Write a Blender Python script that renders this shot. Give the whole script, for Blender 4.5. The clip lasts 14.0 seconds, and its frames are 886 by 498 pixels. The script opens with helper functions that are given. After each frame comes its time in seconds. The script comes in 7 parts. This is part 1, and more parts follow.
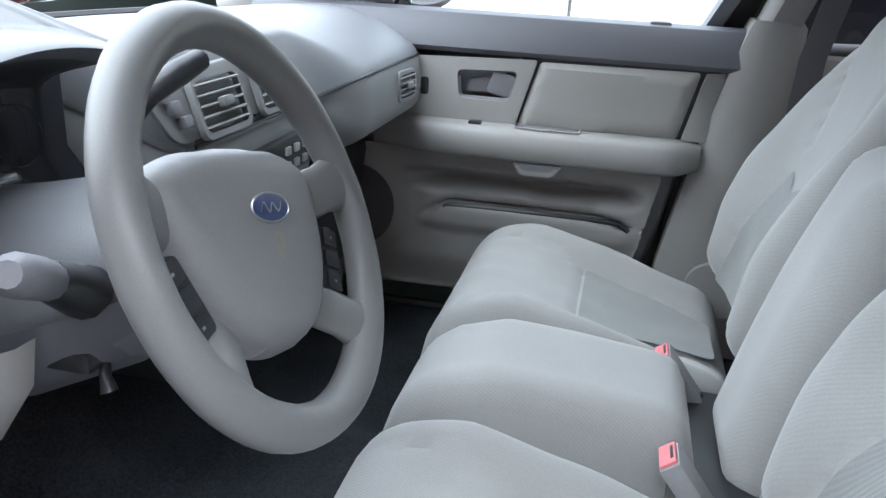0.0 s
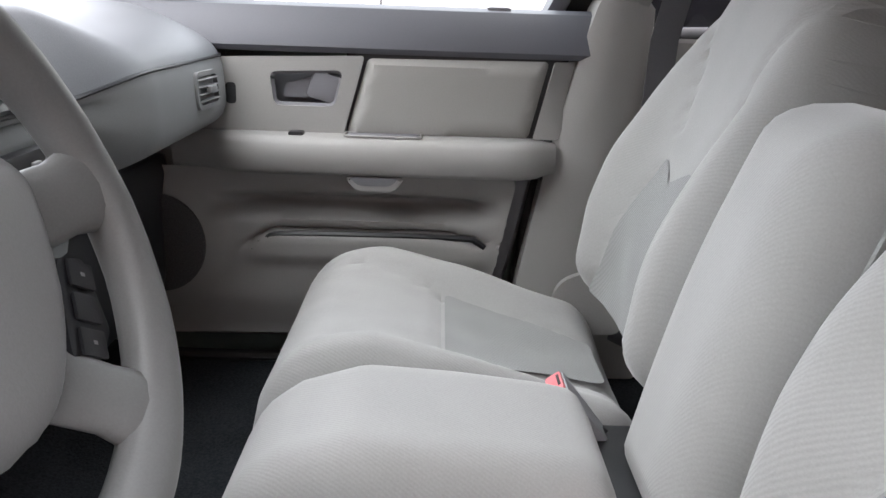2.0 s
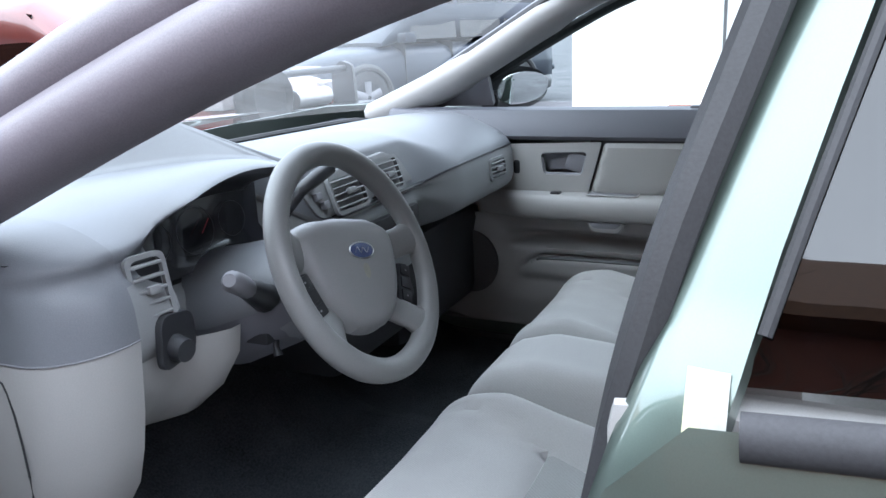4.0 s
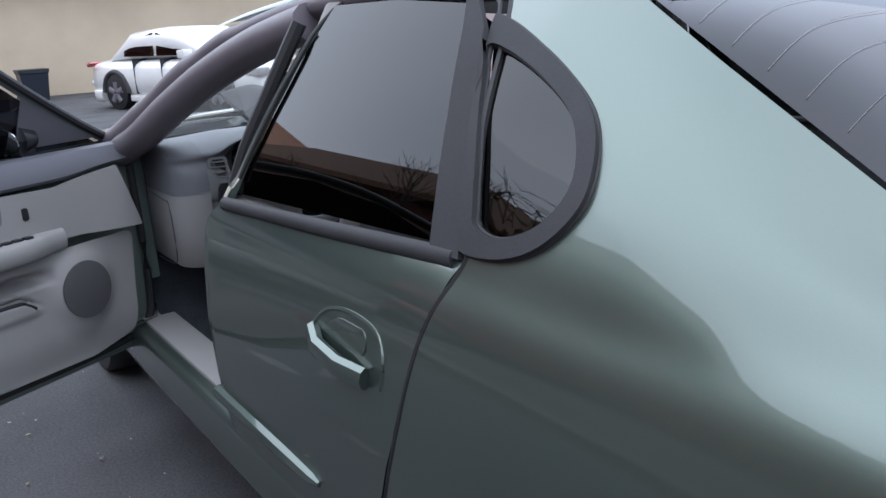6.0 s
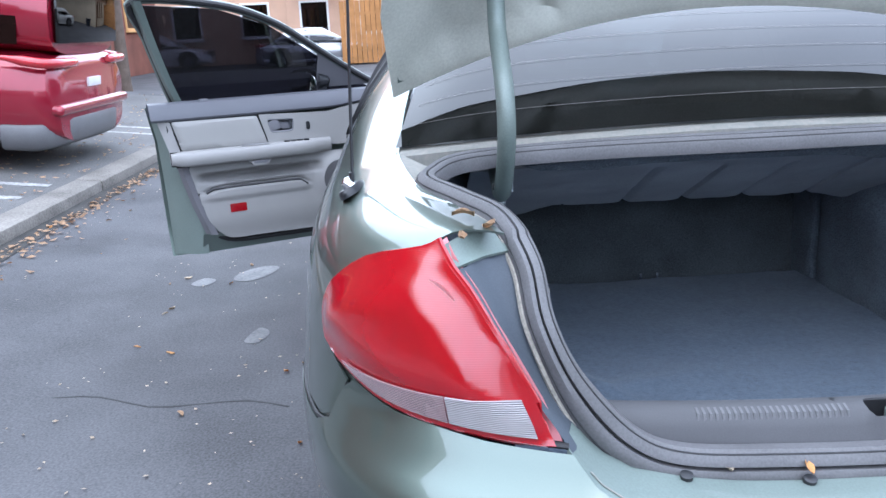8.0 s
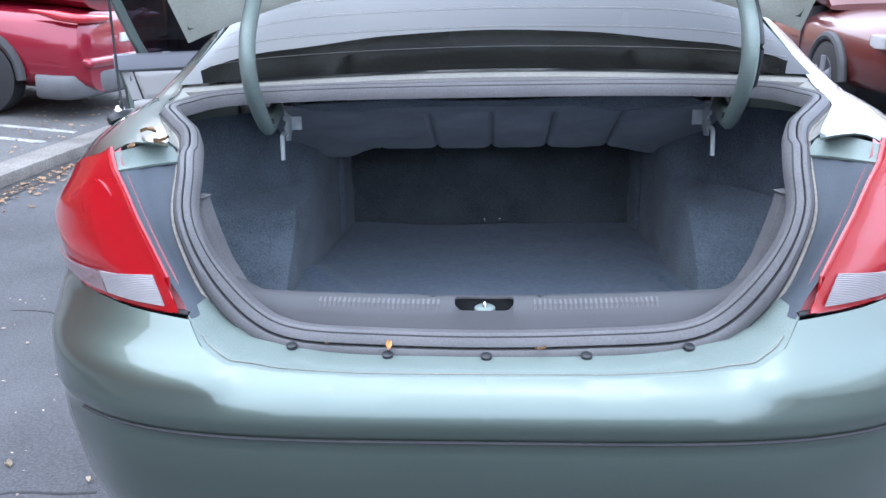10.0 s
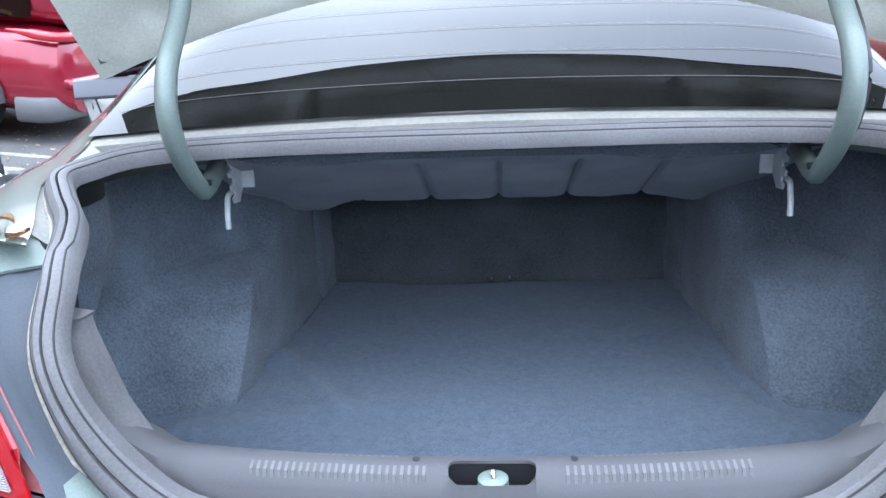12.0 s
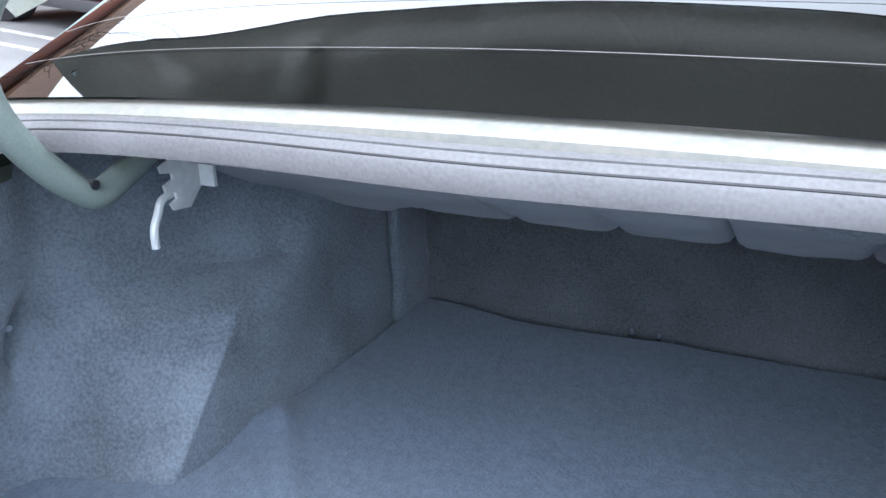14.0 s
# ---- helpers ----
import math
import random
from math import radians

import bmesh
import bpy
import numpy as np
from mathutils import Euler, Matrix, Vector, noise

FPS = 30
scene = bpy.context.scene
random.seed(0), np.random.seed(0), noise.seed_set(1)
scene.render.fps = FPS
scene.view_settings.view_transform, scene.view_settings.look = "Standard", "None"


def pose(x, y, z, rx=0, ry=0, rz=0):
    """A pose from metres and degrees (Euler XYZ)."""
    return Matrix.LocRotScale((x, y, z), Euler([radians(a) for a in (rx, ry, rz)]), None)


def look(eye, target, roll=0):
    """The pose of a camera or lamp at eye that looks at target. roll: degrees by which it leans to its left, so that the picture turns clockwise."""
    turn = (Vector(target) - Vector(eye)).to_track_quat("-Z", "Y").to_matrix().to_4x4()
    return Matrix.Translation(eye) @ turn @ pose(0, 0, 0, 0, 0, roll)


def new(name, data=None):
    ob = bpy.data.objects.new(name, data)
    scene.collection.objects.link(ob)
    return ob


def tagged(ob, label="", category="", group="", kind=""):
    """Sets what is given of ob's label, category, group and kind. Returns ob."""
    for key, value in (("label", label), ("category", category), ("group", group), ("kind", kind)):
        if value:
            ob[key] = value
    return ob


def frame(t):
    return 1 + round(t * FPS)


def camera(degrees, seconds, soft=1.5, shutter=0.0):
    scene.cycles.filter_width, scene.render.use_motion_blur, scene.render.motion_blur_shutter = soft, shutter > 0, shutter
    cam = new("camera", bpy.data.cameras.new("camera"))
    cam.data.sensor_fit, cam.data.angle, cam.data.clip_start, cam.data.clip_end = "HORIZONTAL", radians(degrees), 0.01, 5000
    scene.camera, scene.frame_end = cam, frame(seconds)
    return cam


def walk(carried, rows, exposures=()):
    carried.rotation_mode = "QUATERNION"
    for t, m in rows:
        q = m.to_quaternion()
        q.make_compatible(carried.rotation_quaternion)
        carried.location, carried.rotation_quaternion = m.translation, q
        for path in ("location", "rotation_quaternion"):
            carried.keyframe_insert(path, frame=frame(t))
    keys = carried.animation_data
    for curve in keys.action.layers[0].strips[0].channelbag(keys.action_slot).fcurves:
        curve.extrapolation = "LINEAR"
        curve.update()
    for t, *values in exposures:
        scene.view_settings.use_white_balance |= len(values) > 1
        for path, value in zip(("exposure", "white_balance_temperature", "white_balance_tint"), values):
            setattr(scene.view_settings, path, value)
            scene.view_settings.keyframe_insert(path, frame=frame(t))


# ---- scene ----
import functools

from mathutils import geometry

# ---------------------------------------------------------------- camera
cam = camera(58.3, 14.0)
PATH = [
    (0, (-0.97, 2.581, 1.099), (0.864, 2.97, 0.403), 3.2),
    (0.5, (-0.991, 2.546, 1.142), (0.834, 3.018, 0.474), 1.7),
    (1, (-0.95, 2.502, 1.144), (0.858, 3.123, 0.556), -0.1),
    (1.5, (-0.795, 2.595, 1.083), (1.117, 2.824, 0.544), 1.8),
    (2, (-0.735, 2.628, 0.997), (1.176, 2.602, 0.407), 2.0),
    (2.5, (-0.727, 2.607, 1.006), (1.132, 2.5, 0.275), 0.5),
    (3, (-0.922, 2.547, 1.131), (0.956, 2.808, 0.496), -1.0),
    (3.5, (-1.141, 2.441, 1.203), (0.682, 3.048, 0.651), -2.3),
    (4, (-1.365, 2.254, 1.201), (0.378, 3.082, 0.675), -2.7),
    (4.2, (-1.511, 2.248, 1.184), (0.238, 3.072, 0.67), -2.1),
    (6.3, (-1.51, 0.181, 1.344), (-0.56, 1.852, 0.792), -5.1),
    (6.5, (-1.456, -0.003, 1.345), (-0.593, 1.716, 0.796), -6.4),
    (7, (-1.228, -0.356, 1.304), (-0.609, 1.456, 0.728), -5.7),
    (7.5, (-0.942, -0.638, 1.316), (-0.663, 1.26, 0.752), -5.0),
    (8, (-0.674, -0.825, 1.281), (-0.618, 1.1, 0.739), -2.7),
    (8.5, (-0.371, -0.955, 1.285), (-0.374, 0.964, 0.721), -1.4),
    (9, (-0.101, -1.052, 1.257), (-0.186, 0.864, 0.689), -0.3),
    (9.2, (-0.052, -1.106, 1.235), (-0.159, 0.805, 0.655), -0.5),
    (11.3, (0.031, -0.992, 1.248), (-0.113, 0.906, 0.636), -2.5),
    (11.5, (0.012, -0.899, 1.252), (-0.159, 1.001, 0.652), -2.6),
    (12, (0.012, -0.626, 1.251), (-0.134, 1.28, 0.663), -2.5),
    (12.5, (0.116, -0.395, 1.234), (-0.14, 1.494, 0.63), -3.7),
    (13, (0.189, -0.22, 1.259), (-0.647, 1.489, 0.642), -4.0),
    (13.5, (0.193, -0.033, 1.228), (-0.687, 1.643, 0.584), -2.5),
    (14, (0.236, 0.078, 1.214), (-0.56, 1.769, 0.502), -1.7),
]
walk(cam, [(t, look(eye, target, roll)) for t, eye, target, roll in PATH],
     exposures=[(0, 3.0, 6050, 8), (1.0, 2.75, 5950, 8), (1.6, 2.8, 6750, 13), (2.5, 3.3, 6750, 14), (3.0, 2.95, 6500, 12), (3.5, 2.82, 6000, 9), (4.2, 2.52, 5800, 8), (6.3, 1.15, 5800, 11), (7.0, 1.65, 5650, 10), (9.2, 2.2, 5450, 10), (11.5, 2.25, 5550, 9), (12.5, 2.9, 5500, 8), (13.2, 2.72, 5700, 8), (14, 3.15, 5800, 8)])

# ---------------------------------------------------------------- light
world = bpy.data.worlds.new("world")
scene.world = world
world.use_nodes = True
wn = world.node_tree.nodes
sky = wn.new("ShaderNodeTexSky")
sky.sky_type = 'NISHITA'
sky.sun_disc = False
sky.sun_elevation = radians(67)
sky.sun_rotation = radians(169)
sky.air_density = 1.0
sky.dust_density = 4.0
sky.ozone_density = 1.0
wn["Background"].inputs["Strength"].default_value = 0.15
# thin broken cloud over the whole sky
way = wn.new("ShaderNodeTexCoord")
cloud = wn.new("ShaderNodeTexNoise")
cloud.inputs["Scale"].default_value = 2.0
cloud.inputs["Detail"].default_value = 6
cover = wn.new("ShaderNodeMapRange")
cover.inputs["From Min"].default_value = 0.38
cover.inputs["From Max"].default_value = 0.62
cover.inputs["To Min"].default_value = 0.78
cover.inputs["To Max"].default_value = 0.92
# the haze is bright ahead on the car's left and thins to blue behind on its right
aim = wn.new("ShaderNodeVectorMath")
aim.operation = 'DOT_PRODUCT'
aim.inputs[1].default_value = (1.0, -0.5, 0.0)
side_ = wn.new("ShaderNodeMapRange")
side_.inputs["From Min"].default_value = -0.45
side_.inputs["From Max"].default_value = 0.25
haze = wn.new("ShaderNodeMixRGB")
haze.inputs[1].default_value = (8.2, 8.5, 8.9, 1)
haze.inputs[2].default_value = (4.1, 4.35, 4.9, 1)
veil = wn.new("ShaderNodeMixRGB")
wl = world.node_tree.links.new
wl(way.outputs["Generated"], cloud.inputs["Vector"])
wl(way.outputs["Generated"], aim.inputs[0])
wl(aim.outputs["Value"], side_.inputs["Value"])
wl(side_.outputs[0], haze.inputs[0])
wl(haze.outputs[0], veil.inputs[2])
wl(cloud.outputs["Fac"], cover.inputs["Value"])
wl(cover.outputs[0], veil.inputs[0])
wl(sky.outputs[0], veil.inputs[1])
wl(veil.outputs[0], wn["Background"].inputs["Color"])
sun = new("sun", bpy.data.lights.new("sun", 'SUN'))
sun.data.energy = 0.5
sun.data.angle = radians(150)
sun.data.color = (1.0, 0.96, 0.9)
sun.matrix_world = look((0.6, -3.2, 9), (0, 0, 0))


# ---------------------------------------------------------------- materials
def mat(name, base, rough=0.5, metal=0.0, var=0.12, scale=6.0, fine=90.0, bump=0.15, depth=0.002, coat=0.0, spec=0.5, sheen=0.0, second=None):
    """A surface with two scales of colour variation and a fine relief."""
    m = bpy.data.materials.new(name)
    m.use_nodes = True
    nt = m.node_tree
    bs = nt.nodes["Principled BSDF"]
    tc = nt.nodes.new("ShaderNodeTexCoord")
    n1 = nt.nodes.new("ShaderNodeTexNoise")
    n1.inputs["Scale"].default_value = scale
    n1.inputs["Detail"].default_value = 4
    n2 = nt.nodes.new("ShaderNodeTexNoise")
    n2.inputs["Scale"].default_value = fine
    n2.inputs["Detail"].default_value = 3
    add = nt.nodes.new("ShaderNodeMath")
    add.operation = 'ADD'
    mul = nt.nodes.new("ShaderNodeMath")
    mul.operation = 'MULTIPLY'
    mul.inputs[1].default_value = 0.5
    ramp = nt.nodes.new("ShaderNodeMixRGB")
    c = Vector(base)
    d = Vector(second) if second else c * (1 - 2 * var)
    ramp.inputs[1].default_value = (*[min(1, v) for v in d], 1)
    ramp.inputs[2].default_value = (*[min(1, v) for v in (c * (1 + var) if not second else c)], 1)
    lk = nt.links.new
    lk(tc.outputs["Object"], n1.inputs["Vector"])
    lk(tc.outputs["Object"], n2.inputs["Vector"])
    lk(n1.outputs["Fac"], add.inputs[0])
    lk(n2.outputs["Fac"], add.inputs[1])
    lk(add.outputs[0], mul.inputs[0])
    con = nt.nodes.new("ShaderNodeMapRange")
    con.inputs["From Min"].default_value = 0.32
    con.inputs["From Max"].default_value = 0.68
    lk(mul.outputs[0], con.inputs["Value"])
    lk(con.outputs[0], ramp.inputs[0])
    lk(ramp.outputs[0], bs.inputs["Base Color"])
    if bump:
        bp = nt.nodes.new("ShaderNodeBump")
        bp.inputs["Strength"].default_value = bump
        bp.inputs["Distance"].default_value = depth
        lk(n2.outputs["Fac"], bp.inputs["Height"])
        lk(bp.outputs[0], bs.inputs["Normal"])
    bs.inputs["Roughness"].default_value = rough
    bs.inputs["Metallic"].default_value = metal
    bs.inputs["Coat Weight"].default_value = coat
    bs.inputs["Coat Roughness"].default_value = 0.06
    bs.inputs["Specular IOR Level"].default_value = spec
    bs.inputs["Sheen Weight"].default_value = sheen
    return m


def glass(name, tint, gloss=0.015, ior=1.55, dust=0.0):
    """A window pane: a mix of see-through tint and a mirror-like face by Fresnel."""
    m = bpy.data.materials.new(name)
    m.use_nodes = True
    nt = m.node_tree
    nt.nodes.remove(nt.nodes["Principled BSDF"])
    out = nt.nodes["Material Output"]
    tr = nt.nodes.new("ShaderNodeBsdfTransparent")
    tr.inputs[0].default_value = (*tint, 1)
    gl = nt.nodes.new("ShaderNodeBsdfGlossy")
    gl.inputs["Roughness"].default_value = gloss
    f0 = ((ior - 1) / (ior + 1)) ** 2
    lw = nt.nodes.new("ShaderNodeLayerWeight")
    lw.inputs["Blend"].default_value = 0.5
    pw = nt.nodes.new("ShaderNodeMath")
    pw.operation = 'POWER'
    pw.inputs[1].default_value = 5.0
    fr = nt.nodes.new("ShaderNodeMath")
    fr.operation = 'MULTIPLY_ADD'
    fr.inputs[1].default_value = 1 - f0
    fr.inputs[2].default_value = f0
    nt.links.new(lw.outputs["Facing"], pw.inputs[0])
    nt.links.new(pw.outputs[0], fr.inputs[0])
    mx = nt.nodes.new("ShaderNodeMixShader")
    nt.links.new(fr.outputs[0], mx.inputs[0])
    nt.links.new(tr.outputs[0], mx.inputs[1])
    nt.links.new(gl.outputs[0], mx.inputs[2])
    nt.links.new(mx.outputs[0], out.inputs[0])
    # Translucent dust film; it also stands in for veiling glare on the glass.
    if dust:
        film = nt.nodes.new("ShaderNodeBsdfTranslucent")
        film.inputs[0].default_value = (0.85, 0.85, 0.82, 1)
        spots = nt.nodes.new("ShaderNodeTexNoise")
        spots.inputs["Scale"].default_value = 9
        spots.inputs["Detail"].default_value = 5
        amount = nt.nodes.new("ShaderNodeMapRange")
        amount.inputs["To Min"].default_value = dust * 0.6
        amount.inputs["To Max"].default_value = dust * 1.4
        top = nt.nodes.new("ShaderNodeMixShader")
        tc = nt.nodes.new("ShaderNodeTexCoord")
        nt.links.new(tc.outputs["Object"], spots.inputs["Vector"])
        nt.links.new(spots.outputs["Fac"], amount.inputs["Value"])
        nt.links.new(amount.outputs[0], top.inputs[0])
        nt.links.new(mx.outputs[0], top.inputs[1])
        nt.links.new(film.outputs[0], top.inputs[2])
        nt.links.new(top.outputs[0], out.inputs[0])
    return m


def ribbed(m, scale, strength):
    """Adds the fine ribs of a woven cloth to a material."""
    nt = m.node_tree
    wave = nt.nodes.new("ShaderNodeTexWave")
    wave.bands_direction = 'X'
    wave.inputs["Scale"].default_value = scale
    wave.inputs["Distortion"].default_value = 0.6
    tc = nt.nodes.new("ShaderNodeTexCoord")
    turn_ = nt.nodes.new("ShaderNodeMapping")
    turn_.inputs["Rotation"].default_value = (0, 0.4, 0.5)
    bp = nt.nodes.new("ShaderNodeBump")
    bp.inputs["Strength"].default_value = strength
    bp.inputs["Distance"].default_value = 0.001
    bs = nt.nodes["Principled BSDF"]
    under = bs.inputs["Normal"].links[0].from_socket
    nt.links.new(tc.outputs["Object"], turn_.inputs["Vector"])
    nt.links.new(turn_.outputs[0], wave.inputs["Vector"])
    nt.links.new(wave.outputs["Fac"], bp.inputs["Height"])
    nt.links.new(under, bp.inputs["Normal"])
    nt.links.new(bp.outputs[0], bs.inputs["Normal"])


PAINT = mat("sage_green_paint", (0.122, 0.157, 0.136), 0.38, 0.80, var=0.04, scale=1.5, fine=900, bump=0.02, depth=0.0005, coat=1.0)
PAINT.node_tree.nodes["Principled BSDF"].inputs["Coat IOR"].default_value = 1.5
PAINT.node_tree.nodes["Principled BSDF"].inputs["Coat Roughness"].default_value = 0.03
SILLM = mat("grey_sill_plastic", (0.062, 0.062, 0.067), 0.65, var=0.08, scale=6, fine=500, bump=0.25, depth=0.0008)
PAINT_IN = mat("sage_green_inner_paint", (0.165, 0.205, 0.186), 0.5, 0.15, var=0.09, scale=4, fine=300, bump=0.03, coat=0.2)
LIDM = mat("pale_khaki_lid_primer", (0.46, 0.47, 0.41), 0.45, 0.0, var=0.10, scale=5, fine=200, bump=0.05, coat=0.3)
DUSTY = mat("dusty_sage_gutter", (0.17, 0.18, 0.165), 0.7, 0.0, scale=7, fine=120, bump=0.15, second=(0.26, 0.245, 0.215))
TRIM = mat("grey_trim_plastic", (0.295, 0.29, 0.282), 0.55, var=0.05, scale=3, fine=700, bump=0.25, depth=0.0006)
TRIM_D = mat("dark_grey_trim_plastic", (0.16, 0.16, 0.175), 0.55, var=0.06, scale=3, fine=700, bump=0.25, depth=0.0006)
DASHM = mat("dark_grey_dash_skin", (0.135, 0.142, 0.155), 0.5, spec=0.55, var=0.07, scale=3, fine=600, bump=0.3, depth=0.0007)
TRIM_L = mat("light_grey_insert_cloth", (0.315, 0.31, 0.297), 0.8, var=0.05, scale=4, fine=500, bump=0.2, depth=0.0006)
FACEM = mat("mid_grey_dash_face", (0.20, 0.205, 0.21), 0.6, var=0.05, scale=3, fine=700, bump=0.25, depth=0.0006)
PILLARM = mat("shaded_purple_grey_pillar_trim", (0.15, 0.132, 0.148), 0.5, var=0.12, scale=5, fine=500, bump=0.3, depth=0.0008)
LEDGEM = mat("blue_grey_window_ledge", (0.105, 0.108, 0.125), 0.55, var=0.06, scale=3, fine=700, bump=0.25, depth=0.0006)
WHEELM = mat("grey_steering_leatherette", (0.168, 0.17, 0.17), 0.42, var=0.05, scale=4, fine=600, bump=0.2, depth=0.0005)
CLOTH = mat("grey_velour", (0.325, 0.325, 0.318), 0.92, var=0.05, scale=7, fine=420, bump=0.22, depth=0.0008, sheen=0.35, spec=0.2)
CLOTH_D = mat("ribbed_grey_velour", (0.24, 0.245, 0.242), 0.92, var=0.06, scale=5, fine=450, bump=0.4, depth=0.001, sheen=0.3, spec=0.2)
ribbed(CLOTH_D, 62, 0.35)
ribbed(CLOTH, 95, 0.12)
CARPET = mat("dark_grey_carpet", (0.035, 0.04, 0.046), 1.0, var=0.3, scale=6, fine=220, bump=0.9, depth=0.004, spec=0.1)
TCARPET = mat("blue_grey_trunk_carpet", (0.120, 0.144, 0.172), 1.0, var=0.26, scale=7, fine=200, bump=0.9, depth=0.003, spec=0.08, sheen=0.15)
TFLOOR = mat("dark_blue_grey_mat", (0.088, 0.113, 0.148), 1.0, var=0.14, scale=70, fine=200, bump=0.9, depth=0.003, spec=0.08, sheen=0.12)
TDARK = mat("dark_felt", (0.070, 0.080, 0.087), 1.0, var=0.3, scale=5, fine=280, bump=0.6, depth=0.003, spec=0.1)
RUBBER = mat("black_rubber", (0.02, 0.02, 0.022), 0.6, var=0.2, scale=8, fine=300, bump=0.2, depth=0.001)
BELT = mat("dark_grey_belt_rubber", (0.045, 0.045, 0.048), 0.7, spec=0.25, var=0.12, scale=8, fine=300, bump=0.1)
SEAL = mat("weathered_grey_rubber", (0.115, 0.113, 0.117), 0.6, var=0.15, scale=10, fine=250, bump=0.3, depth=0.001)
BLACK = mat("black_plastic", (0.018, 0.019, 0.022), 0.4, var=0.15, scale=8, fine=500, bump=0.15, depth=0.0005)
PALESTEEL = mat("dull_pale_steel", (0.50, 0.53, 0.54), 0.5, 0.25, var=0.08, scale=20, bump=0.05)
CHROME = mat("chrome", (0.75, 0.76, 0.78), 0.12, 1.0, var=0.04, bump=0)
STEEL = mat("brushed_alloy", (0.55, 0.56, 0.58), 0.3, 1.0, var=0.06, bump=0.05)
REDPL = mat("faded_red_plastic", (0.75, 0.22, 0.24), 0.5, var=0.08, fine=400, bump=0.1)
GREYPL = mat("grey_light_plastic", (0.30, 0.30, 0.31), 0.5, var=0.05, bump=0.1)
GLASS_T = glass("tinted_glass", (0.06, 0.06, 0.07), ior=1.65)
GLASS_D = glass("lightly_tinted_glass", (0.17, 0.17, 0.20), ior=1.6)
GLASS_R = glass("rear_glass", (0.010, 0.013, 0.014), ior=1.85)
GLASS_C = glass("clear_glass", (0.86, 0.89, 0.88), ior=1.18)
GLASS_W = glass("dusty_veiled_windscreen_glass", (0.86, 0.89, 0.88), ior=1.3, dust=0.05)
ASPHALT = mat("asphalt", (0.088, 0.088, 0.093), 0.85, var=0.3, scale=1.3, fine=110, bump=0.5, depth=0.004, spec=0.3)
CONCRETE = mat("concrete", (0.19, 0.175, 0.155), 0.9, var=0.3, scale=3, fine=60, bump=0.4, depth=0.004)
WHITEP = mat("white_road_paint", (0.46, 0.46, 0.44), 0.8, scale=7, fine=45, bump=0.2, second=(0.10, 0.10, 0.10))
STUCCO = mat("beige_stucco", (0.62, 0.52, 0.38), 0.95, var=0.08, scale=1.2, fine=60, bump=0.4, depth=0.006)
STUCCO_O = mat("orange_stucco", (0.62, 0.36, 0.15), 0.95, var=0.1, scale=1.2, fine=60, bump=0.4, depth=0.006)
WHITEW = mat("white_stucco", (0.85, 0.84, 0.82), 0.9, var=0.05, scale=1.2, fine=60, bump=0.3, depth=0.005)
BRICK = mat("brown_brick", (0.36, 0.20, 0.15), 0.95, var=0.25, scale=8, fine=60, bump=0.4, depth=0.006)


# ---------------------------------------------------------------- builders
def root_at(ob):
    p = Vector((0, 0, 0))
    while ob:
        p += ob.location
        ob = ob.parent
    return p


def thing(name, at, label, category, group="", kind=""):
    ob = new(name)
    ob.empty_display_size = 0.05
    ob.location = at
    return tagged(ob, label, category, group, kind)


def part(name, bm, material, parent, label="", angle=38, smooth=True):
    """Links a bmesh, laid out in the place's metres, as one mesh object under a thing or a part."""
    at = root_at(parent)
    bmesh.ops.translate(bm, verts=bm.verts, vec=-at)
    me = bpy.data.meshes.new(name)
    bm.to_mesh(me)
    bm.free()
    me.materials.append(material)
    if smooth:
        me.shade_smooth()
        me.set_sharp_from_angle(angle=radians(angle))
    ob = new(name, me)
    if parent:
        ob.parent = parent
    if label:
        ob["label"] = label
    return ob


def curve_loop(pts, n=8, closed=True):
    """Catmull-Rom through the points."""
    P = [Vector(p) for p in pts]
    out = []
    m = len(P)
    for i in range(m if closed else m - 1):
        a = P[(i - 1) % m] if closed or i > 0 else P[0]
        b, c = P[i], P[(i + 1) % m]
        d = P[(i + 2) % m] if closed or i + 2 < m else P[-1]
        for k in range(n):
            t = k / n
            out.append(0.5 * ((2 * b) + (c - a) * t + (2 * a - 5 * b + 4 * c - d) * t * t + (3 * b - a - 3 * c + d) * t ** 3))
    if not closed:
        out.append(P[-1])
    return out


def rounded(pts, r, k=5):
    """A closed polygon with rounded corners."""
    P = [Vector(p) for p in pts]
    out = []
    for i, b in enumerate(P):
        a, c = P[i - 1], P[(i + 1) % len(P)]
        ra = min(r, (a - b).length * 0.49)
        rc = min(r, (c - b).length * 0.49)
        p, q = b + (a - b).normalized() * ra, b + (c - b).normalized() * rc
        for j in range(k + 1):
            t = j / k
            out.append((1 - t) ** 2 * p + 2 * t * (1 - t) * b + t * t * q)
    return out


def inside(P, poly):
    x, y = P[:, 0], P[:, 1]
    r = np.zeros(len(P), bool)
    n = len(poly)
    for i in range(n):
        x0, y0 = poly[i][0], poly[i][1]
        x1, y1 = poly[i - 1][0], poly[i - 1][1]
        with np.errstate(divide='ignore', invalid='ignore'):
            r ^= ((y0 > y) != (y1 > y)) & (x < (x1 - x0) * (y - y0) / (y1 - y0 + 1e-15) + x0)
    return r


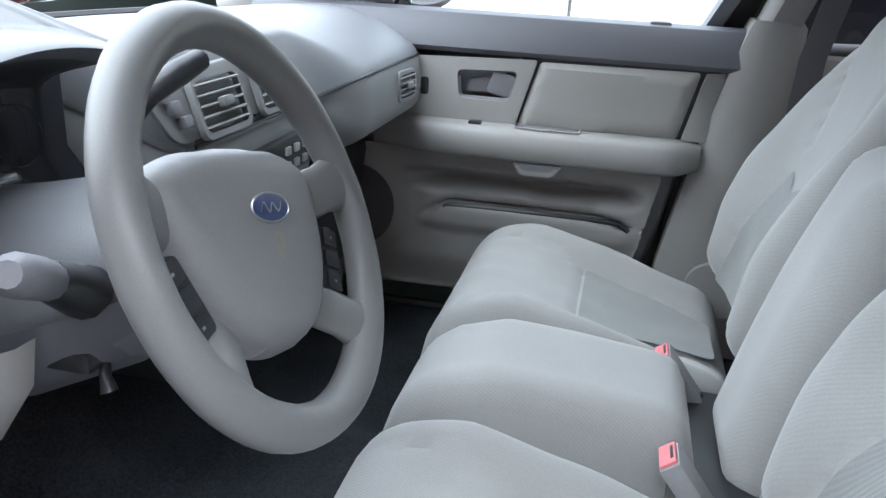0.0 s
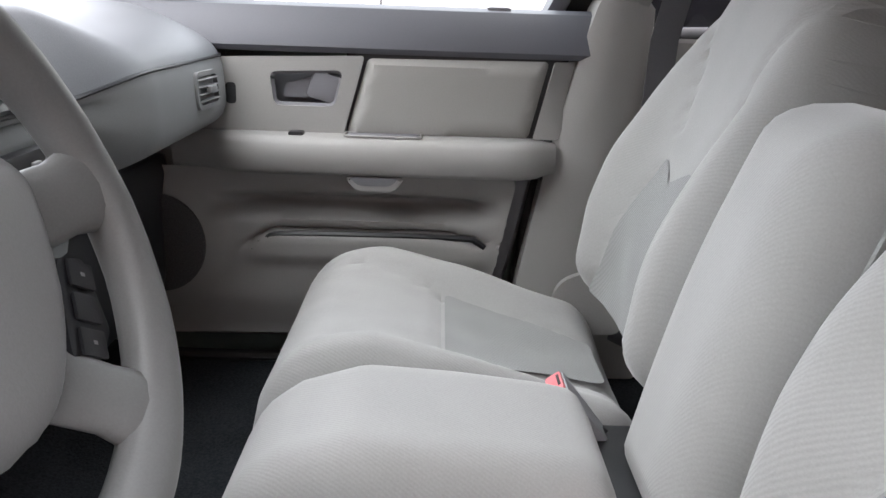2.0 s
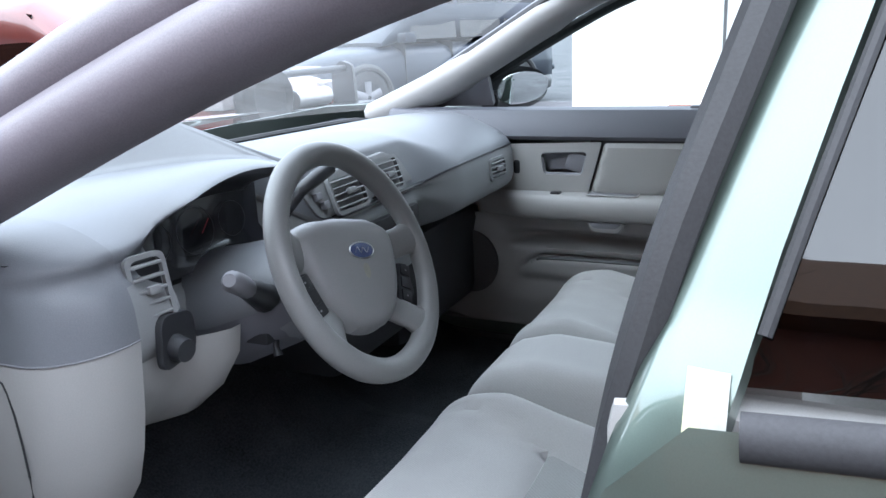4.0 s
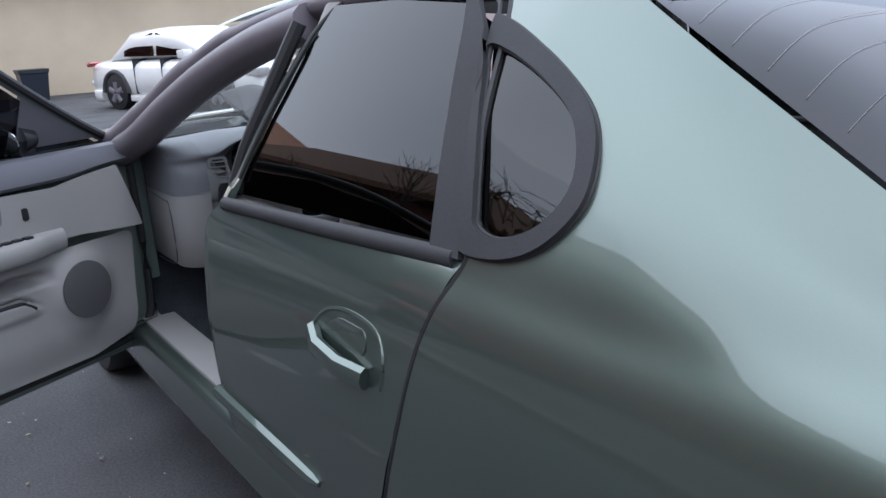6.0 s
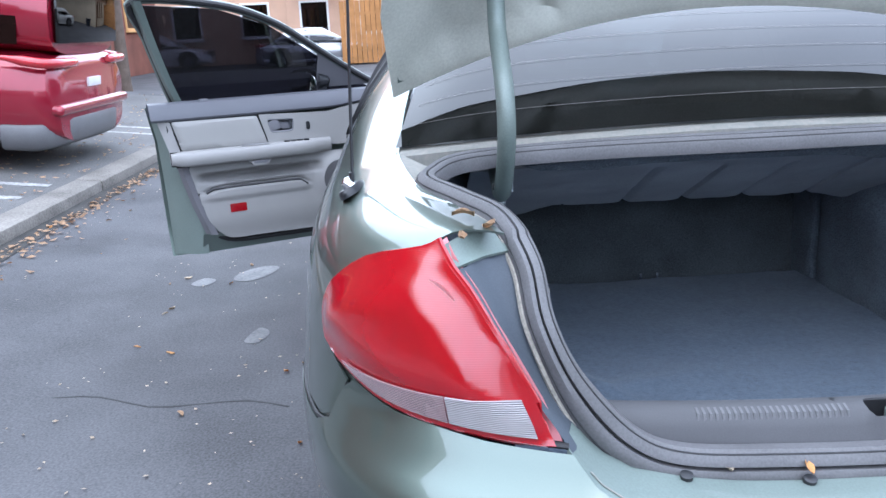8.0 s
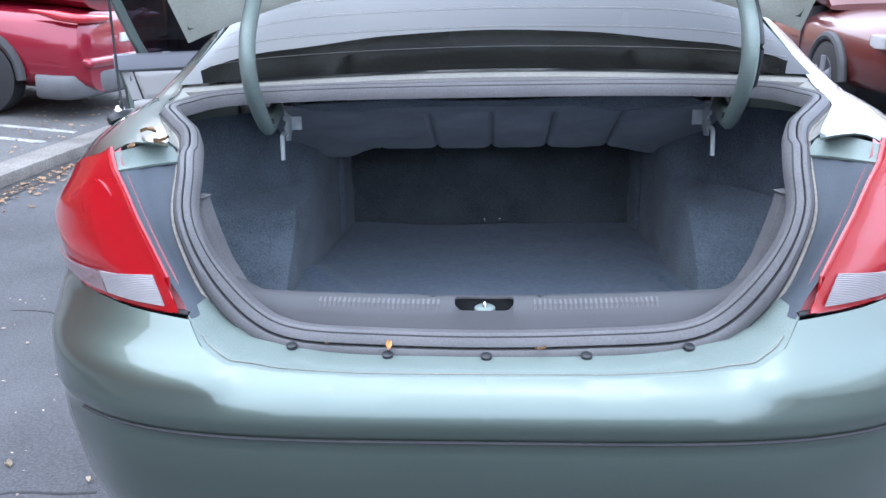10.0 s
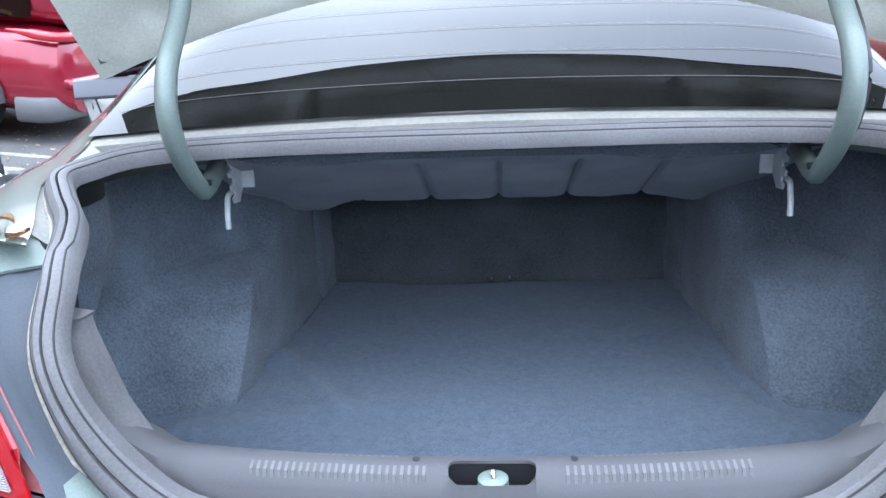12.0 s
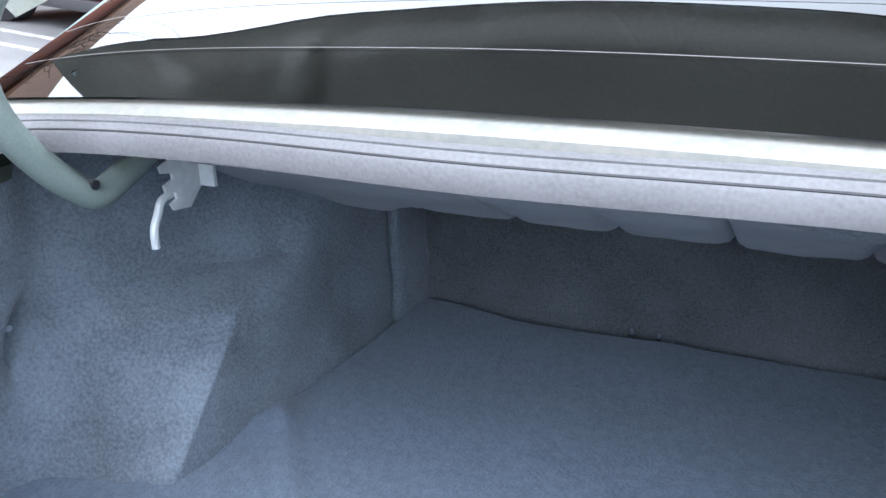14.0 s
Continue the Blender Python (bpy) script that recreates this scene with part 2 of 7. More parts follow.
def sheet(outline, fn, res=0.04, holes=(), thick=0.0, flip=False):
    """A triangulated panel: an outline with holes in the plane, laid into space by fn(u, v)."""
    loops = [[Vector((p[0], p[1])) for p in outline]] + [[Vector((p[0], p[1])) for p in h] for h in holes]
    pts, edges = [], []
    for lp in loops:
        dense = []
        for i, a in enumerate(lp):
            b = lp[(i + 1) % len(lp)]
            k = max(1, int((b - a).length / res))
            dense += [a.lerp(b, j / k) for j in range(k)]
        o = len(pts)
        pts += dense
        edges += [(o + i, o + (i + 1) % len(dense)) for i in range(len(dense))]
    B = np.array(pts)
    lo, hi = B.min(0), B.max(0)
    gu, gv = np.meshgrid(np.arange(lo[0] + res / 2, hi[0], res), np.arange(lo[1] + res / 2, hi[1], res))
    G = np.stack([gu.ravel(), gv.ravel()], 1)
    if len(G):
        G = G[inside(G, loops[0])]
        for h in loops[1:]:
            G = G[~inside(G, h)]
    if len(G):
        near = np.array([((B - g) ** 2).sum(1).min() for g in G])
        G = G[near > (0.45 * res) ** 2]
    V, E, F = geometry.delaunay_2d_cdt(pts + [Vector(g) for g in G], edges, [], 0, 1e-6)[:3]
    bm = bmesh.new()
    vs = [bm.verts.new(fn(v[0], v[1])) for v in V]
    A = np.array([(V[f[0]] + V[f[1]] + V[f[2]]) / 3 for f in F])
    ok = inside(A, loops[0])
    for h in loops[1:]:
        ok &= ~inside(A, h)
    for f, k in zip(F, ok):
        if k:
            bm.faces.new([vs[i] for i in (reversed(f) if flip else f)])
    for v in [v for v in bm.verts if not v.link_faces]:
        bm.verts.remove(v)
    bm.normal_update()
    if thick:
        front = bm.faces[:]
        rim = [e.link_loops[0] for e in bm.edges if len(e.link_loops) == 1]
        rim = [(l.vert, l.link_loop_next.vert) for l in rim]
        back = {v: bm.verts.new(v.co - v.normal * thick) for v in bm.verts[:]}
        for f in front:
            bm.faces.new([back[v] for v in reversed(f.verts[:])])
        for a, b in rim:
            bm.faces.new((b, a, back[a], back[b]))
        bm.normal_update()
    return bm


def rings(secs, closed=True, caps=True):
    """A loft through rings of equal count."""
    bm = bmesh.new()
    R = [[bm.verts.new(p) for p in s] for s in secs]
    n = len(R[0])
    for a, b in zip(R, R[1:]):
        for i in range(n if closed else n - 1):
            j = (i + 1) % n
            bm.faces.new((a[i], a[j], b[j], b[i]))
    if caps and closed:
        bm.faces.new(list(reversed(R[0])))
        bm.faces.new(R[-1])
    bmesh.ops.recalc_face_normals(bm, faces=bm.faces[:])
    return bm


def tube(path, rad, k=10, closed=False, flat=1.0, up=(0, 0, 1)):
    """A tube along a path; rad: a number or one for each point; flat: its height over its width."""
    P = [Vector(p) for p in path]
    n = len(P)
    R = rad if isinstance(rad, (list, tuple)) else [rad] * n
    secs = []
    upv = Vector(up)
    for i in range(n):
        d = (P[(i + 1) % n] - P[i - 1]) if closed else (P[min(i + 1, n - 1)] - P[max(i - 1, 0)])
        d.normalize()
        s = d.cross(upv)
        s = s.normalized() if s.length > 1e-4 else d.orthogonal().normalized()
        u = s.cross(d)
        secs.append([P[i] + s * math.cos(a) * R[i] + u * math.sin(a) * R[i] * flat for a in [2 * math.pi * q / k for q in range(k)]])
    if closed:
        return rings(secs + [secs[0]], caps=False)
    return rings(secs)


def box(lo, hi, bevel=0.004, seg=2):
    bm = bmesh.new()
    bmesh.ops.create_cube(bm, size=1)
    lo, hi = Vector(lo), Vector(hi)
    for v in bm.verts:
        v.co = Vector([lo[i] + (v.co[i] + 0.5) * (hi[i] - lo[i]) for i in range(3)])
    if bevel:
        bmesh.ops.bevel(bm, geom=bm.edges[:], offset=bevel, segments=seg, affect='EDGES', profile=0.6)
    return bm


def turn(bm, m):
    bmesh.ops.transform(bm, matrix=m, verts=bm.verts)
    return bm


def prism(outline, fn, depth, bevel=0.003):
    """An outline in a plane thickened into a plate with bevelled edges; fn(u, v, w) lays it into space."""
    bm = bmesh.new()
    lo = [bm.verts.new((p[0], p[1], 0)) for p in outline]
    f = bm.faces.new(lo)
    r = bmesh.ops.extrude_face_region(bm, geom=[f])
    top = [g for g in r["geom"] if isinstance(g, bmesh.types.BMVert)]
    for v in top:
        v.co.z = depth
    if bevel:
        es = [e for e in bm.edges if e.verts[0] in top and e.verts[1] in top]
        bmesh.ops.bevel(bm, geom=es, offset=bevel, segments=2, affect='EDGES', profile=0.6)
    for v in bm.verts:
        v.co = fn(*v.co)
    bmesh.ops.recalc_face_normals(bm, faces=bm.faces[:])
    return bm


def join(*bms):
    out = bmesh.new()
    for b in bms:
        me = bpy.data.meshes.new("tmp")
        b.to_mesh(me)
        b.free()
        out.from_mesh(me)
        bpy.data.meshes.remove(me)
    return out


def step(a, b, v):
    t = min(1.0, max(0.0, (v - a) / (b - a)))
    return t * t * (3 - 2 * t)


# ---------------------------------------------------------------- the car's surfaces
PZ = (0.17, 0.22, 0.35, 0.5, 0.65, 0.8, 0.9, 0.97, 1.0, 1.1, 1.2, 1.3, 1.38, 1.42)
PX = (0.82, 0.86, 0.905, 0.92, 0.925, 0.915, 0.895, 0.865, 0.84, 0.79, 0.735, 0.67, 0.59, 0.5)
RZ = (0.17, 0.25, 0.4, 0.5, 0.6, 0.66, 0.7, 0.75, 0.85, 1.0, 1.1)
RY = (0.12, 0.05, 0.0, -0.015, -0.015, 0.0, 0.045, 0.085, 0.10, 0.13, 0.15)
YC, NE = 1.3, 4.3
th = np.linspace(0, math.pi / 2, 400)
TT, XX = np.sin(th) ** (2 / NE), np.cos(th) ** (2 / NE)
AA = np.concatenate([[0], np.cumsum(np.hypot(np.diff(TT) * 1.25, np.diff(XX) * 0.9))])


def half(z):
    return float(np.interp(z, PZ, PX))


def rear(z):
    return float(np.interp(z, RZ, RY))


def nose(y):
    return 1.0 if y < 3.9 else max(0.05, 1 - ((y - 3.9) / 1.25) ** 3.0)


def shell(s, z, side=-1, off=0.0):
    """The lower body: s is y along the flank, and runs on round the tail below 1.3."""
    w = half(z) + off
    if s >= YC:
        return Vector((side * w * nose(s), s, z))
    a = YC - s
    t, x = float(np.interp(a, AA, TT)), float(np.interp(a, AA, XX))
    return Vector((side * w * x, YC - (YC - rear(z) + off) * t, z))


def s_y(y, z):
    return y if y >= YC else YC - float(np.interp((YC - y) / (YC - rear(z)), TT, AA))


def s_x(x, z):
    return YC - float(np.interp(-abs(x) / half(z), -XX, AA))


S_END = YC - float(AA[-1])


def upper(y, z, side=-1, off=0.0):
    """The greenhouse side above the belt."""
    low = shell(s_y(y, 1.0), 1.0).x / -half(1.0) if y < YC else 1.0
    high = 1 - 0.115 * min(1, max(0, (1.4 - y) / 0.6)) ** 1.5
    k = step(1.0, 1.06, z)
    f = low * (1 - k) + high * k
    fr = 1.0 if y < 3.0 else 1 - 0.05 * (y - 3.0)
    return Vector((side * (half(z) * f * fr + off), y, z))


def pane_x(z, off=0.0):
    """Half width of the smoothly bowed side glass."""
    return 0.84 - 0.47 * (z - 1) - 0.30 * (z - 1) ** 2 + off


def flank(y, z, side=-1, off=0.0):
    return shell(s_y(y, z), z, side, off) if z < 1.0 else upper(y, z, side, off)


# ---------------------------------------------------------------- ground and surroundings
def slope(x, y):
    """The lot dips where the car stands and rises gently away from its left side."""
    dip = -0.065 * step(-9, -4, y) * step(14, 9, y) * step(4, 1.5, x)
    return dip + 0.11 * min(max(-2.4 - x, 0), 5.3) * step(20, 13, y)


def lay(bm):
    for v in bm.verts:
        v.co.z += slope(v.co.x, v.co.y)
    return bm


def ground_sheet():
    bm = bmesh.new()
    n = 60
    xs = [math.copysign(abs(i / n) ** 3 * 900, i) for i in range(-n, n + 1)]
    V = [[bm.verts.new((x, 2 + y, slope(x, 2 + y))) for y in xs] for x in xs]
    for i in range(2 * n):
        for j in range(2 * n):
            bm.faces.new((V[i][j], V[i + 1][j], V[i + 1][j + 1], V[i][j + 1]))
    return bm


def structure(name, bm, material, label, category):
    me = bpy.data.meshes.new(name)
    bm.to_mesh(me)
    bm.free()
    me.materials.append(material)
    me.shade_smooth()
    me.set_sharp_from_angle(angle=radians(35))
    return tagged(new(name, me), label, category, kind="structure")


structure("ground", ground_sheet(), ASPHALT, "worn dark grey asphalt of the parking lot", "ground")
structure("kerb", lay(join(*[box((-3.60 + 0.004 * (i % 3), -12 + 2 * i + 0.01, -0.05), (-3.37 + 0.004 * (i % 2), -10 + 2 * i, 0.09), 0.02) for i in range(12)])), CONCRETE, "low worn concrete kerb beside the parking lane", "kerb")

# ---------------------------------------------------------------- car body
car = thing("car", (0, 2.5, 0), "sage green four-door sedan parked with trunk and driver door open", "car")


def arc(cy, cz, r, a0, a1, n=16):
    return [(cy + r * math.cos(radians(a0 + (a1 - a0) * i / n)), cz + r * math.sin(radians(a0 + (a1 - a0) * i / n))) for i in range(n + 1)]


RW, FW = 1.29, 4.03                      # axles


def sz(pts):
    return [(s_y(y, z), z) for y, z in pts]


# the tail lamp's edge: tip on the flank, top by the deck, foot by the bumper
LAMP_FRONT = [(s_x(0.645, 1.0), 0.998), (s_y(0.24, 0.985), 0.985), (s_y(0.31, 0.95), 0.955), (s_y(0.375, 0.90), 0.90), (s_y(0.39, 0.855), 0.855), (s_y(0.36, 0.815), 0.815)]
LAMP_FOOT = [(s_y(0.27, 0.785), 0.787), (s_x(0.72, 0.76), 0.765), (s_x(0.6, 0.75), 0.750), (s_x(0.495, 0.745), 0.742)]
LAMP_IN = [(s_x(0.53, 0.80), 0.80), (s_x(0.575, 0.88), 0.88), (s_x(0.61, 0.94), 0.94), (s_x(0.645, 1.0), 0.998)]

# rear quarter with the pillar: sections across, from the flank over the shoulder to the trunk's rim or the rear window
RIM = ((0.15, 0.53, 0.985), (0.22, 0.545, 0.99), (0.3, 0.575, 1.0), (0.40, 0.625, 1.01), (0.50, 0.672, 1.018), (0.62, 0.692, 1.027), (0.70, 0.703, 1.036), (0.735, 0.705, 1.048), (0.85, 0.69, 1.11), (0.99, 0.665, 1.185), (1.14, 0.63, 1.262), (1.30, 0.585, 1.345), (1.42, 0.585, 1.372), (1.58, 0.59, 1.385))
RY_, RX_, RZ_ = zip(*RIM)


@functools.lru_cache(None)
def section(y):
    ex, ez = float(np.interp(y, RY_, RX_)), float(np.interp(y, RY_, RZ_))
    F = [-shell(s_y(max(y, 0.16), z), z).x for z in (0.45, 0.6, 0.75, 0.85, 0.92)]
    pts = [(x, z) for x, z in zip(F, (0.45, 0.6, 0.75, 0.85, 0.92))]
    k = step(0.60, 1.05, y)
    w1 = -shell(s_y(max(y, 0.16), 0.97), 0.97).x
    up = ez - 1.0
    for t, lowx, lowz in ((0.0, w1 - 0.010, 0.962), (0.2, w1 - 0.042, 0.989), (0.5, w1 * 0.5 + ex * 0.5 - 0.01, 0.5 * (1.01 + ez)), (0.8, ex * 0.85 + w1 * 0.15 - 0.01, 0.2 * 1.01 + 0.8 * ez)):
        hz = 0.968 + (ez - 0.968) * t
        hx = (w1 - 0.004) * (1 - t) + ex * t + 0.035 * math.sin(math.pi * t) * min(1, max(0, up) / 0.25)
        pts.append((lowx * (1 - k) + hx * k, lowz * (1 - k) + hz * k))
    pts.append((ex, ez))
    P = curve_loop([Vector((x, z, 0)) for x, z in pts], 8, False)
    d = np.concatenate([[0], np.cumsum([(a - b).length for a, b in zip(P, P[1:])])])
    return [p.x for p in P], [p.y for p in P], d / d[-1]


def quarter(y, w, side=-1, off=0.0):
    X, Z, D = section(round(y, 4))
    z = float(np.interp(w, D, Z))
    x = float(np.interp(w, D, X))
    return Vector((side * (x + off), max(y, 0.16) if z > 0.9 else y, z))


def w_of(y, z):
    X, Z, D = section(round(y, 4))
    return float(np.interp(z, Z, D))


def yw(pts):
    return [(y, w_of(y, z)) for y, z in pts]


ARCH = [(1.26 + 0.37 * math.copysign(abs(math.cos(a)) ** (2 / 3), math.cos(a)), 0.2 + 0.415 * math.sin(a) ** (2 / 3)) for a in [radians(28 + 98 * i / 22) for i in range(23)]]
ARCH_LIP = [(1.26 + 0.37 * math.copysign(abs(math.cos(a)) ** (2 / 3), math.cos(a)), 0.2 + 0.415 * math.sin(a) ** (2 / 3)) for a in [radians(3 + 174 * i / 34) for i in range(35)]]
GAPQ = [(0.985, 0.594), (0.78, 0.636), (0.60, 0.665), (0.45, 0.678), (0.345, 0.684), (0.305, 0.705), (0.29, 0.765)]
QG = curve_loop([(1.385, 1.04), (1.331, 1.033), (1.262, 1.062), (1.236, 1.118), (1.286, 1.187), (1.39, 1.243), (1.49, 1.278), (1.53, 1.28), (1.50, 1.235), (1.44, 1.14), (1.405, 1.07)], 5)
Q_OUT = curve_loop([(1.40, 1.004), (1.32, 1.008), (1.25, 1.036), (1.207, 1.09), (1.218, 1.145), (1.265, 1.20), (1.36, 1.255), (1.46, 1.30), (1.535, 1.326), (1.55, 1.32), (1.51, 1.235), (1.45, 1.11), (1.413, 1.03)], 5)
for side in (-1, 1):
    top = [(y, 1.0) for y in np.linspace(1.57, 0.25, 40)]
    front = [(s_y, z) for s_y, z in [(0.25, 0.982), (0.31, 0.958), (0.375, 0.905), (0.395, 0.855), (0.37, 0.808)]]
    ol = yw([(1.585, 0.50), (1.505, 0.70), (1.445, 0.88), (1.39, 1.0), (1.40, 1.04), (1.455, 1.17), (1.52, 1.32), (1.565, 1.375)]) + top + yw(front) + yw([(y, z + 0.004) for y, z in GAPQ[::-1]]) + yw(ARCH[::-1])
    part("quarter_panel", sheet(ol, lambda y, w, k=side: quarter(y, w, k), 0.025, holes=[yw(QG)], flip=side > 0, thick=0.003), PAINT, car)
    part("quarter_window", sheet(yw(QG), lambda y, w, k=side: quarter(y, w, k, -0.008), 0.04, thick=0.003, flip=side > 0), GLASS_T, car, "dark tinted quarter window").visible_shadow = False
    sur = part("window_surround", sheet(yw(Q_OUT), lambda y, w, k=side: quarter(y, w, k, 0.004), 0.02, holes=[yw(QG)], thick=0.010, flip=side > 0), BELT, car, "black rubber window surround")
    part("surround_lip", tube([quarter(p[0], w_of(p[0], p[1]), side, 0.003) for p in Q_OUT], 0.004, 8, closed=True), RUBBER, sur)
    part("glass_lip", tube([quarter(p[0], w_of(p[0], p[1]), side, 0.002) for p in QG], 0.004, 8, closed=True), RUBBER, sur)
    part("shut_line", tube([quarter(y, w_of(y, z), side, -0.001) for y, z in curve_loop([(1.575, 0.515), (1.505, 0.70), (1.447, 0.88), (1.392, 1.0), (1.405, 1.05), (1.46, 1.17), (1.528, 1.32), (1.575, 1.38)], 5, False)], 0.0065, 6), RUBBER, car, "black rubber seal in the door gap")
    part("wheel_arch_lip", tube([shell(s_y(y, z), z, side, -0.004) for y, z in ARCH_LIP], 0.008, 6), PAINT, car)
    # windscreen pillar and roof rail
    ap = [(3.50, 0.955), (3.2, 1.075), (2.9, 1.225), (2.7, 1.305), (2.45, 1.36), (2.2, 1.382), (1.9, 1.39), (1.58, 1.383)]
    # Same trim on both sides; the driver's holds its shade in a darker colour.
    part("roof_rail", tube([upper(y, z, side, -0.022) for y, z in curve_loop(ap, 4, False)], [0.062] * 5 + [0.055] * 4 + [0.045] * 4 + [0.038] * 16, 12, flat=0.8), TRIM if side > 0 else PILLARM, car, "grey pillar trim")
    part("roof_gutter", tube([upper(y, z + (0.03 if y < 2.3 else 0.012), side, 0.0) for y, z in curve_loop(ap, 4, False)], [0.012] * 17 + [0.022] * 12, 8), PAINT, car)
    if side < 0:
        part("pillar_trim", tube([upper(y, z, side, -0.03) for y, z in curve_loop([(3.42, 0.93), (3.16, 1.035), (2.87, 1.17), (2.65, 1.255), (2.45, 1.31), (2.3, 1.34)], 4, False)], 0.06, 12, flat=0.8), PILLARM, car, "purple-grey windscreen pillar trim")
    part("door_seal", tube([upper(y, z, side, 0.012) for y, z in curve_loop([(3.45, 0.93), (3.17, 1.045), (2.88, 1.185), (2.68, 1.27), (2.45, 1.325), (2.3, 1.345)], 4, False)], 0.016, 8), RUBBER, car, "black rubber door seal")
    part("centre_pillar", join(rings([[Vector((side * x, y, z)) for x, y in ((0.70, a), (0.685, a - 0.03), (0.69, b + 0.03), (0.72, b), (0.80, b), (0.82, (a + b) / 2), (0.80, a))] for z, a, b in ((0.3, 2.49, 2.20), (0.5, 2.465, 2.22), (0.75, 2.42, 2.24), (0.95, 2.37, 2.25), (1.0, 2.355, 2.25), (1.012, 2.35, 2.26))]), rings([[Vector((side * (x - (z - 1.0) * 0.42), y, z)) for x, y in ((0.71, a), (0.69, a - 0.02), (0.695, b + 0.02), (0.71, b), (0.755, b), (0.765, (a + b) / 2), (0.76, a))] for z, a, b in ((1.0, 2.345, 2.265), (1.15, 2.30, 2.225), (1.3, 2.25, 2.18), (1.38, 2.22, 2.16))])), TRIM, car, "grey plastic centre pillar trim", angle=50)
    part("pillar_seal", tube(curve_loop([(0.835 * side, 2.47, 0.35), (0.845 * side, 2.42, 0.6), (0.835 * side, 2.375, 0.88), (0.80 * side, 2.345, 1.03), (0.735 * side, 2.30, 1.18), (0.66 * side, 2.25, 1.34)], 5, False), 0.018, 8), RUBBER, car, "black rubber door seal")
    part("sill", box((0.86 * side - 0.05, 1.66, 0.19), (0.86 * side + 0.04, 3.62, 0.35), 0.03, 3), PAINT, car)
    part("sill_plate", box((0.80 * side - 0.06, 2.45, 0.345), (0.80 * side + 0.05, 3.5, 0.36), 0.005), TRIM, car, "grey plastic sill plate")
    fend = [(3.47, 0.2), (3.64, 0.2), *arc(FW, 0.30, 0.36, 165, 15, 16)[:], (4.5, 0.3), (4.95, 0.35), (4.95, 0.7), (4.5, 0.86), (4.0, 0.94), (3.7, 0.985), (3.47, 0.995)]
    part("front_fender", sheet(fend, lambda y, z, k=side: shell(y, z, k), 0.05, thick=0.004, flip=side > 0), PAINT, car)
    part("hinge_pillar", box((0.80 * side - 0.04, 3.46, 0.3), (0.80 * side + 0.06, 3.54, 0.95), 0.015), PAINT_IN, car, "green painted hinge pillar")

bump_out = sz([(0.892, 0.2), (0.904, 0.40), (0.93, 0.49), (0.965, 0.535), (0.985, 0.56)] + [(y, z - 0.004) for y, z in GAPQ]) + [(s_y(0.27, 0.78), 0.779), (s_x(0.72, 0.757), 0.757), (s_x(0.6, 0.742), 0.742), (s_x(0.49, 0.735), 0.734), (s_x(0.465, 0.70), 0.700), (s_x(0.42, 0.675), 0.675), (s_x(0.35, 0.665), 0.665), (s_x(0.2, 0.66), 0.660), (S_END, 0.660)] + [(S_END, 0.2)]


def shoulder(x, z):
    """How far the rounded top of the bumper falls back."""
    k = min(1.0, max(0.0, (z - 0.60 - 0.04 * step(0.40, 0.475, abs(x))) / 0.06))
    return 0.036 * (1 - math.sqrt(1 - 0.96 * k * k)) * step(0.475, 0.36, abs(x))


def bumper(side):
    def f(s, z):
        p = shell(s, z, side)
        p.y += 0.010 * math.exp(-((z - 0.572) / 0.010) ** 2) * step(1.2, 0.6, p.y)
        p.y += shoulder(p.x, z)
        if z < 0.57:
            p.y += 0.012 * step(1.2, 0.5, p.y)
        return p
    return sheet(bump_out, f, 0.016, flip=side > 0, thick=0.004)


part("rear_bumper", join(bumper(-1), bumper(1)), PAINT, car)
# Dark tube draws the shade along the bumper's moulded crease.
part("bumper_crease", tube([shell(s_x(abs(x), 0.572), 0.572, -1 if x < 0 else 1) + Vector((0, 0.002, 0)) for x in np.linspace(-0.70, 0.70, 41)], 0.0026, 6), BELT, car, "dark line for the shade in the bumper crease")
for side in (-1, 1):
    part("lamp_corner", rings([[shell(s_y(y, z), z, side, -0.005) for y in np.linspace(0.28, 0.60, 11)] for z in np.linspace(0.67, 0.80, 5)], closed=False), PAINT, car)
    part("bumper_seam", tube([shell(s_y(y, z), z, side, 0.0) for y, z in curve_loop(GAPQ, 6, False)], 0.0035, 6), RUBBER, car, "dark gap above the bumper")
ROOF_Y = [1.30, 1.42, 1.6, 1.9, 2.2, 2.5, 2.75, 2.9]
ROOF_E = [1.345, 1.375, 1.395, 1.405, 1.405, 1.39, 1.36, 1.33]


def roof_row(y):
    e = float(np.interp(y, ROOF_Y, ROOF_E))
    w = upper(y, min(e, 1.40)).x if y > 1.58 else -float(np.interp(y, RY_, RX_))
    e = e if y > 1.58 else float(np.interp(y, RY_, RZ_)) 
    return [Vector((math.copysign(abs(math.cos(a)) ** 0.9, math.cos(a)) * w, y, e + 0.045 * math.sin(a) ** 0.9)) for a in [math.pi * i / 24 for i in range(25)]]


part("roof", rings([roof_row(y) for y in np.linspace(1.30, 2.9, 18)], closed=False), PAINT, car)
part("headliner", rings([[p - Vector((0, 0, 0.03)) for p in roof_row(y)] for y in np.linspace(1.34, 2.88, 10)], closed=False), TRIM_L, car, "pale grey cloth headliner")

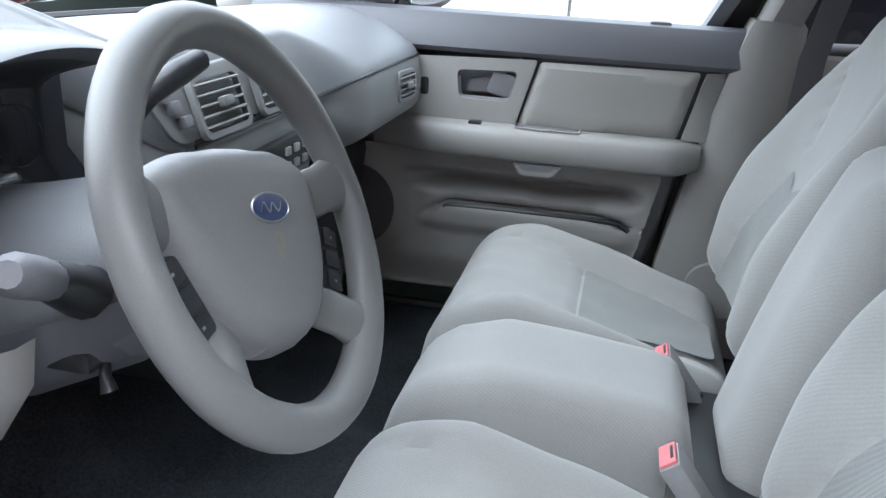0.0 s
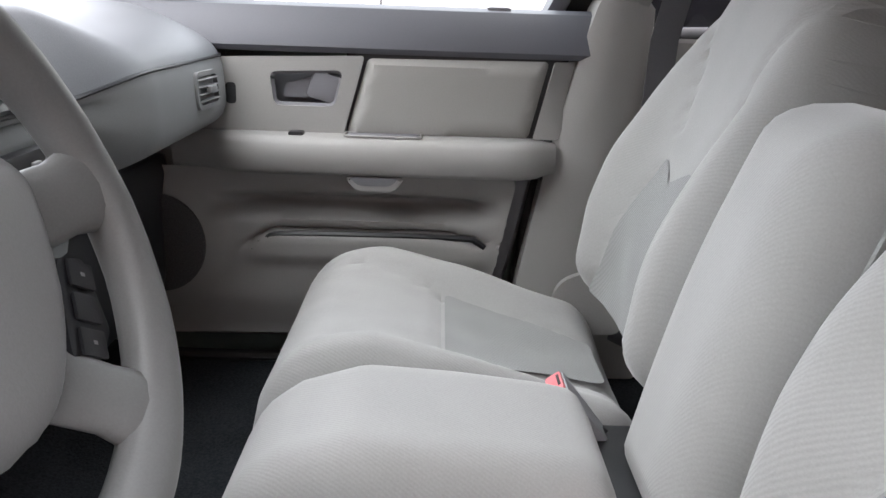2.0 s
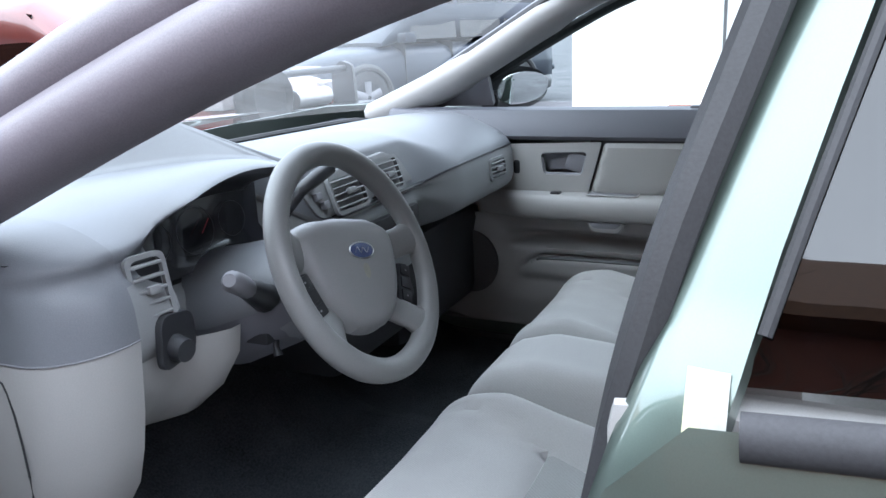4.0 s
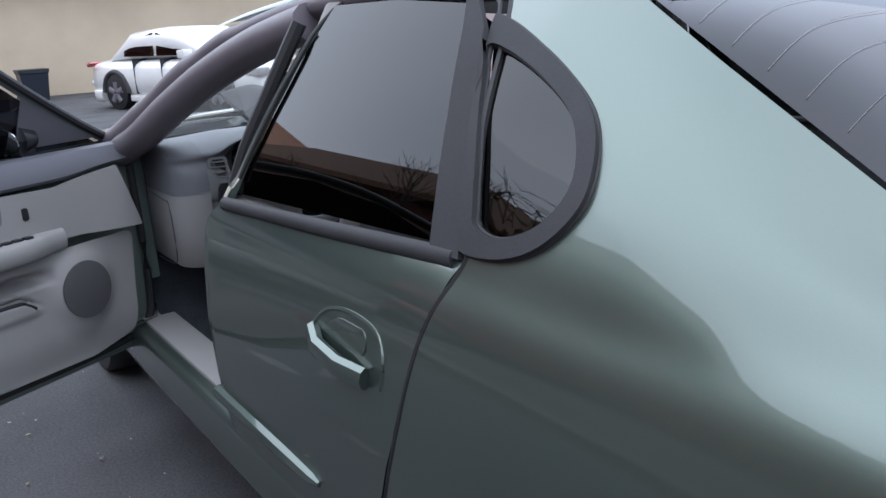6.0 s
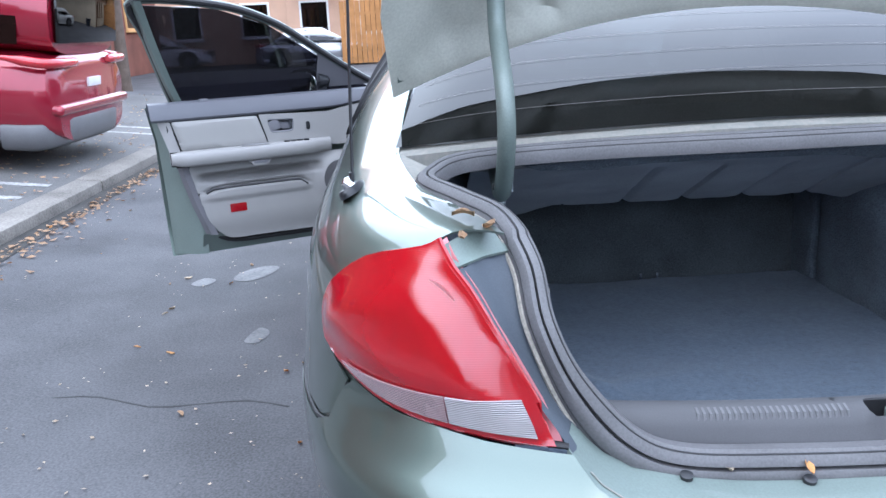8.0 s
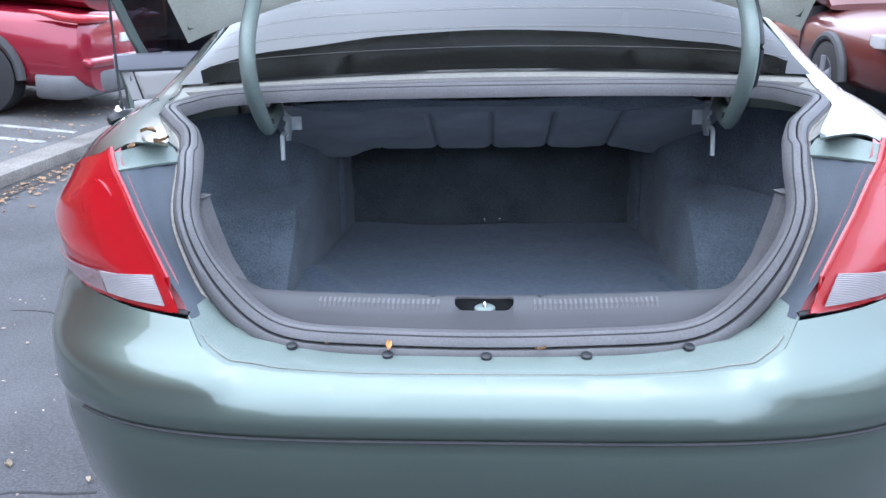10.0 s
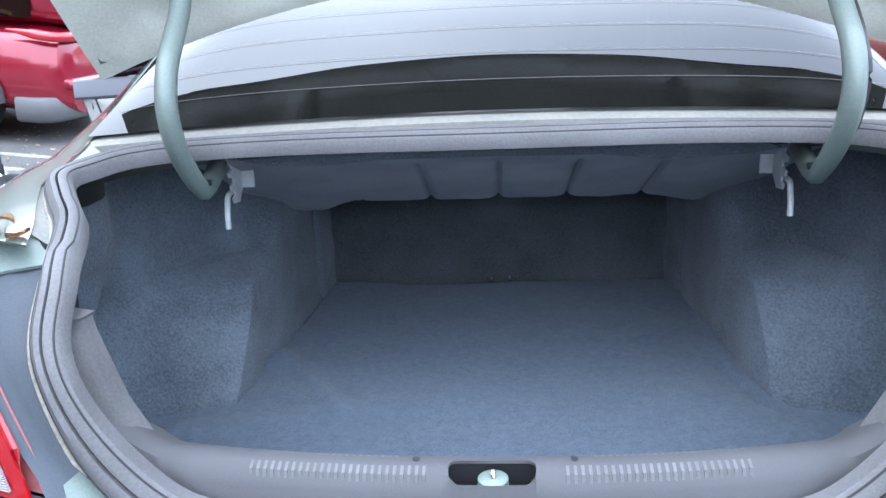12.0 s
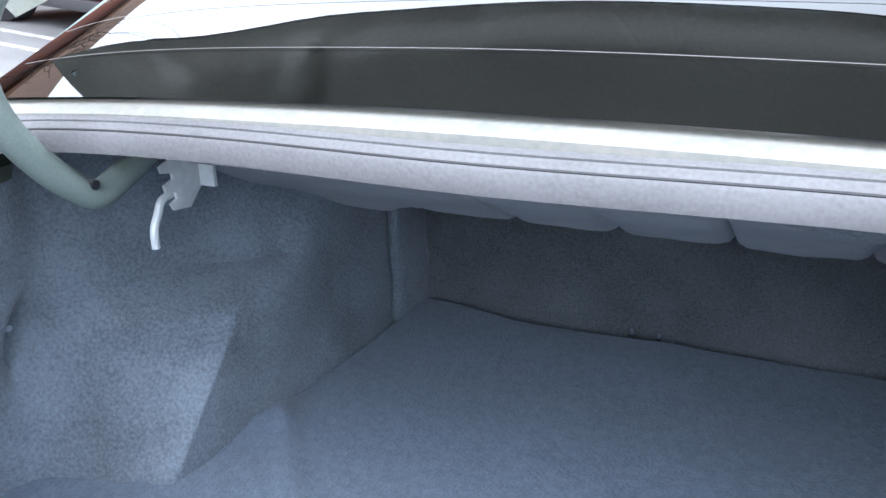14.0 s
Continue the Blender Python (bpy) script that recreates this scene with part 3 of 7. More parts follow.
# rear window
GL_B = [Vector((-0.712, 0.731, 1.054)), Vector((-0.5, 0.742, 1.064)), Vector((-0.25, 0.715, 1.076)), Vector((0, 0.702, 1.081)), Vector((0.25, 0.715, 1.076)), Vector((0.5, 0.742, 1.064)), Vector((0.712, 0.731, 1.054))]
GL_T = [Vector((-0.575, 1.31, 1.355)), Vector((-0.38, 1.40, 1.385)), Vector((-0.2, 1.43, 1.395)), Vector((0, 1.44, 1.40)), Vector((0.2, 1.43, 1.395)), Vector((0.38, 1.40, 1.385)), Vector((0.575, 1.31, 1.355))]
gb, gt = curve_loop(GL_B, 6, False), curve_loop(GL_T, 6, False)
gm = [[b.lerp(t, k) + Vector((0, -0.02, 0.036)) * (math.sin(math.pi * k) * (1 + 0.35 * (b.x / 0.712) ** 2) * (1 - (b.x / 0.712) ** 6)) for b, t in zip(gb, gt)] for k in np.linspace(0, 1, 9)]
part("rear_window", rings(gm, closed=False), GLASS_R, car, "tinted rear window with heater lines").visible_shadow = False
part("cowl", rings([[p + Vector((0, -0.016, -0.05)) for p in gb], [p + Vector((0, -0.018, -0.016)) for p in gb], [p + Vector((0, -0.008, -0.009)) for p in gb], [p + Vector((0, 0.02, -0.006)) for p in gb]], closed=False), DUSTY, car, "dusty painted strip below the rear window")
for k in np.linspace(0.10, 0.92, 9):
    part("heater_line", tube([b.lerp(t, k) + Vector((0, -0.02, 0.036)) * (math.sin(math.pi * k) * (1 + 0.35 * (b.x / 0.712) ** 2) * (1 - (b.x / 0.712) ** 6)) + Vector((0, -0.001, 0.0015)) for b, t in list(zip(gb, gt))[1:-1]], 0.0003, 4), mat("copper_heater_line", (0.30, 0.28, 0.27), 0.5, var=0.05, bump=0), car)
# windscreen and hood
WB = curve_loop([(-0.72, 3.42, 0.99), (-0.5, 3.6, 0.99), (0, 3.72, 0.99), (0.5, 3.6, 0.99), (0.72, 3.42, 0.99)], 6, False)
WT = curve_loop([(-0.6, 2.82, 1.345), (-0.4, 2.86, 1.37), (0, 2.9, 1.385), (0.4, 2.86, 1.37), (0.6, 2.82, 1.345)], 6, False)
part("windscreen", rings([[a.lerp(b, k) for a, b in zip(WB, WT)] for k in np.linspace(0, 1, 6)], closed=False), GLASS_W, car, "dusty clear windscreen with a veil of glare").visible_shadow = False
hood = []
for k in np.linspace(0, 1, 10):
    y = 3.6 + 1.4 * k
    w = 0.84 * nose(y)
    hood.append([Vector((w * u, y + (0.1 * (1 - u * u) if k < 0.5 else 0.05 * (1 - u * u)), 0.985 - 0.26 * k ** 1.8 + 0.03 * (1 - u * u))) for u in np.linspace(-1, 1, 15)])
part("hood", rings(hood, closed=False), PAINT, car)
part("front_bumper", box((-0.75, 4.9, 0.22), (0.75, 5.08, 0.72), 0.08, 3), PAINT, car)


# wheels
def wheel(cx, cy, side):
    k = 40
    prof = [(0.195, -0.10), (0.285, -0.105), (0.298, -0.09), (0.302, -0.05), (0.302, 0.05), (0.298, 0.09), (0.285, 0.105), (0.205, 0.10)]
    w = part("wheel", rings([[Vector((cx + side * b, cy + r * math.cos(a), 0.237 + r * math.sin(a))) for r, b in prof] for a in [2 * math.pi * i / k for i in range(k + 1)]], closed=False), RUBBER, car, "black tyre on alloy wheel")
    rim = [(0.21, 0.095), (0.20, 0.10), (0.19, 0.07), (0.185, 0.0), (0.0, 0.0)]
    part("rim", rings([[Vector((cx + side * b, cy + r * math.cos(a), 0.237 + r * math.sin(a))) for r, b in rim] for a in [2 * math.pi * i / k for i in range(k + 1)]], closed=False), STEEL, w, "silver alloy rim")
    for i in range(7):
        a = 2 * math.pi * i / 7
        part("spoke", tube([Vector((cx + side * (0.085 - 0.02 * r), cy + 0.19 * r * math.cos(a), 0.237 + 0.19 * r * math.sin(a))) for r in (0.1, 0.5, 1.0)], [0.03, 0.024, 0.028], 8, flat=0.7, up=(1, 0, 0)), STEEL, w)
    part("hub_cap", tube([Vector((cx + side * b, cy, 0.237)) for b in (0.05, 0.09, 0.095)], [0.045, 0.045, 0.03], 16), STEEL, w)


for side in (-1, 1):
    wheel(0.80 * side, RW, side)
    wheel(0.80 * side, FW, side)
    part("well_wall", box((min(0.56 * side, 0.6 * side), 0.85, 0.05), (max(0.56 * side, 0.6 * side), 1.7, 0.64), 0.01), BLACK, car)
    part("wheel_well", rings([[Vector((x, y, z + 0.004)) for y, z in ARCH_LIP] for x in (0.55 * side, 0.70 * side, 0.905 * side)], closed=False), BLACK, car)


# ---------------------------------------------------------------- rear door


def rear_door(side):
    d = thing("rear_door", (0.9 * side, 1.9, 0.3), "closed sage green rear door with dark tinted window", "car door", "rear doors")
    out = sz([(2.42, 0.24), (2.43, 0.5), (2.42, 0.78), (2.395, 0.84), (2.365, 0.90), (2.315, 0.945)]) + sz([(1.40, 0.99), (1.45, 0.88), (1.512, 0.70), (1.592, 0.50), (1.66, 0.40), (1.70, 0.24)])

    def skin(s, z):
        p = shell(s, z, side)
        p.x -= side * 0.05 * step(2.36, 2.43, s) ** 2
        return p
    part("door_skin", sheet(out, skin, 0.03, thick=0.003, flip=side > 0), PAINT, d)
    part("door_edge", rings([[upper(y, z, side, o) if z > 1 else shell(y, z, side, o) for y, o in ((a, -0.055), (a - 0.002, -0.03), (a - 0.012, -0.017), ((a + b) / 2, -0.009), (b, -0.004), (b - 0.006, -0.02))] for z, a, b in [(z, float(np.interp(z, (0.84, 0.92, 0.98, 1.05, 1.15, 1.25, 1.34, 1.39), (2.395, 2.372, 2.352, 2.335, 2.305, 2.27, 2.24, 2.215))), float(np.interp(z, (0.84, 0.92, 0.98, 1.05, 1.15, 1.25, 1.34, 1.39), (2.335, 2.30, 2.285, 2.268, 2.24, 2.21, 2.178, 2.158)))) for z in np.linspace(0.84, 1.39, 22)]]), PAINT, d, "green painted door edge")
    gl = [(2.285, 0.965), (1.425, 1.0), (1.47, 1.12), (1.56, 1.32), (1.66, 1.355), (1.9, 1.372), (2.155, 1.372), (2.2, 1.25), (2.245, 1.1)]
    pane = part("window_pane", sheet(gl, lambda y, z: Vector((side * pane_x(z, -0.010), y, z)), 0.03, thick=0.003, flip=side < 0), GLASS_T, d, "dark tinted glass")
    pane.visible_shadow = False
    part("window_frame", tube([upper(y, z, side, 0.0) for y, z in curve_loop([(2.274, 1.0), (2.246, 1.1), (2.20, 1.25), (2.155, 1.38), (1.9, 1.388), (1.66, 1.368), (1.555, 1.33), (1.475, 1.13), (1.425, 1.0)], 5, False)], 0.005, 8), RUBBER, d, "black window frame")
    part("belt_moulding", tube([shell(y, 0.944 + (2.3 - y) * 0.052, side, 0.002) for y in (2.283, 2.1, 1.8, 1.5, 1.42)], 0.015, 16, flat=1.1), BELT, d, "dull grey belt moulding")
    part("divider_post", sheet([(1.402, 0.99), (1.475, 0.99), (1.50, 1.06), (1.545, 1.18), (1.60, 1.31), (1.63, 1.362), (1.60, 1.36), (1.545, 1.31), (1.50, 1.22), (1.45, 1.10)], lambda y, z: Vector((side * pane_x(z, 0.006), y, z)), 0.02, thick=0.012, flip=side > 0), BELT, d, "dull black window post")
    part("post_lip", tube([Vector((side * pane_x(z, 0.006), y, z)) for y, z in ((1.475, 0.99), (1.50, 1.06), (1.545, 1.18), (1.60, 1.31), (1.63, 1.362))], 0.004, 6), RUBBER, d)
    part("side_moulding", tube([shell(y, 0.43 + 0.01 * (y - 1.85), side, 0.004) for y in (1.845, 1.87, 2.0, 2.2, 2.40)], [0.006, 0.016, 0.02, 0.02, 0.02], 8), PAINT, d)
    part("handle_rim", tube([shell(y, z, side, 0.002) for y, z in curve_loop([(1.555, 0.75), (1.545, 0.80), (1.575, 0.845), (1.66, 0.855), (1.74, 0.84), (1.79, 0.80), (1.80, 0.775)], 4, False)], 0.005, 6), PAINT, d)
    h = part("door_handle", prism(rounded([(1.565, 0.748), (1.56, 0.83), (1.70, 0.842), (1.79, 0.80), (1.79, 0.765), (1.68, 0.745)], 0.03), lambda u, v, w: shell(u, v, side, -0.004 + w), 0.006, 0.003), BLACK, d, "recessed black handle cup")
    part("grip", tube([shell(y, z, side, o) for y, z, o in [(1.785, 0.79, 0.006), (1.74, 0.775, 0.022), (1.66, 0.765, 0.024), (1.59, 0.76, 0.010)]], 0.015, 8, flat=1.4), PAINT, h, "green painted grip")
    part("flap", prism(rounded([(1.60, 0.79), (1.60, 0.838), (1.70, 0.838), (1.76, 0.80)], 0.02), lambda u, v, w: shell(u, v, side, 0.0 + w), 0.006, 0.003), PAINT, h)
    part("inner_trim", box((0.80 * side - 0.06, 1.6, 0.36), (0.80 * side, 2.38, 0.95), 0.03), TRIM, d, "grey plastic inner trim")
    edge = lambda y, z: shell(y, z, side, -0.003 - 0.16 * max(0.0, y - 2.29 + 0.3 * (z - 0.95)) + 0.003)
    lab = part("label", rings([[edge(y, z) for y in (2.309, 2.30, 2.292)] for z in (0.862, 0.885, 0.91, 0.935, 0.96, 0.978)], closed=False), mat("white_paper_label", (0.36, 0.36, 0.33), 0.6, var=0.12, scale=30, bump=0.05), d, "white paper label with a yellow edge")
    part("label_edge", rings([[edge(y, z) for y in (2.32, 2.309)] for z in (0.862, 0.885, 0.91, 0.935, 0.96, 0.978)], closed=False), mat("yellow_paper", (0.46, 0.46, 0.30), 0.6, var=0.08, bump=0.05), lab, "pale yellow paper strip")
    return d


rear_door(-1)
rear_door(1)

# ---------------------------------------------------------------- tail lamps
def lens(name, col, rough=0.06, ribs=0.15, see=0.35, way='Z'):
    m = mat(name, col, rough, var=0.02, scale=10, fine=40, bump=0, coat=1.0)
    nt = m.node_tree
    bs = nt.nodes["Principled BSDF"]
    wv = nt.nodes.new("ShaderNodeTexWave")
    wv.bands_direction = way
    wv.inputs["Scale"].default_value = 110
    bp = nt.nodes.new("ShaderNodeBump")
    bp.inputs["Strength"].default_value = ribs
    bp.inputs["Distance"].default_value = 0.002
    tc = nt.nodes.new("ShaderNodeTexCoord")
    nt.links.new(tc.outputs["Object"], wv.inputs["Vector"])
    nt.links.new(wv.outputs["Fac"], bp.inputs["Height"])
    nt.links.new(bp.outputs[0], bs.inputs["Normal"])
    bs.inputs["Transmission Weight"].default_value = see
    return m


RED_LENS = lens("red_lens", (0.54, 0.005, 0.015), 0.05, ribs=0.05, see=0.5)
CLEAR_LENS = lens("clear_lens", (0.62, 0.58, 0.59), 0.10, 1.0, 0.4)
PINK_LENS = lens("pinkish_clear_lens", (0.48, 0.31, 0.33), 0.10, 1.0, 0.5)
LAMP_BACK = mat("bright_reflector", (0.85, 0.36, 0.38), 0.4, 0.6, var=0.04, scale=20, bump=0.1, depth=0.002)
full = curve_loop(LAMP_FRONT, 6, False)[:-1] + curve_loop([LAMP_FRONT[-1]] + LAMP_FOOT, 6, False)[:-1] + curve_loop(LAMP_IN, 5, False)

LAMP_RIM = np.array([(a[0] + (b[0] - a[0]) * k / 6, a[1] + (b[1] - a[1]) * k / 6) for a, b in zip(full, full[1:] + full[:1]) for k in range(6)])


def cut(poly, keep, z0):
    """The part of an outline above (keep=1) or below (keep=-1) the height z0."""
    out = []
    for a, b in zip(poly, poly[1:] + poly[:1]):
        ia, ib = keep * (a[1] - z0) >= 0, keep * (b[1] - z0) >= 0
        if ia:
            out.append((a[0], a[1]))
        if ia != ib:
            t = (z0 - a[1]) / (b[1] - a[1])
            out.append((a[0] + (b[0] - a[0]) * t, z0))
    return out


for side in (-1, 1):
    lp = thing("tail_lamp", shell(s_x(0.6, 0.8), 0.75, side), "red tail lamp with clear reversing light below", "tail lamp", "tail lamps")
    shrink = [(p[0], p[1]) for p in full]
    c = Vector((sum(p[0] for p in shrink) / len(shrink), sum(p[1] for p in shrink) / len(shrink)))
    inset = [tuple(c + (Vector(p) - c) * 0.992) for p in shrink]
    bulge = lambda s, z: 0.016 * step(0.0, 0.075, float(np.min(np.hypot(LAMP_RIM[:, 0] - s, LAMP_RIM[:, 1] - z))))
    part("red_lens", sheet(inset, lambda s, z: shell(s, z, side, 0.004 + bulge(s, z)), 0.009, thick=0.004, flip=side > 0), RED_LENS, lp)
    low = cut([(c[0] + (p[0] - c[0]) * 0.92, c[1] + (p[1] - c[1]) * 0.95 + 0.006) for p in inset], -1, 0.806)
    mid_s = min(p[0] for p in low) + 0.36 * (max(p[0] for p in low) - min(p[0] for p in low))
    swap = lambda q: [(b, a) for a, b in q]
    part("outer_lens", sheet(swap(cut(swap(low), 1, mid_s + 0.002)), lambda s, z: shell(s, z, side, 0.010 + bulge(s, z)), 0.018, thick=0.003, flip=side > 0), PINK_LENS, lp, "pinkish clear outer lens")
    low = swap(cut(swap(low), -1, mid_s))
    part("reversing_lens", sheet(low, lambda s, z: shell(s, z, side, 0.010 + bulge(s, z)), 0.018, thick=0.003, flip=side > 0), CLEAR_LENS, lp, "clear reversing light lens")
    part("housing", sheet(shrink, lambda s, z: shell(s, z, side, -0.012), 0.03, flip=side > 0), LAMP_BACK, lp, "bright reflector housing")
    part("lamp_rim", tube([shell(p[0], p[1], side, 0.002) for p in shrink[::2]], 0.0045, 6, closed=True), RED_LENS, lp)
    for zc, xc in ((0.905, 0.665), (0.84, 0.64)):
        part("reflector_bowl", turn(rings([[Vector((r * math.cos(a), 0.0 - dd, r * math.sin(a))) for a in [2 * math.pi * i / 24 for i in range(24)]] for r, dd in ((0.046, 0.012), (0.040, 0.008), (0.030, 0.003), (0.016, 0.0))]), Matrix.Translation(shell(s_x(xc, zc), zc, side, -0.010)) @ Euler((0, 0, radians(-38 if side < 0 else 38))).to_matrix().to_4x4()), LAMP_BACK, lp, "round bright reflector")
    for i in range(5):
        zc = 0.825 + 0.012 * i
        part("reflector_rib", tube([shell(s_x(x, zc), zc, side, -0.007) for x in (0.61, 0.65, 0.69, 0.72)], 0.0025, 6), LAMP_BACK, lp)
    part("bulb_socket", tube([shell(s_x(0.66, 0.88), 0.88, side, -0.012), shell(s_x(0.66, 0.88), 0.88, side, 0.0)], [0.03, 0.018], 14), mat("dark_red_socket", (0.18, 0.01, 0.012), 0.4, bump=0), lp)
    part("lamp_gasket", tube([shell(p[0], p[1], side, -0.002) for p in curve_loop([LAMP_FRONT[-1]] + LAMP_FOOT, 6, False)], 0.0045, 6), RUBBER, lp)

# ---------------------------------------------------------------- trunk
OPEN = [(0, 0.665, 1.040), (-0.3, 0.69, 1.036), (-0.5, 0.69, 1.031), (-0.60, 0.655, 1.027), (-0.645, 0.59, 1.02), (-0.655, 0.52, 1.015), (-0.60, 0.42, 1.005), (-0.55, 0.34, 0.99), (-0.525, 0.25, 0.95), (-0.515, 0.19, 0.88), (-0.475, 0.165, 0.79), (-0.41, 0.155, 0.71), (-0.33, 0.145, 0.675), (-0.18, 0.135, 0.668), (0, 0.13, 0.666)]
full_open = OPEN + [(-x, y, z) for x, y, z in OPEN[-2:0:-1]]
loop = curve_loop(full_open, 6)

# flange of the opening and its seal
strip = []
for i, p in enumerate(loop):
    d = (loop[(i + 1) % len(loop)] - loop[i - 1]).normalized()
    up = Vector((0, -0.25, 0.97)) if p.z > 0.97 else Vector((0, -0.95, 0.3))
    inn = up.cross(d).normalized()
    u = d.cross(inn).normalized()
    if u.dot(up) < 0:
        u = -u
    wide = 1 + 0.45 * step(0.86, 0.72, p.z)
    strip.append([p + inn * a * wide + u * b for a, b in ((0.022, -0.01), (0.02, 0.012), (0.010, 0.019), (0.004, 0.019), (0.002, 0.006), (0.0, 0.019), (-0.006, 0.021), (-0.012, 0.016), (-0.02, 0.004), (-0.022, -0.01))])
part("weatherstrip", rings(strip + [strip[0]], closed=False), SEAL, car, "weathered grey rubber trunk seal", angle=50)
FILLER = mat("blue_grey_filler_plastic", (0.062, 0.073, 0.088), 0.6, spec=0.3, var=0.1, scale=9, fine=400, bump=0.15, depth=0.0006)
TAN = mat("dusty_tan_seal_lip", (0.27, 0.25, 0.215), 0.75, var=0.25, scale=14, fine=200, bump=0.3)
mid = sum(loop, Vector()) / len(loop)
lip = [r[1] if (r[1] - mid).length > (r[-2] - mid).length else r[-2] for r in strip]
# Thin black tubes draw the shade in the seal's two grooves.
for a_, b_ in ((1, 2), (7, 8)):
    part("seal_groove", tube([r[a_].lerp(r[b_], 0.45) for r in strip], 0.0014, 6, closed=True), RUBBER, car, "dark line for the shade in a seal groove")
part("seal_lip", tube([p + Vector((0, 0, -0.004)) for p in lip], 0.0045, 6, closed=True), TAN, car, "dusty tan lip of the seal")
for side in (-1, 1):
    rowa = [quarter(y, 1.0, side) for y in np.linspace(0.29, 0.72, 16)]
    rowb = []
    for p in rowa:
        q = min((l for l in loop if l.x * side > 0.3 and l.z > 0.9), key=lambda l: (l - p).length)
        rowb.append(q + Vector((0, 0, -0.008)))
    part("rim_flange", rings([rowa, [a.lerp(b, 0.5) + Vector((0, 0, -0.006)) for a, b in zip(rowa, rowb)], rowb], closed=False), DUSTY, car, "dusty painted trunk gutter")
    rim = sorted(((l.z, -l.x, l.y) for l in loop if l.x < -0.42 and 0.70 < l.z < 0.975))
    lo, hi = [], []
    for z in np.linspace(0.735, 0.962, 9):
        xo = float(np.interp(z, (0.735, 0.80, 0.88, 0.94, 0.985), (0.49, 0.535, 0.58, 0.615, 0.64)))
        lo.append(shell(s_x(xo, z), z, side) + Vector((0, 0.004, 0)))
        hi.append(Vector((side * (float(np.interp(z, [r[0] for r in rim], [r[1] for r in rim])) + 0.012), float(np.interp(z, [r[0] for r in rim], [r[2] for r in rim])) + 0.004, z)))
    part("lamp_surround", rings([[a + Vector((0, 0.01, 0)) for a in lo], lo, [a.lerp(b, 0.16) + Vector((0, -0.002, 0)) for a, b in zip(lo, hi)], [a.lerp(b, 0.3) + Vector((0, 0.014, 0)) for a, b in zip(lo, hi)], [a.lerp(b, 0.65) + Vector((0, 0.016, 0)) for a, b in zip(lo, hi)], hi], closed=False), FILLER, car, "blue-grey plastic filler panel", angle=75)
    top = [shell(s_x(0.645, 0.99), 0.99, side), quarter(0.30, 1.0, side).lerp(shell(s_x(0.645, 0.99), 0.99, side), 0.5) + Vector((0, 0, 0.002)), quarter(0.30, 1.0, side)]
    low = [lo[-1], lo[-1].lerp(hi[-1], 0.5) + Vector((0, 0.012, 0)), hi[-1]]
    part("gutter_corner", rings([top, [a.lerp(b, 0.5) + Vector((0, 0.004, -0.004)) for a, b in zip(top, low)], [b + Vector((0, -0.002, 0.004)) for b in low], low], closed=False), PAINT_IN, car, angle=70)

# sill between bumper and seal
def sill_z(x):
    """The height of the bumper's top edge, rising to the lamps."""
    return float(np.interp(abs(x), (0.2, 0.35, 0.42, 0.465, 0.49, 0.497), (0.660, 0.664, 0.674, 0.699, 0.733, 0.742)))


xs_ = np.concatenate([np.linspace(-0.497, -0.36, 12), np.linspace(-0.34, 0.34, 23), np.linspace(0.36, 0.497, 12)])
sa = [shell(s_x(x, sill_z(x)), sill_z(x), -1 if x < 0 else 1) + Vector((0, shoulder(x, sill_z(x)) + 0.001, 0)) for x in xs_]
sb = [Vector((x * 0.94, 0.135 + 0.03 * (x / 0.45) ** 2 + 0.02 * step(0.42, 0.497, abs(x)), sill_z(x) + 0.012 * step(0.25, 0.40, abs(x)))) for x in xs_]
part("trunk_sill", rings([[p + Vector((0, -0.002, -0.01)) for p in sa], sa, [a + Vector((0, 0.006, 0.0025)) for a in sa], [a.lerp(b, 0.35) + Vector((0, 0, 0.003)) for a, b in zip(sa, sb)], [a.lerp(b, 0.7) + Vector((0, 0, 0.003)) for a, b in zip(sa, sb)], sb], closed=False), PAINT_IN, car, angle=80)
# Thin tube marks the sill's crease, in the gutter's colour.
part("sill_crease", tube([a.lerp(b, 0.12) + Vector((0, 0, 0.0035)) for a, b in list(zip(sa, sb))[2:-2]], 0.0011, 6), DUSTY, car, "thin crease line along the sill")
for x in (-0.33, -0.165, 0.0, 0.165, 0.333):
    part("drain_plug", turn(tube([(0, 0, -0.006), (0, 0, 0.0025), (0, 0, 0.0035)], [0.009, 0.009, 0.006], 14), Matrix.Translation((x, 0.100 + 0.16 * x * x, 0.667 + 0.012 * step(0.25, 0.36, abs(x)))) @ Euler((radians(12), 0, 0)).to_matrix().to_4x4()), BLACK, car, "black rubber plug")

# ---------------------------------------------------------------- trunk interior
trunk = thing("trunk_lining", (0, 0.8, 0.45), "blue-grey carpeted trunk lining with loose folds", "trunk lining")


def mat_height(x, y):
    z = 0.512 + 0.006 * noise.noise((x * 4, y * 4, 3)) + 0.003 * noise.noise((x * 13, y * 13, 7)) + 0.008 * step(1.2, 1.42, y)
    z += 0.022 * math.exp(-((x + 0.487) / 0.035) ** 2 - ((y - 0.95) / 0.05) ** 2)
    z += 0.013 * math.exp(-((x + 0.455 - (0.95 - y) * 0.7) / 0.022) ** 2) * step(1.0, 0.92, y) * step(0.62, 0.8, y)
    z += 0.008 * math.exp(-((y - 0.80 - 0.25 * x) / 0.03) ** 2) * step(0.1, -0.3, x)
    z -= 0.02 * math.exp(-((x - 0.475 - (0.85 - y) * 0.25) / 0.008) ** 2) * step(0.97, 0.9, y) * step(0.70, 0.76, y)
    return z


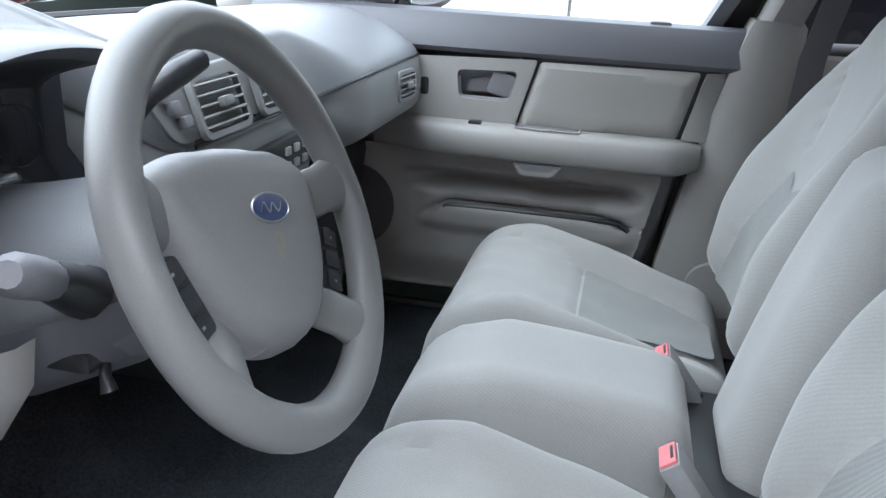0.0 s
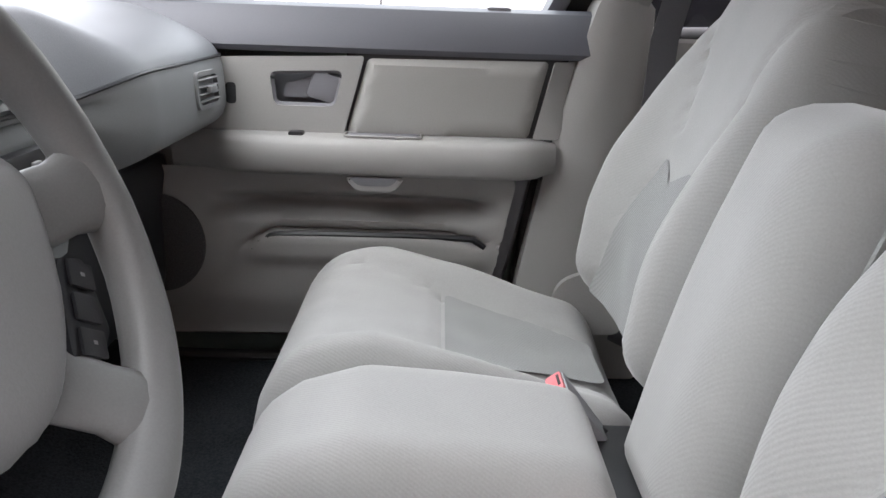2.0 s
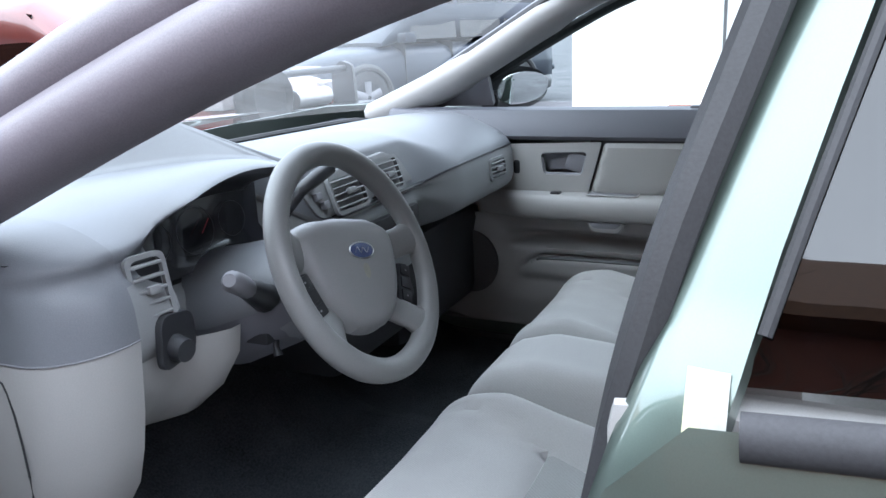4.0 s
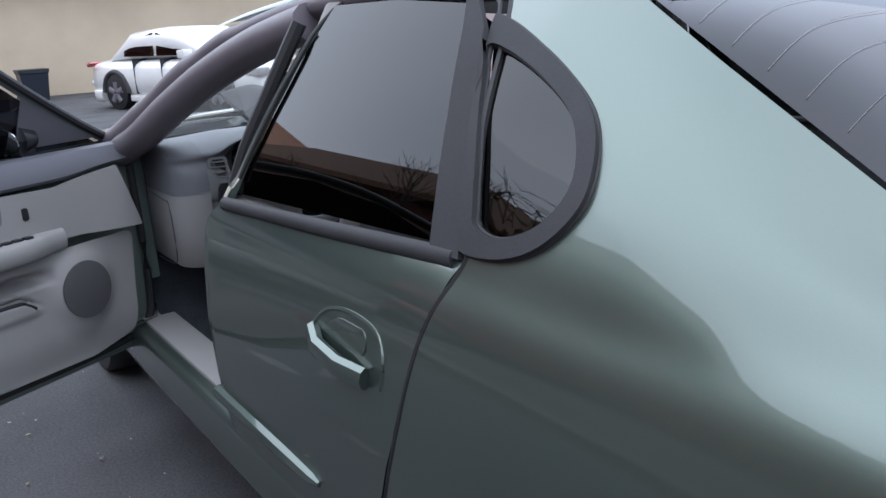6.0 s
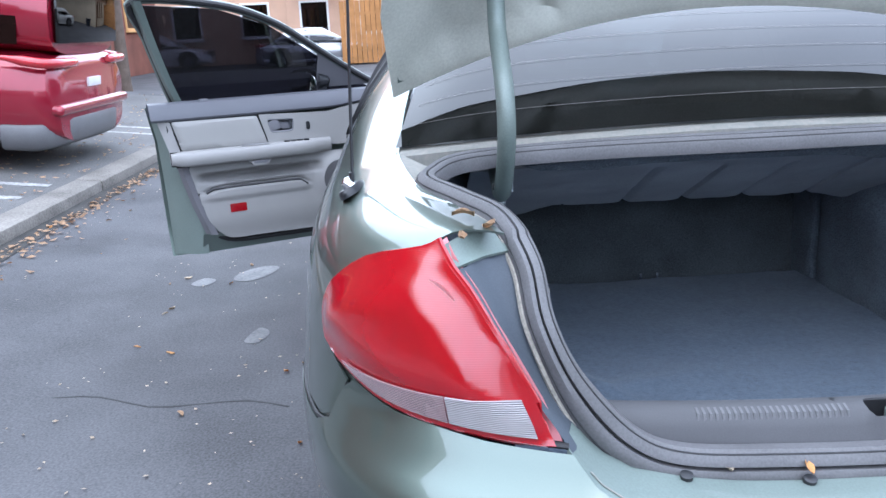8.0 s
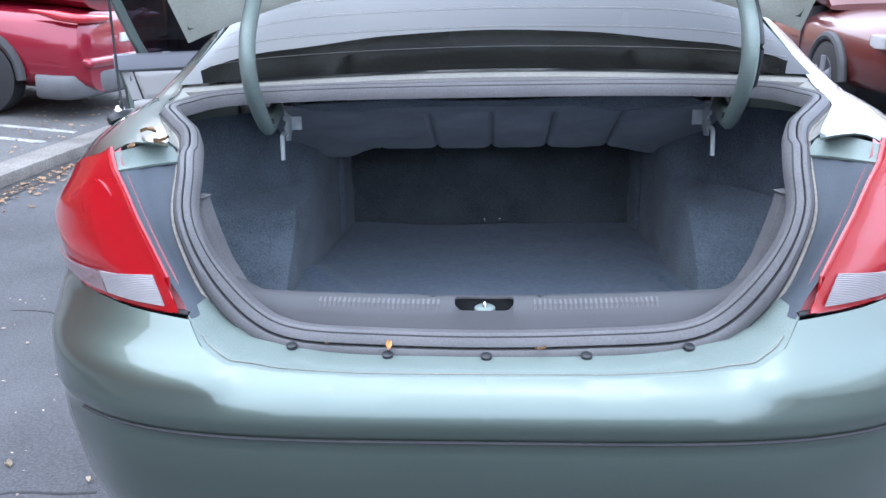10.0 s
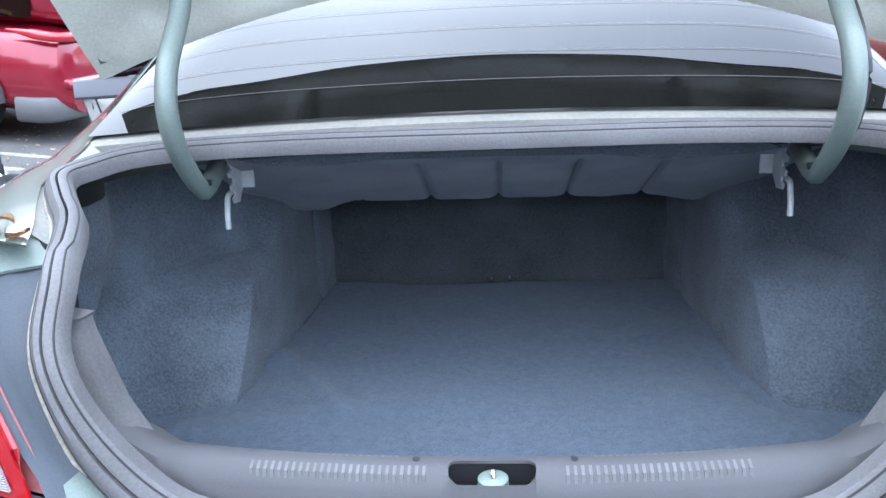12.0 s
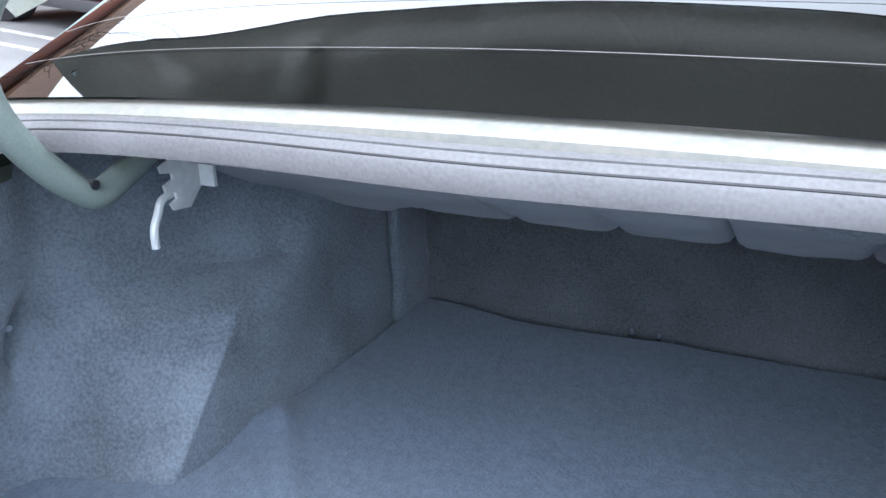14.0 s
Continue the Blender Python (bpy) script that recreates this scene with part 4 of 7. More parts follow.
part("floor_mat", sheet([(-0.60, 0.22), (0.60, 0.22), (0.60, 0.62), (0.535, 0.75), (0.505, 0.97), (0.50, 1.2), (0.492, 1.432), (0.3, 1.425), (0.1, 1.43), (-0.1, 1.425), (-0.25, 1.415), (-0.36, 1.44), (-0.448, 1.448), (-0.475, 1.2), (-0.497, 0.985), (-0.53, 0.9), (-0.56, 0.80), (-0.62, 0.62)], lambda x, y: Vector((x, y, mat_height(x, y))), 0.016, thick=0.008), TFLOOR, trunk, "worn blue-grey floor carpet")
part("side_floor", sheet([(-0.60, 0.22), (0.60, 0.22), (0.80, 0.42), (0.80, 1.0), (-0.80, 1.0), (-0.80, 0.42)], lambda x, y: Vector((x, y, 0.5 + 0.006 * noise.noise((x * 5, y * 5, 1)))), 0.05), TFLOOR, trunk)

# plan of the side lining, rear to front, at rising heights: distance from the middle and y
LINE_Z = (0.46, 0.52, 0.60, 0.675, 0.702, 0.745, 0.84, 0.96)
LINE = (
    ((0.545, 0.285),) * 8,
    ((0.67, 0.33),) * 8,
    ((0.735, 0.42), (0.74, 0.42), (0.745, 0.42), (0.75, 0.42), (0.75, 0.42), (0.75, 0.43), (0.745, 0.44), (0.73, 0.46)),
    ((0.765, 0.555), (0.768, 0.56), (0.77, 0.57), (0.772, 0.58), (0.772, 0.585), (0.77, 0.59), (0.76, 0.605), (0.74, 0.625)),
    ((0.80, 0.585), (0.805, 0.59), (0.81, 0.60), (0.81, 0.61), (0.81, 0.615), (0.80, 0.62), (0.785, 0.635), (0.755, 0.65)),
    ((0.757, 0.60), (0.76, 0.605), (0.762, 0.615), (0.765, 0.625), (0.763, 0.63), (0.758, 0.635), (0.75, 0.65), (0.735, 0.665)),
    ((0.738, 0.66), (0.742, 0.665), (0.75, 0.68), (0.757, 0.695), (0.757, 0.70), (0.75, 0.72), (0.74, 0.74), (0.73, 0.76)),
    ((0.705, 0.705), (0.712, 0.718), (0.727, 0.742), (0.735, 0.765), (0.738, 0.775), (0.722, 0.80), (0.70, 0.83), (0.69, 0.85)),
    ((0.62, 0.732), (0.62, 0.742), (0.622, 0.785), (0.628, 0.828), (0.634, 0.85), (0.65, 0.955), (0.615, 0.96), (0.60, 0.965)),
    ((0.531, 0.75), (0.531, 0.757), (0.528, 0.825), (0.526, 0.892), (0.530, 0.915), (0.57, 1.035), (0.56, 1.055), (0.55, 1.06)),
    ((0.514, 0.79), (0.514, 0.80), (0.511, 0.86), (0.508, 0.925), (0.511, 0.95), (0.54, 1.08), (0.53, 1.10), (0.53, 1.105)),
    ((0.50, 0.97), (0.497, 0.975), (0.497, 1.0), (0.495, 1.03), (0.495, 1.07), (0.50, 1.11), (0.495, 1.17), (0.50, 1.18)),
    ((0.484, 1.20), (0.482, 1.20), (0.482, 1.21), (0.482, 1.22), (0.482, 1.23), (0.482, 1.24), (0.482, 1.25), (0.485, 1.25)),
    ((0.470, 1.325), (0.470, 1.325), (0.470, 1.33), (0.470, 1.33), (0.470, 1.33), (0.470, 1.335), (0.472, 1.335), (0.474, 1.34)),
    ((0.486, 1.345), (0.486, 1.345), (0.488, 1.35), (0.488, 1.35), (0.488, 1.35), (0.488, 1.355), (0.488, 1.355), (0.488, 1.36)),
    ((0.462, 1.37), (0.462, 1.37), (0.462, 1.372), (0.462, 1.372), (0.462, 1.374), (0.462, 1.376), (0.465, 1.378), (0.466, 1.38)),
    ((0.455, 1.47),) * 8,
)


def side_lining(k):
    rows = [curve_loop([Vector((c[i][0], c[i][1], z)) for c in LINE], 9, False) for i, z in enumerate(LINE_Z)]
    cols = [[a[j].lerp(b[j], q / 6) for a, b in zip(rows, rows[1:]) for q in range(6)] + [rows[-1][j]] for j in range(len(rows[0]))]
    secs = []
    for j, c in enumerate(cols):
        sec = []
        for p in c:
            x, y, z = p
            if y < 0.76:
                z = 0.46 + (z - 0.46) * 0.965
            wall = step(0.80, 0.72, y)
            x -= 0.018 * step(0.0, 0.014, z - 0.815 + 0.10 * (y - 0.6)) * wall + 0.012 * step(0.0, 0.012, z - 0.885 + 0.25 * (y - 0.6)) * wall * step(0.60, 0.64, y)
            x += 0.07 * math.exp(-((y - 0.748 - 0.25 * (z - 0.7)) / 0.02) ** 2 - ((z - 0.70) / 0.05) ** 2)
            x += 0.007 * noise.noise((y * 11, z * 11, k * 5.3)) + 0.010 * noise.noise((y * 3.6, z * 3.6, k * 2.1)) * step(1.4, 1.1, y)
            y += 0.008 * noise.noise((x * 12, z * 12, k * 3.1)) + 0.012 * math.exp(-((z - 0.80) / 0.02) ** 2) * step(0.80, 0.86, y) * step(1.0, 0.95, y)
            sec.append(Vector((k * x, y, z)))
        secs.append(sec)
    bm = rings(secs, closed=False)
    return bm


for side in (-1, 1):
    part("side_lining", side_lining(side), TCARPET, trunk)
    part("outer_wall", rings([[Vector((side * (min(0.83, -shell(s_y(max(y, 0.3), z), z).x - 0.035)), y, z)) for z in (0.44, 0.6, 0.75, 0.87, 0.93)] for y in np.linspace(0.36, 1.5, 16)], closed=False), PAINT_IN, car)
    part("side_trim", rings([[Vector((side * x, y, z)) for x, y in ((a, 0.21), (a - 0.02, 0.215), (a - 0.045, 0.235), (a - 0.05, 0.26), (a - 0.02, 0.27), (a + 0.01, 0.25))] for a, z in ((0.46, 0.69), (0.49, 0.74), (0.515, 0.79), (0.53, 0.84), (0.542, 0.885), (0.545, 0.902), (0.54, 0.908))]), SEAL, trunk, "grey plastic corner trim")
    part("lining_screw", tube([(0.80 * side, 0.752, 0.715), (0.775 * side, 0.748, 0.716)], [0.007, 0.005], 10), CHROME, trunk, "small bright screw")
    part("corner_pin", tube([(0.43 * side, 0.288, 0.682), (0.43 * side, 0.283, 0.70)], [0.008, 0.006], 10), CHROME, trunk, "bright push pin")
    part("corner_pad", box((0.5 * side - 0.03, 0.245, 0.66), (0.5 * side + 0.03, 0.30, 0.70), 0.01), BLACK, trunk)
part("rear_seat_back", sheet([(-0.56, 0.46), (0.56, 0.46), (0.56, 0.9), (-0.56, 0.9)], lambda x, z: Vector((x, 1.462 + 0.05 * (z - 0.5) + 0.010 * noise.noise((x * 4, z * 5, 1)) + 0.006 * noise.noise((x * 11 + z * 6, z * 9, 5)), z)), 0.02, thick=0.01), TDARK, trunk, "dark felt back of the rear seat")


FELT = mat("grey_shelf_felt", (0.33, 0.34, 0.36), 1.0, var=0.10, scale=8, fine=260, bump=0.5, depth=0.002, spec=0.08)


TUCKS = (-0.147, 0.008, 0.165, 0.333)


def flap(x, v):
    """Felt under the shelf, sloping down to its tacked lower edge at v = 1."""
    tuck = sum(math.exp(-((x - c) / 0.008) ** 2) for c in TUCKS) * step(0.1, 0.3, v)
    puff = sum(math.cos(math.pi * (x - a) / (b - a) - math.pi / 2) for a, b in zip((-0.305,) + TUCKS, TUCKS + (0.48,)) if a < x <= b)
    return Vector((x, 0.80 + 0.365 * v + 0.014 * tuck, 0.992 - 0.165 * v ** 1.1 + 0.008 * tuck - 0.004 * puff * step(0.2, 0.7, v) + 0.004 * noise.noise((x * 6, v * 3, 4)) + 0.002 * noise.noise((x * 19, v * 8, 2))))


hang = [(-0.56, 0.0), (0.58, 0.0), (0.58, 1.0), (0.53, 1.18), (0.46, 1.16), (0.40, 1.06), (0.36, 1.01), (0.333, 0.995), (0.25, 0.99), (0.165, 0.995), (0.085, 0.99), (0.008, 0.995), (-0.07, 0.99), (-0.147, 0.995), (-0.23, 0.985), (-0.305, 0.99), (-0.33, 1.0), (-0.36, 1.06), (-0.42, 1.20), (-0.47, 1.22), (-0.53, 1.05), (-0.56, 0.8)]
part("shelf_lining", sheet(hang, flap, 0.009, thick=0.006), FELT, trunk, "grey felt hanging below the parcel shelf")
part("felt_slit", tube([flap(x, v) + Vector((0, -0.001, 0.003)) for x, v in curve_loop([(-0.345, 0.62), (-0.335, 0.75), (-0.32, 0.88), (-0.305, 0.97)], 4, False)], 0.0035, 6), RUBBER, trunk, "dark slit in the felt")
for x in (-0.305,) + TUCKS:
    q = flap(x, 0.99)
    part("felt_tack", tube([q + Vector((0, 0.012, 0)), q + Vector((0, -0.006, 0.002)), q + Vector((0, -0.009, 0.002))], [0.007, 0.007, 0.004], 10), BLACK, trunk, "dark round tack")
part("loose_edge", sheet([(-0.36, 0), (-0.2, -0.02), (-0.05, 0.0), (0.1, 0.0), (0.25, -0.03), (0.45, -0.02), (0.5, 0.03), (0.45, 0.05), (0.3, 0.07), (0.2, 0.035), (0.0, 0.03), (-0.2, 0.03), (-0.3, 0.05), (-0.42, 0.04), (-0.46, 0.01)], lambda x, v: Vector((x, 0.76 + v * 0.5, 1.006 - v * 0.45)), 0.02, thick=0.004), TCARPET, trunk)
part("shelf", rings([[p + Vector((0, d, h)) for p in gb] for d, h in ((-0.02, -0.04), (0.15, -0.045), (0.5, -0.05), (0.85, -0.055))], closed=False), BLACK, car, "dark parcel shelf")


# Ribs are a paler grey than the sill panel, so their lines stand out.
RIBM = mat("pale_grey_grip_ribs", (0.115, 0.115, 0.12), 0.6, var=0.15, scale=20, fine=400, bump=0.15, depth=0.0006)


def panel_z(y):
    return 0.733 - 0.5 * max(0.0, y - 0.20) - 0.35 * max(0.0, 0.185 - y) - 2.3 * max(0.0, 0.168 - y)


def sill_back(x):
    """The front edge of the sill trim, bowed towards its ends."""
    return 0.206 + 0.04 * (abs(x) / 0.37) ** 3


back = [(x, sill_back(x)) for x in np.linspace(0.40, -0.40, 33)]
part("latch_panel", sheet([(-0.5, 0.144), (0.5, 0.144), (0.49, 0.225), (0.44, 0.245)] + [(x, y - 0.05 * (x / 0.5) ** 2) for x, y in back] + [(-0.44, 0.245), (-0.49, 0.225)], lambda x, y: Vector((x, y + 0.05 * (x / 0.5) ** 2, panel_z(y) + 0.05 * step(0.40, 0.52, abs(x)))), 0.012, holes=[rounded([(-0.055, 0.166), (0.047, 0.166), (0.047, 0.193), (-0.055, 0.193)], 0.0132)], thick=-0.004), SILLM, trunk, "dark grey plastic sill trim")
part("panel_lip", rings([[Vector((x, y + d, panel_z(y - 0.05 * (x / 0.5) ** 2) + h)) for x, y in back] for d, h in ((0.0, 0.0), (0.006, -0.006), (0.008, -0.05), (0.006, -0.2))], closed=False), SILLM, trunk, angle=60)
for k in (-1, 1):
    for i in range(25):
        x = k * (0.083 + 0.0087 * i)
        yo = 0.05 * (x / 0.5) ** 2
        y1 = sill_back(x) - yo - 0.003
        y1 = 0.182 if abs(abs(x) - 0.095) < 0.02 else y1
        part("grip_rib", rings([[Vector((x + dx, y + yo, panel_z(y) + dz)) for dx, dz in ((-0.0030, -0.003), (-0.0019, 0.0045), (0.0019, 0.0045), (0.0030, -0.003))] for y in (0.152, 0.160, 0.169, 0.18, y1)]), RIBM, trunk)
part("latch_well", box((-0.062, 0.160, 0.688), (0.054, 0.203, 0.700), 0.004), BLACK, trunk)
part("latch_plate", tube([(-0.003, 0.180, 0.695), (-0.003, 0.180, 0.722), (-0.003, 0.180, 0.725)], [0.019, 0.018, 0.013], 18), PAINT_IN, trunk, "green painted latch plate")
part("striker", tube(curve_loop([(-0.003, 0.186, 0.722), (-0.003, 0.183, 0.73), (-0.003, 0.177, 0.73), (-0.003, 0.174, 0.722)], 4, False), 0.003, 8), CHROME, trunk, "steel latch striker")
for x in (-0.094, 0.092):
    part("push_pin", tube([(x, 0.197, 0.722), (x, 0.195, 0.736), (x, 0.195, 0.738)], [0.008, 0.008, 0.004], 12), BLACK, trunk, "black push pin")
    part("pin_pad", prism(rounded([(x - 0.016, 0.186), (x + 0.016, 0.186), (x + 0.022, 0.208), (x - 0.022, 0.208)], 0.010), lambda u, v, w: Vector((u, v, 0.7285 + w)), 0.004, 0.002), TDARK, trunk)
part("trunk_tub", box((-0.66, 0.3, 0.35), (0.66, 1.5, 0.484), 0.02), TCARPET, trunk)
for x in (-0.02, 0.03):
    part("metal_clip", box((x, 1.434, 0.515), (x + 0.008, 1.44, 0.535), 0.002), CHROME, trunk)

# ---------------------------------------------------------------- trunk lid with its hinges


LID_V = np.linspace(0, 0.95, 96)
LID_T = [radians(37) + radians(50) * step(0.46, 0.62, v) for v in LID_V]
LID_Y = np.concatenate([[0], np.cumsum(-np.sin(LID_T[:-1]) * 0.01)])
LID_Z = np.concatenate([[0], np.cumsum(np.cos(LID_T[:-1]) * 0.01)])


def lid_edge(x):
    """How far the curved leading edge of the lid stands back at its middle."""
    return 0.19 * (1 - min(1, abs(x) / 0.72) ** 2)


def lid_fn(x, v, off=0.0):
    """The open lid: the deck leans back, its tail turns over to the rear."""
    r = 0.0
    for cx in (-0.5, 0.5):
        d = math.hypot(x - cx, v - 0.17)
        r += 0.012 * (step(0.13, 0.11, d) - 0.6 * step(0.08, 0.06, d)) * step(0.03, 0.06, v - lid_edge(x))
    e = v - lid_edge(x)
    r += 0.018 * step(0.03, 0.06, e) * step(0.69, 0.65, abs(x)) * step(0.55, 0.51, v)
    y, z = float(np.interp(v, LID_V, LID_Y)), float(np.interp(v, LID_V, LID_Z))
    lean = radians(37) + radians(50) * step(0.46, 0.62, v)
    out = off + (r if off == 0 else 0)
    return Vector((x, 0.815 + y + 0.19 * (1 - min(1, abs(x) / 0.72) ** 2) + out * math.cos(lean), 1.14 + z + out * math.sin(lean)))


def lid_outline(w, top):
    low = [(x, lid_edge(x)) for x in np.linspace(-w, w, 25)]
    return low + [(w + 0.012, 0.2), (w - 0.01, top - 0.2), (w - 0.06, top - 0.05), (w - 0.12, top), (-w + 0.12, top), (-w + 0.06, top - 0.05), (-w + 0.01, top - 0.2), (-w - 0.012, 0.2)]


lid = part("trunk_lid", sheet([(x, v + 0.004 + 0.03 * step(0.6, 0.69, abs(x)) if v < 0.195 else v) for x, v in lid_outline(0.700, 0.56)], lambda x, v: lid_fn(x, v, 0.035 - 0.028 * step(0.06, 0.0, v - lid_edge(x)) - 0.028 * step(0.64, 0.71, abs(x))), 0.04, thick=0.003), PAINT, car, "raised trunk lid showing its bare inner panel")
part("inner_panel", sheet(lid_outline(0.712, 0.55), lid_fn, 0.025, holes=[rounded([(a - 0.08, 0.38), (a + 0.08, 0.38), (a + 0.08, 0.48), (a - 0.08, 0.48)], 0.03) for a in (-0.3, 0.3)], thick=0.003), LIDM, lid, "pale green stamped inner panel")


def bar(path, w, h, bev=0.35):
    """A bar of rounded box section along a path in a plane of constant x."""
    P = [Vector(p) for p in path]
    secs = []
    for i, p in enumerate(P):
        d = (P[min(i + 1, len(P) - 1)] - P[max(i - 1, 0)]).normalized()
        u = Vector((1, 0, 0)).cross(d).normalized()
        secs.append([p + Vector((w * a, 0, 0)) + u * h * b for a, b in ((-1, -bev), (-bev, -1), (bev, -1), (1, -bev), (1, bev), (bev, 1), (-bev, 1), (-1, bev))])
    return rings(secs)


for side in (-1, 1):
    x = 0.508 if side < 0 else 0.538
    x *= side
    lower = [(x, 0.875, 1.02), (x, 0.83, 1.0), (x, 0.785, 0.978), (x, 0.745, 0.962)]
    bend = curve_loop([(x, 0.745, 0.962), (x, 0.718, 0.9545), (x, 0.695, 0.965), (x, 0.652, 1.005), (x, 0.614, 1.06), (x, 0.603, 1.116), (x, 0.625, 1.172), (x, 0.67, 1.218), (x, 0.712, 1.262), (x, 0.728, 1.30), (x, 0.728, 1.36), (x, 0.70, 1.43)], 6, False)
    arm = part("hinge_arm", bar(lower + bend[1:], 0.0165, 0.0165), PAINT_IN, lid, "pale green gooseneck hinge arm", angle=50)
    part("rivet", tube([(x - 0.019, 0.70, 0.972), (x + 0.019, 0.70, 0.972)], 0.006, 10), BLACK, arm)
    bx = x - side * 0.012
    plate = [(0.795, 1.02), (0.80, 0.985), (0.815, 0.979), (0.818, 0.972), (0.80, 0.967), (0.802, 0.958), (0.82, 0.954), (0.82, 0.946), (0.803, 0.942), (0.805, 0.932), (0.822, 0.928), (0.822, 0.92), (0.81, 0.916), (0.815, 0.906), (0.845, 0.902), (0.875, 0.93), (0.885, 1.02)]
    br = part("hinge_bracket", join(prism(plate, lambda u, v, w: Vector((bx - side * (w + 0.002), u, v)), 0.004, 0.001), box((min(bx, bx - side * 0.03), 0.868, 0.925), (max(bx, bx - side * 0.03), 0.874, 1.02), 0.001)), PALESTEEL, car, "notched steel hinge bracket")
    part("torsion_rod", tube(curve_loop([(bx + side * 0.004, 0.835, 0.925), (bx + side * 0.004, 0.806, 0.922), (bx + side * 0.002, 0.792, 0.905), (bx + side * 0.0, 0.781, 0.89), (bx + side * 0.0, 0.779, 0.866)], 5, False), 0.0055, 8), PALESTEEL, br, "bare steel torsion rod")
part("lid_harness", tube(curve_loop([(0.562, 0.70, 1.0), (0.566, 0.66, 1.03), (0.568, 0.632, 1.116), (0.566, 0.66, 1.18), (0.562, 0.735, 1.27), (0.560, 0.75, 1.36)], 6, False), 0.007, 8), BLACK, lid, "black wiring sleeve")

# ---------------------------------------------------------------- antenna
ant = thing("antenna", (-0.80, 0.60, 1.0), "thin black whip antenna on an oval black base", "antenna")
AM = Matrix.Translation((-0.792, 0.59, 1.004)) @ Euler((0, radians(-28), radians(-12))).to_matrix().to_4x4()
part("base", turn(rings([[Vector((0.023 * r * math.cos(a), 0.045 * r * math.sin(a), h)) for a in [2 * math.pi * i / 28 for i in range(28)]] for r, h in ((1, -0.008), (1.0, 0.001), (0.9, 0.0065), (0.76, 0.005), (0.72, -0.003))]), AM), BLACK, ant)
part("swivel", turn(tube([(0, 0.0, 0.0), (0, 0.0, 0.016), (0, 0.002, 0.022)], [0.014, 0.013, 0.006], 14), AM), CHROME, ant, "chrome swivel")
part("mast", tube([(-0.792, 0.59, 1.01), (-0.790, 0.588, 1.035), (-0.789, 0.587, 1.036), (-0.775, 0.572, 1.3), (-0.755, 0.55, 1.75)], [0.0055, 0.005, 0.003, 0.0026, 0.002], 8), BLACK, ant)

# ---------------------------------------------------------------- cabin
cabin = thing("cabin_floor", (0, 2.6, 0.25), "dark grey carpeted cabin floor with raised toe board", "car floor")
part("carpet", sheet([(-0.80, 1.5), (0.80, 1.5), (0.80, 3.6), (-0.80, 3.6)], lambda x, y: Vector((x, y, 0.29 + 0.22 * step(3.15, 3.6, y) + 0.07 * math.exp(-(x / 0.16) ** 4) + 0.006 * noise.noise((x * 8, y * 8, 2)))), 0.05, thick=0.01), CARPET, cabin)
part("firewall", box((-0.80, 3.58, 0.3), (0.80, 3.62, 0.955), 0.01), CARPET, cabin)
part("rear_bench", box((-0.70, 1.55, 0.3), (0.70, 2.05, 0.58), 0.06, 3), CLOTH, cabin, "grey velour rear bench")
part("rear_bench_back", rings([[Vector((x, y, z)) for x in (-0.68, 0.68) for y, z in ((0, 0),)] and [Vector((-0.68, y, z)), Vector((0.68, y, z)), Vector((0.68, y + 0.12, z)), Vector((-0.68, y + 0.12, z))] for y, z in ((1.62, 0.5), (1.55, 0.8), (1.50, 0.98))]), CLOTH, cabin, "grey velour rear seat back")


def poly_gap(P, poly):
    """Distance from points to an outline."""
    best = None
    for a, b in zip(poly, poly[1:] + poly[:1]):
        ax, ay, bx, by = a[0], a[1], b[0], b[1]
        dx, dy = bx - ax, by - ay
        t = max(0, min(1, ((P[0] - ax) * dx + (P[1] - ay) * dy) / (dx * dx + dy * dy + 1e-12)))
        d = math.hypot(P[0] - ax - t * dx, P[1] - ay - t * dy)
        best = d if best is None else min(best, d)
    return best


def pad(outline, place, top, R, res=0.012, base=0.0, e=2.3, seams=(), groove=0.006):
    """Upholstery: a soft form that rolls down to base at its outline; seams are polylines pressed into it."""
    ol = [(p[0], p[1]) for p in outline]

    def f(u, v):
        d = min(1.0, poly_gap((u, v), ol) / R)
        n = base + (top(u, v) - base) * (1 - (1 - d) ** e) ** (1 / e)
        for sm in seams:
            g = min(poly_gap((u, v), [a, b]) for a, b in zip(sm, sm[1:]))
            if g < 0.03:
                n -= groove * math.exp(-(g / 0.006) ** 2) + 0.4 * groove * math.exp(-(g / 0.018) ** 2)
        return place(u, v, n)
    return sheet(ol, f, res)


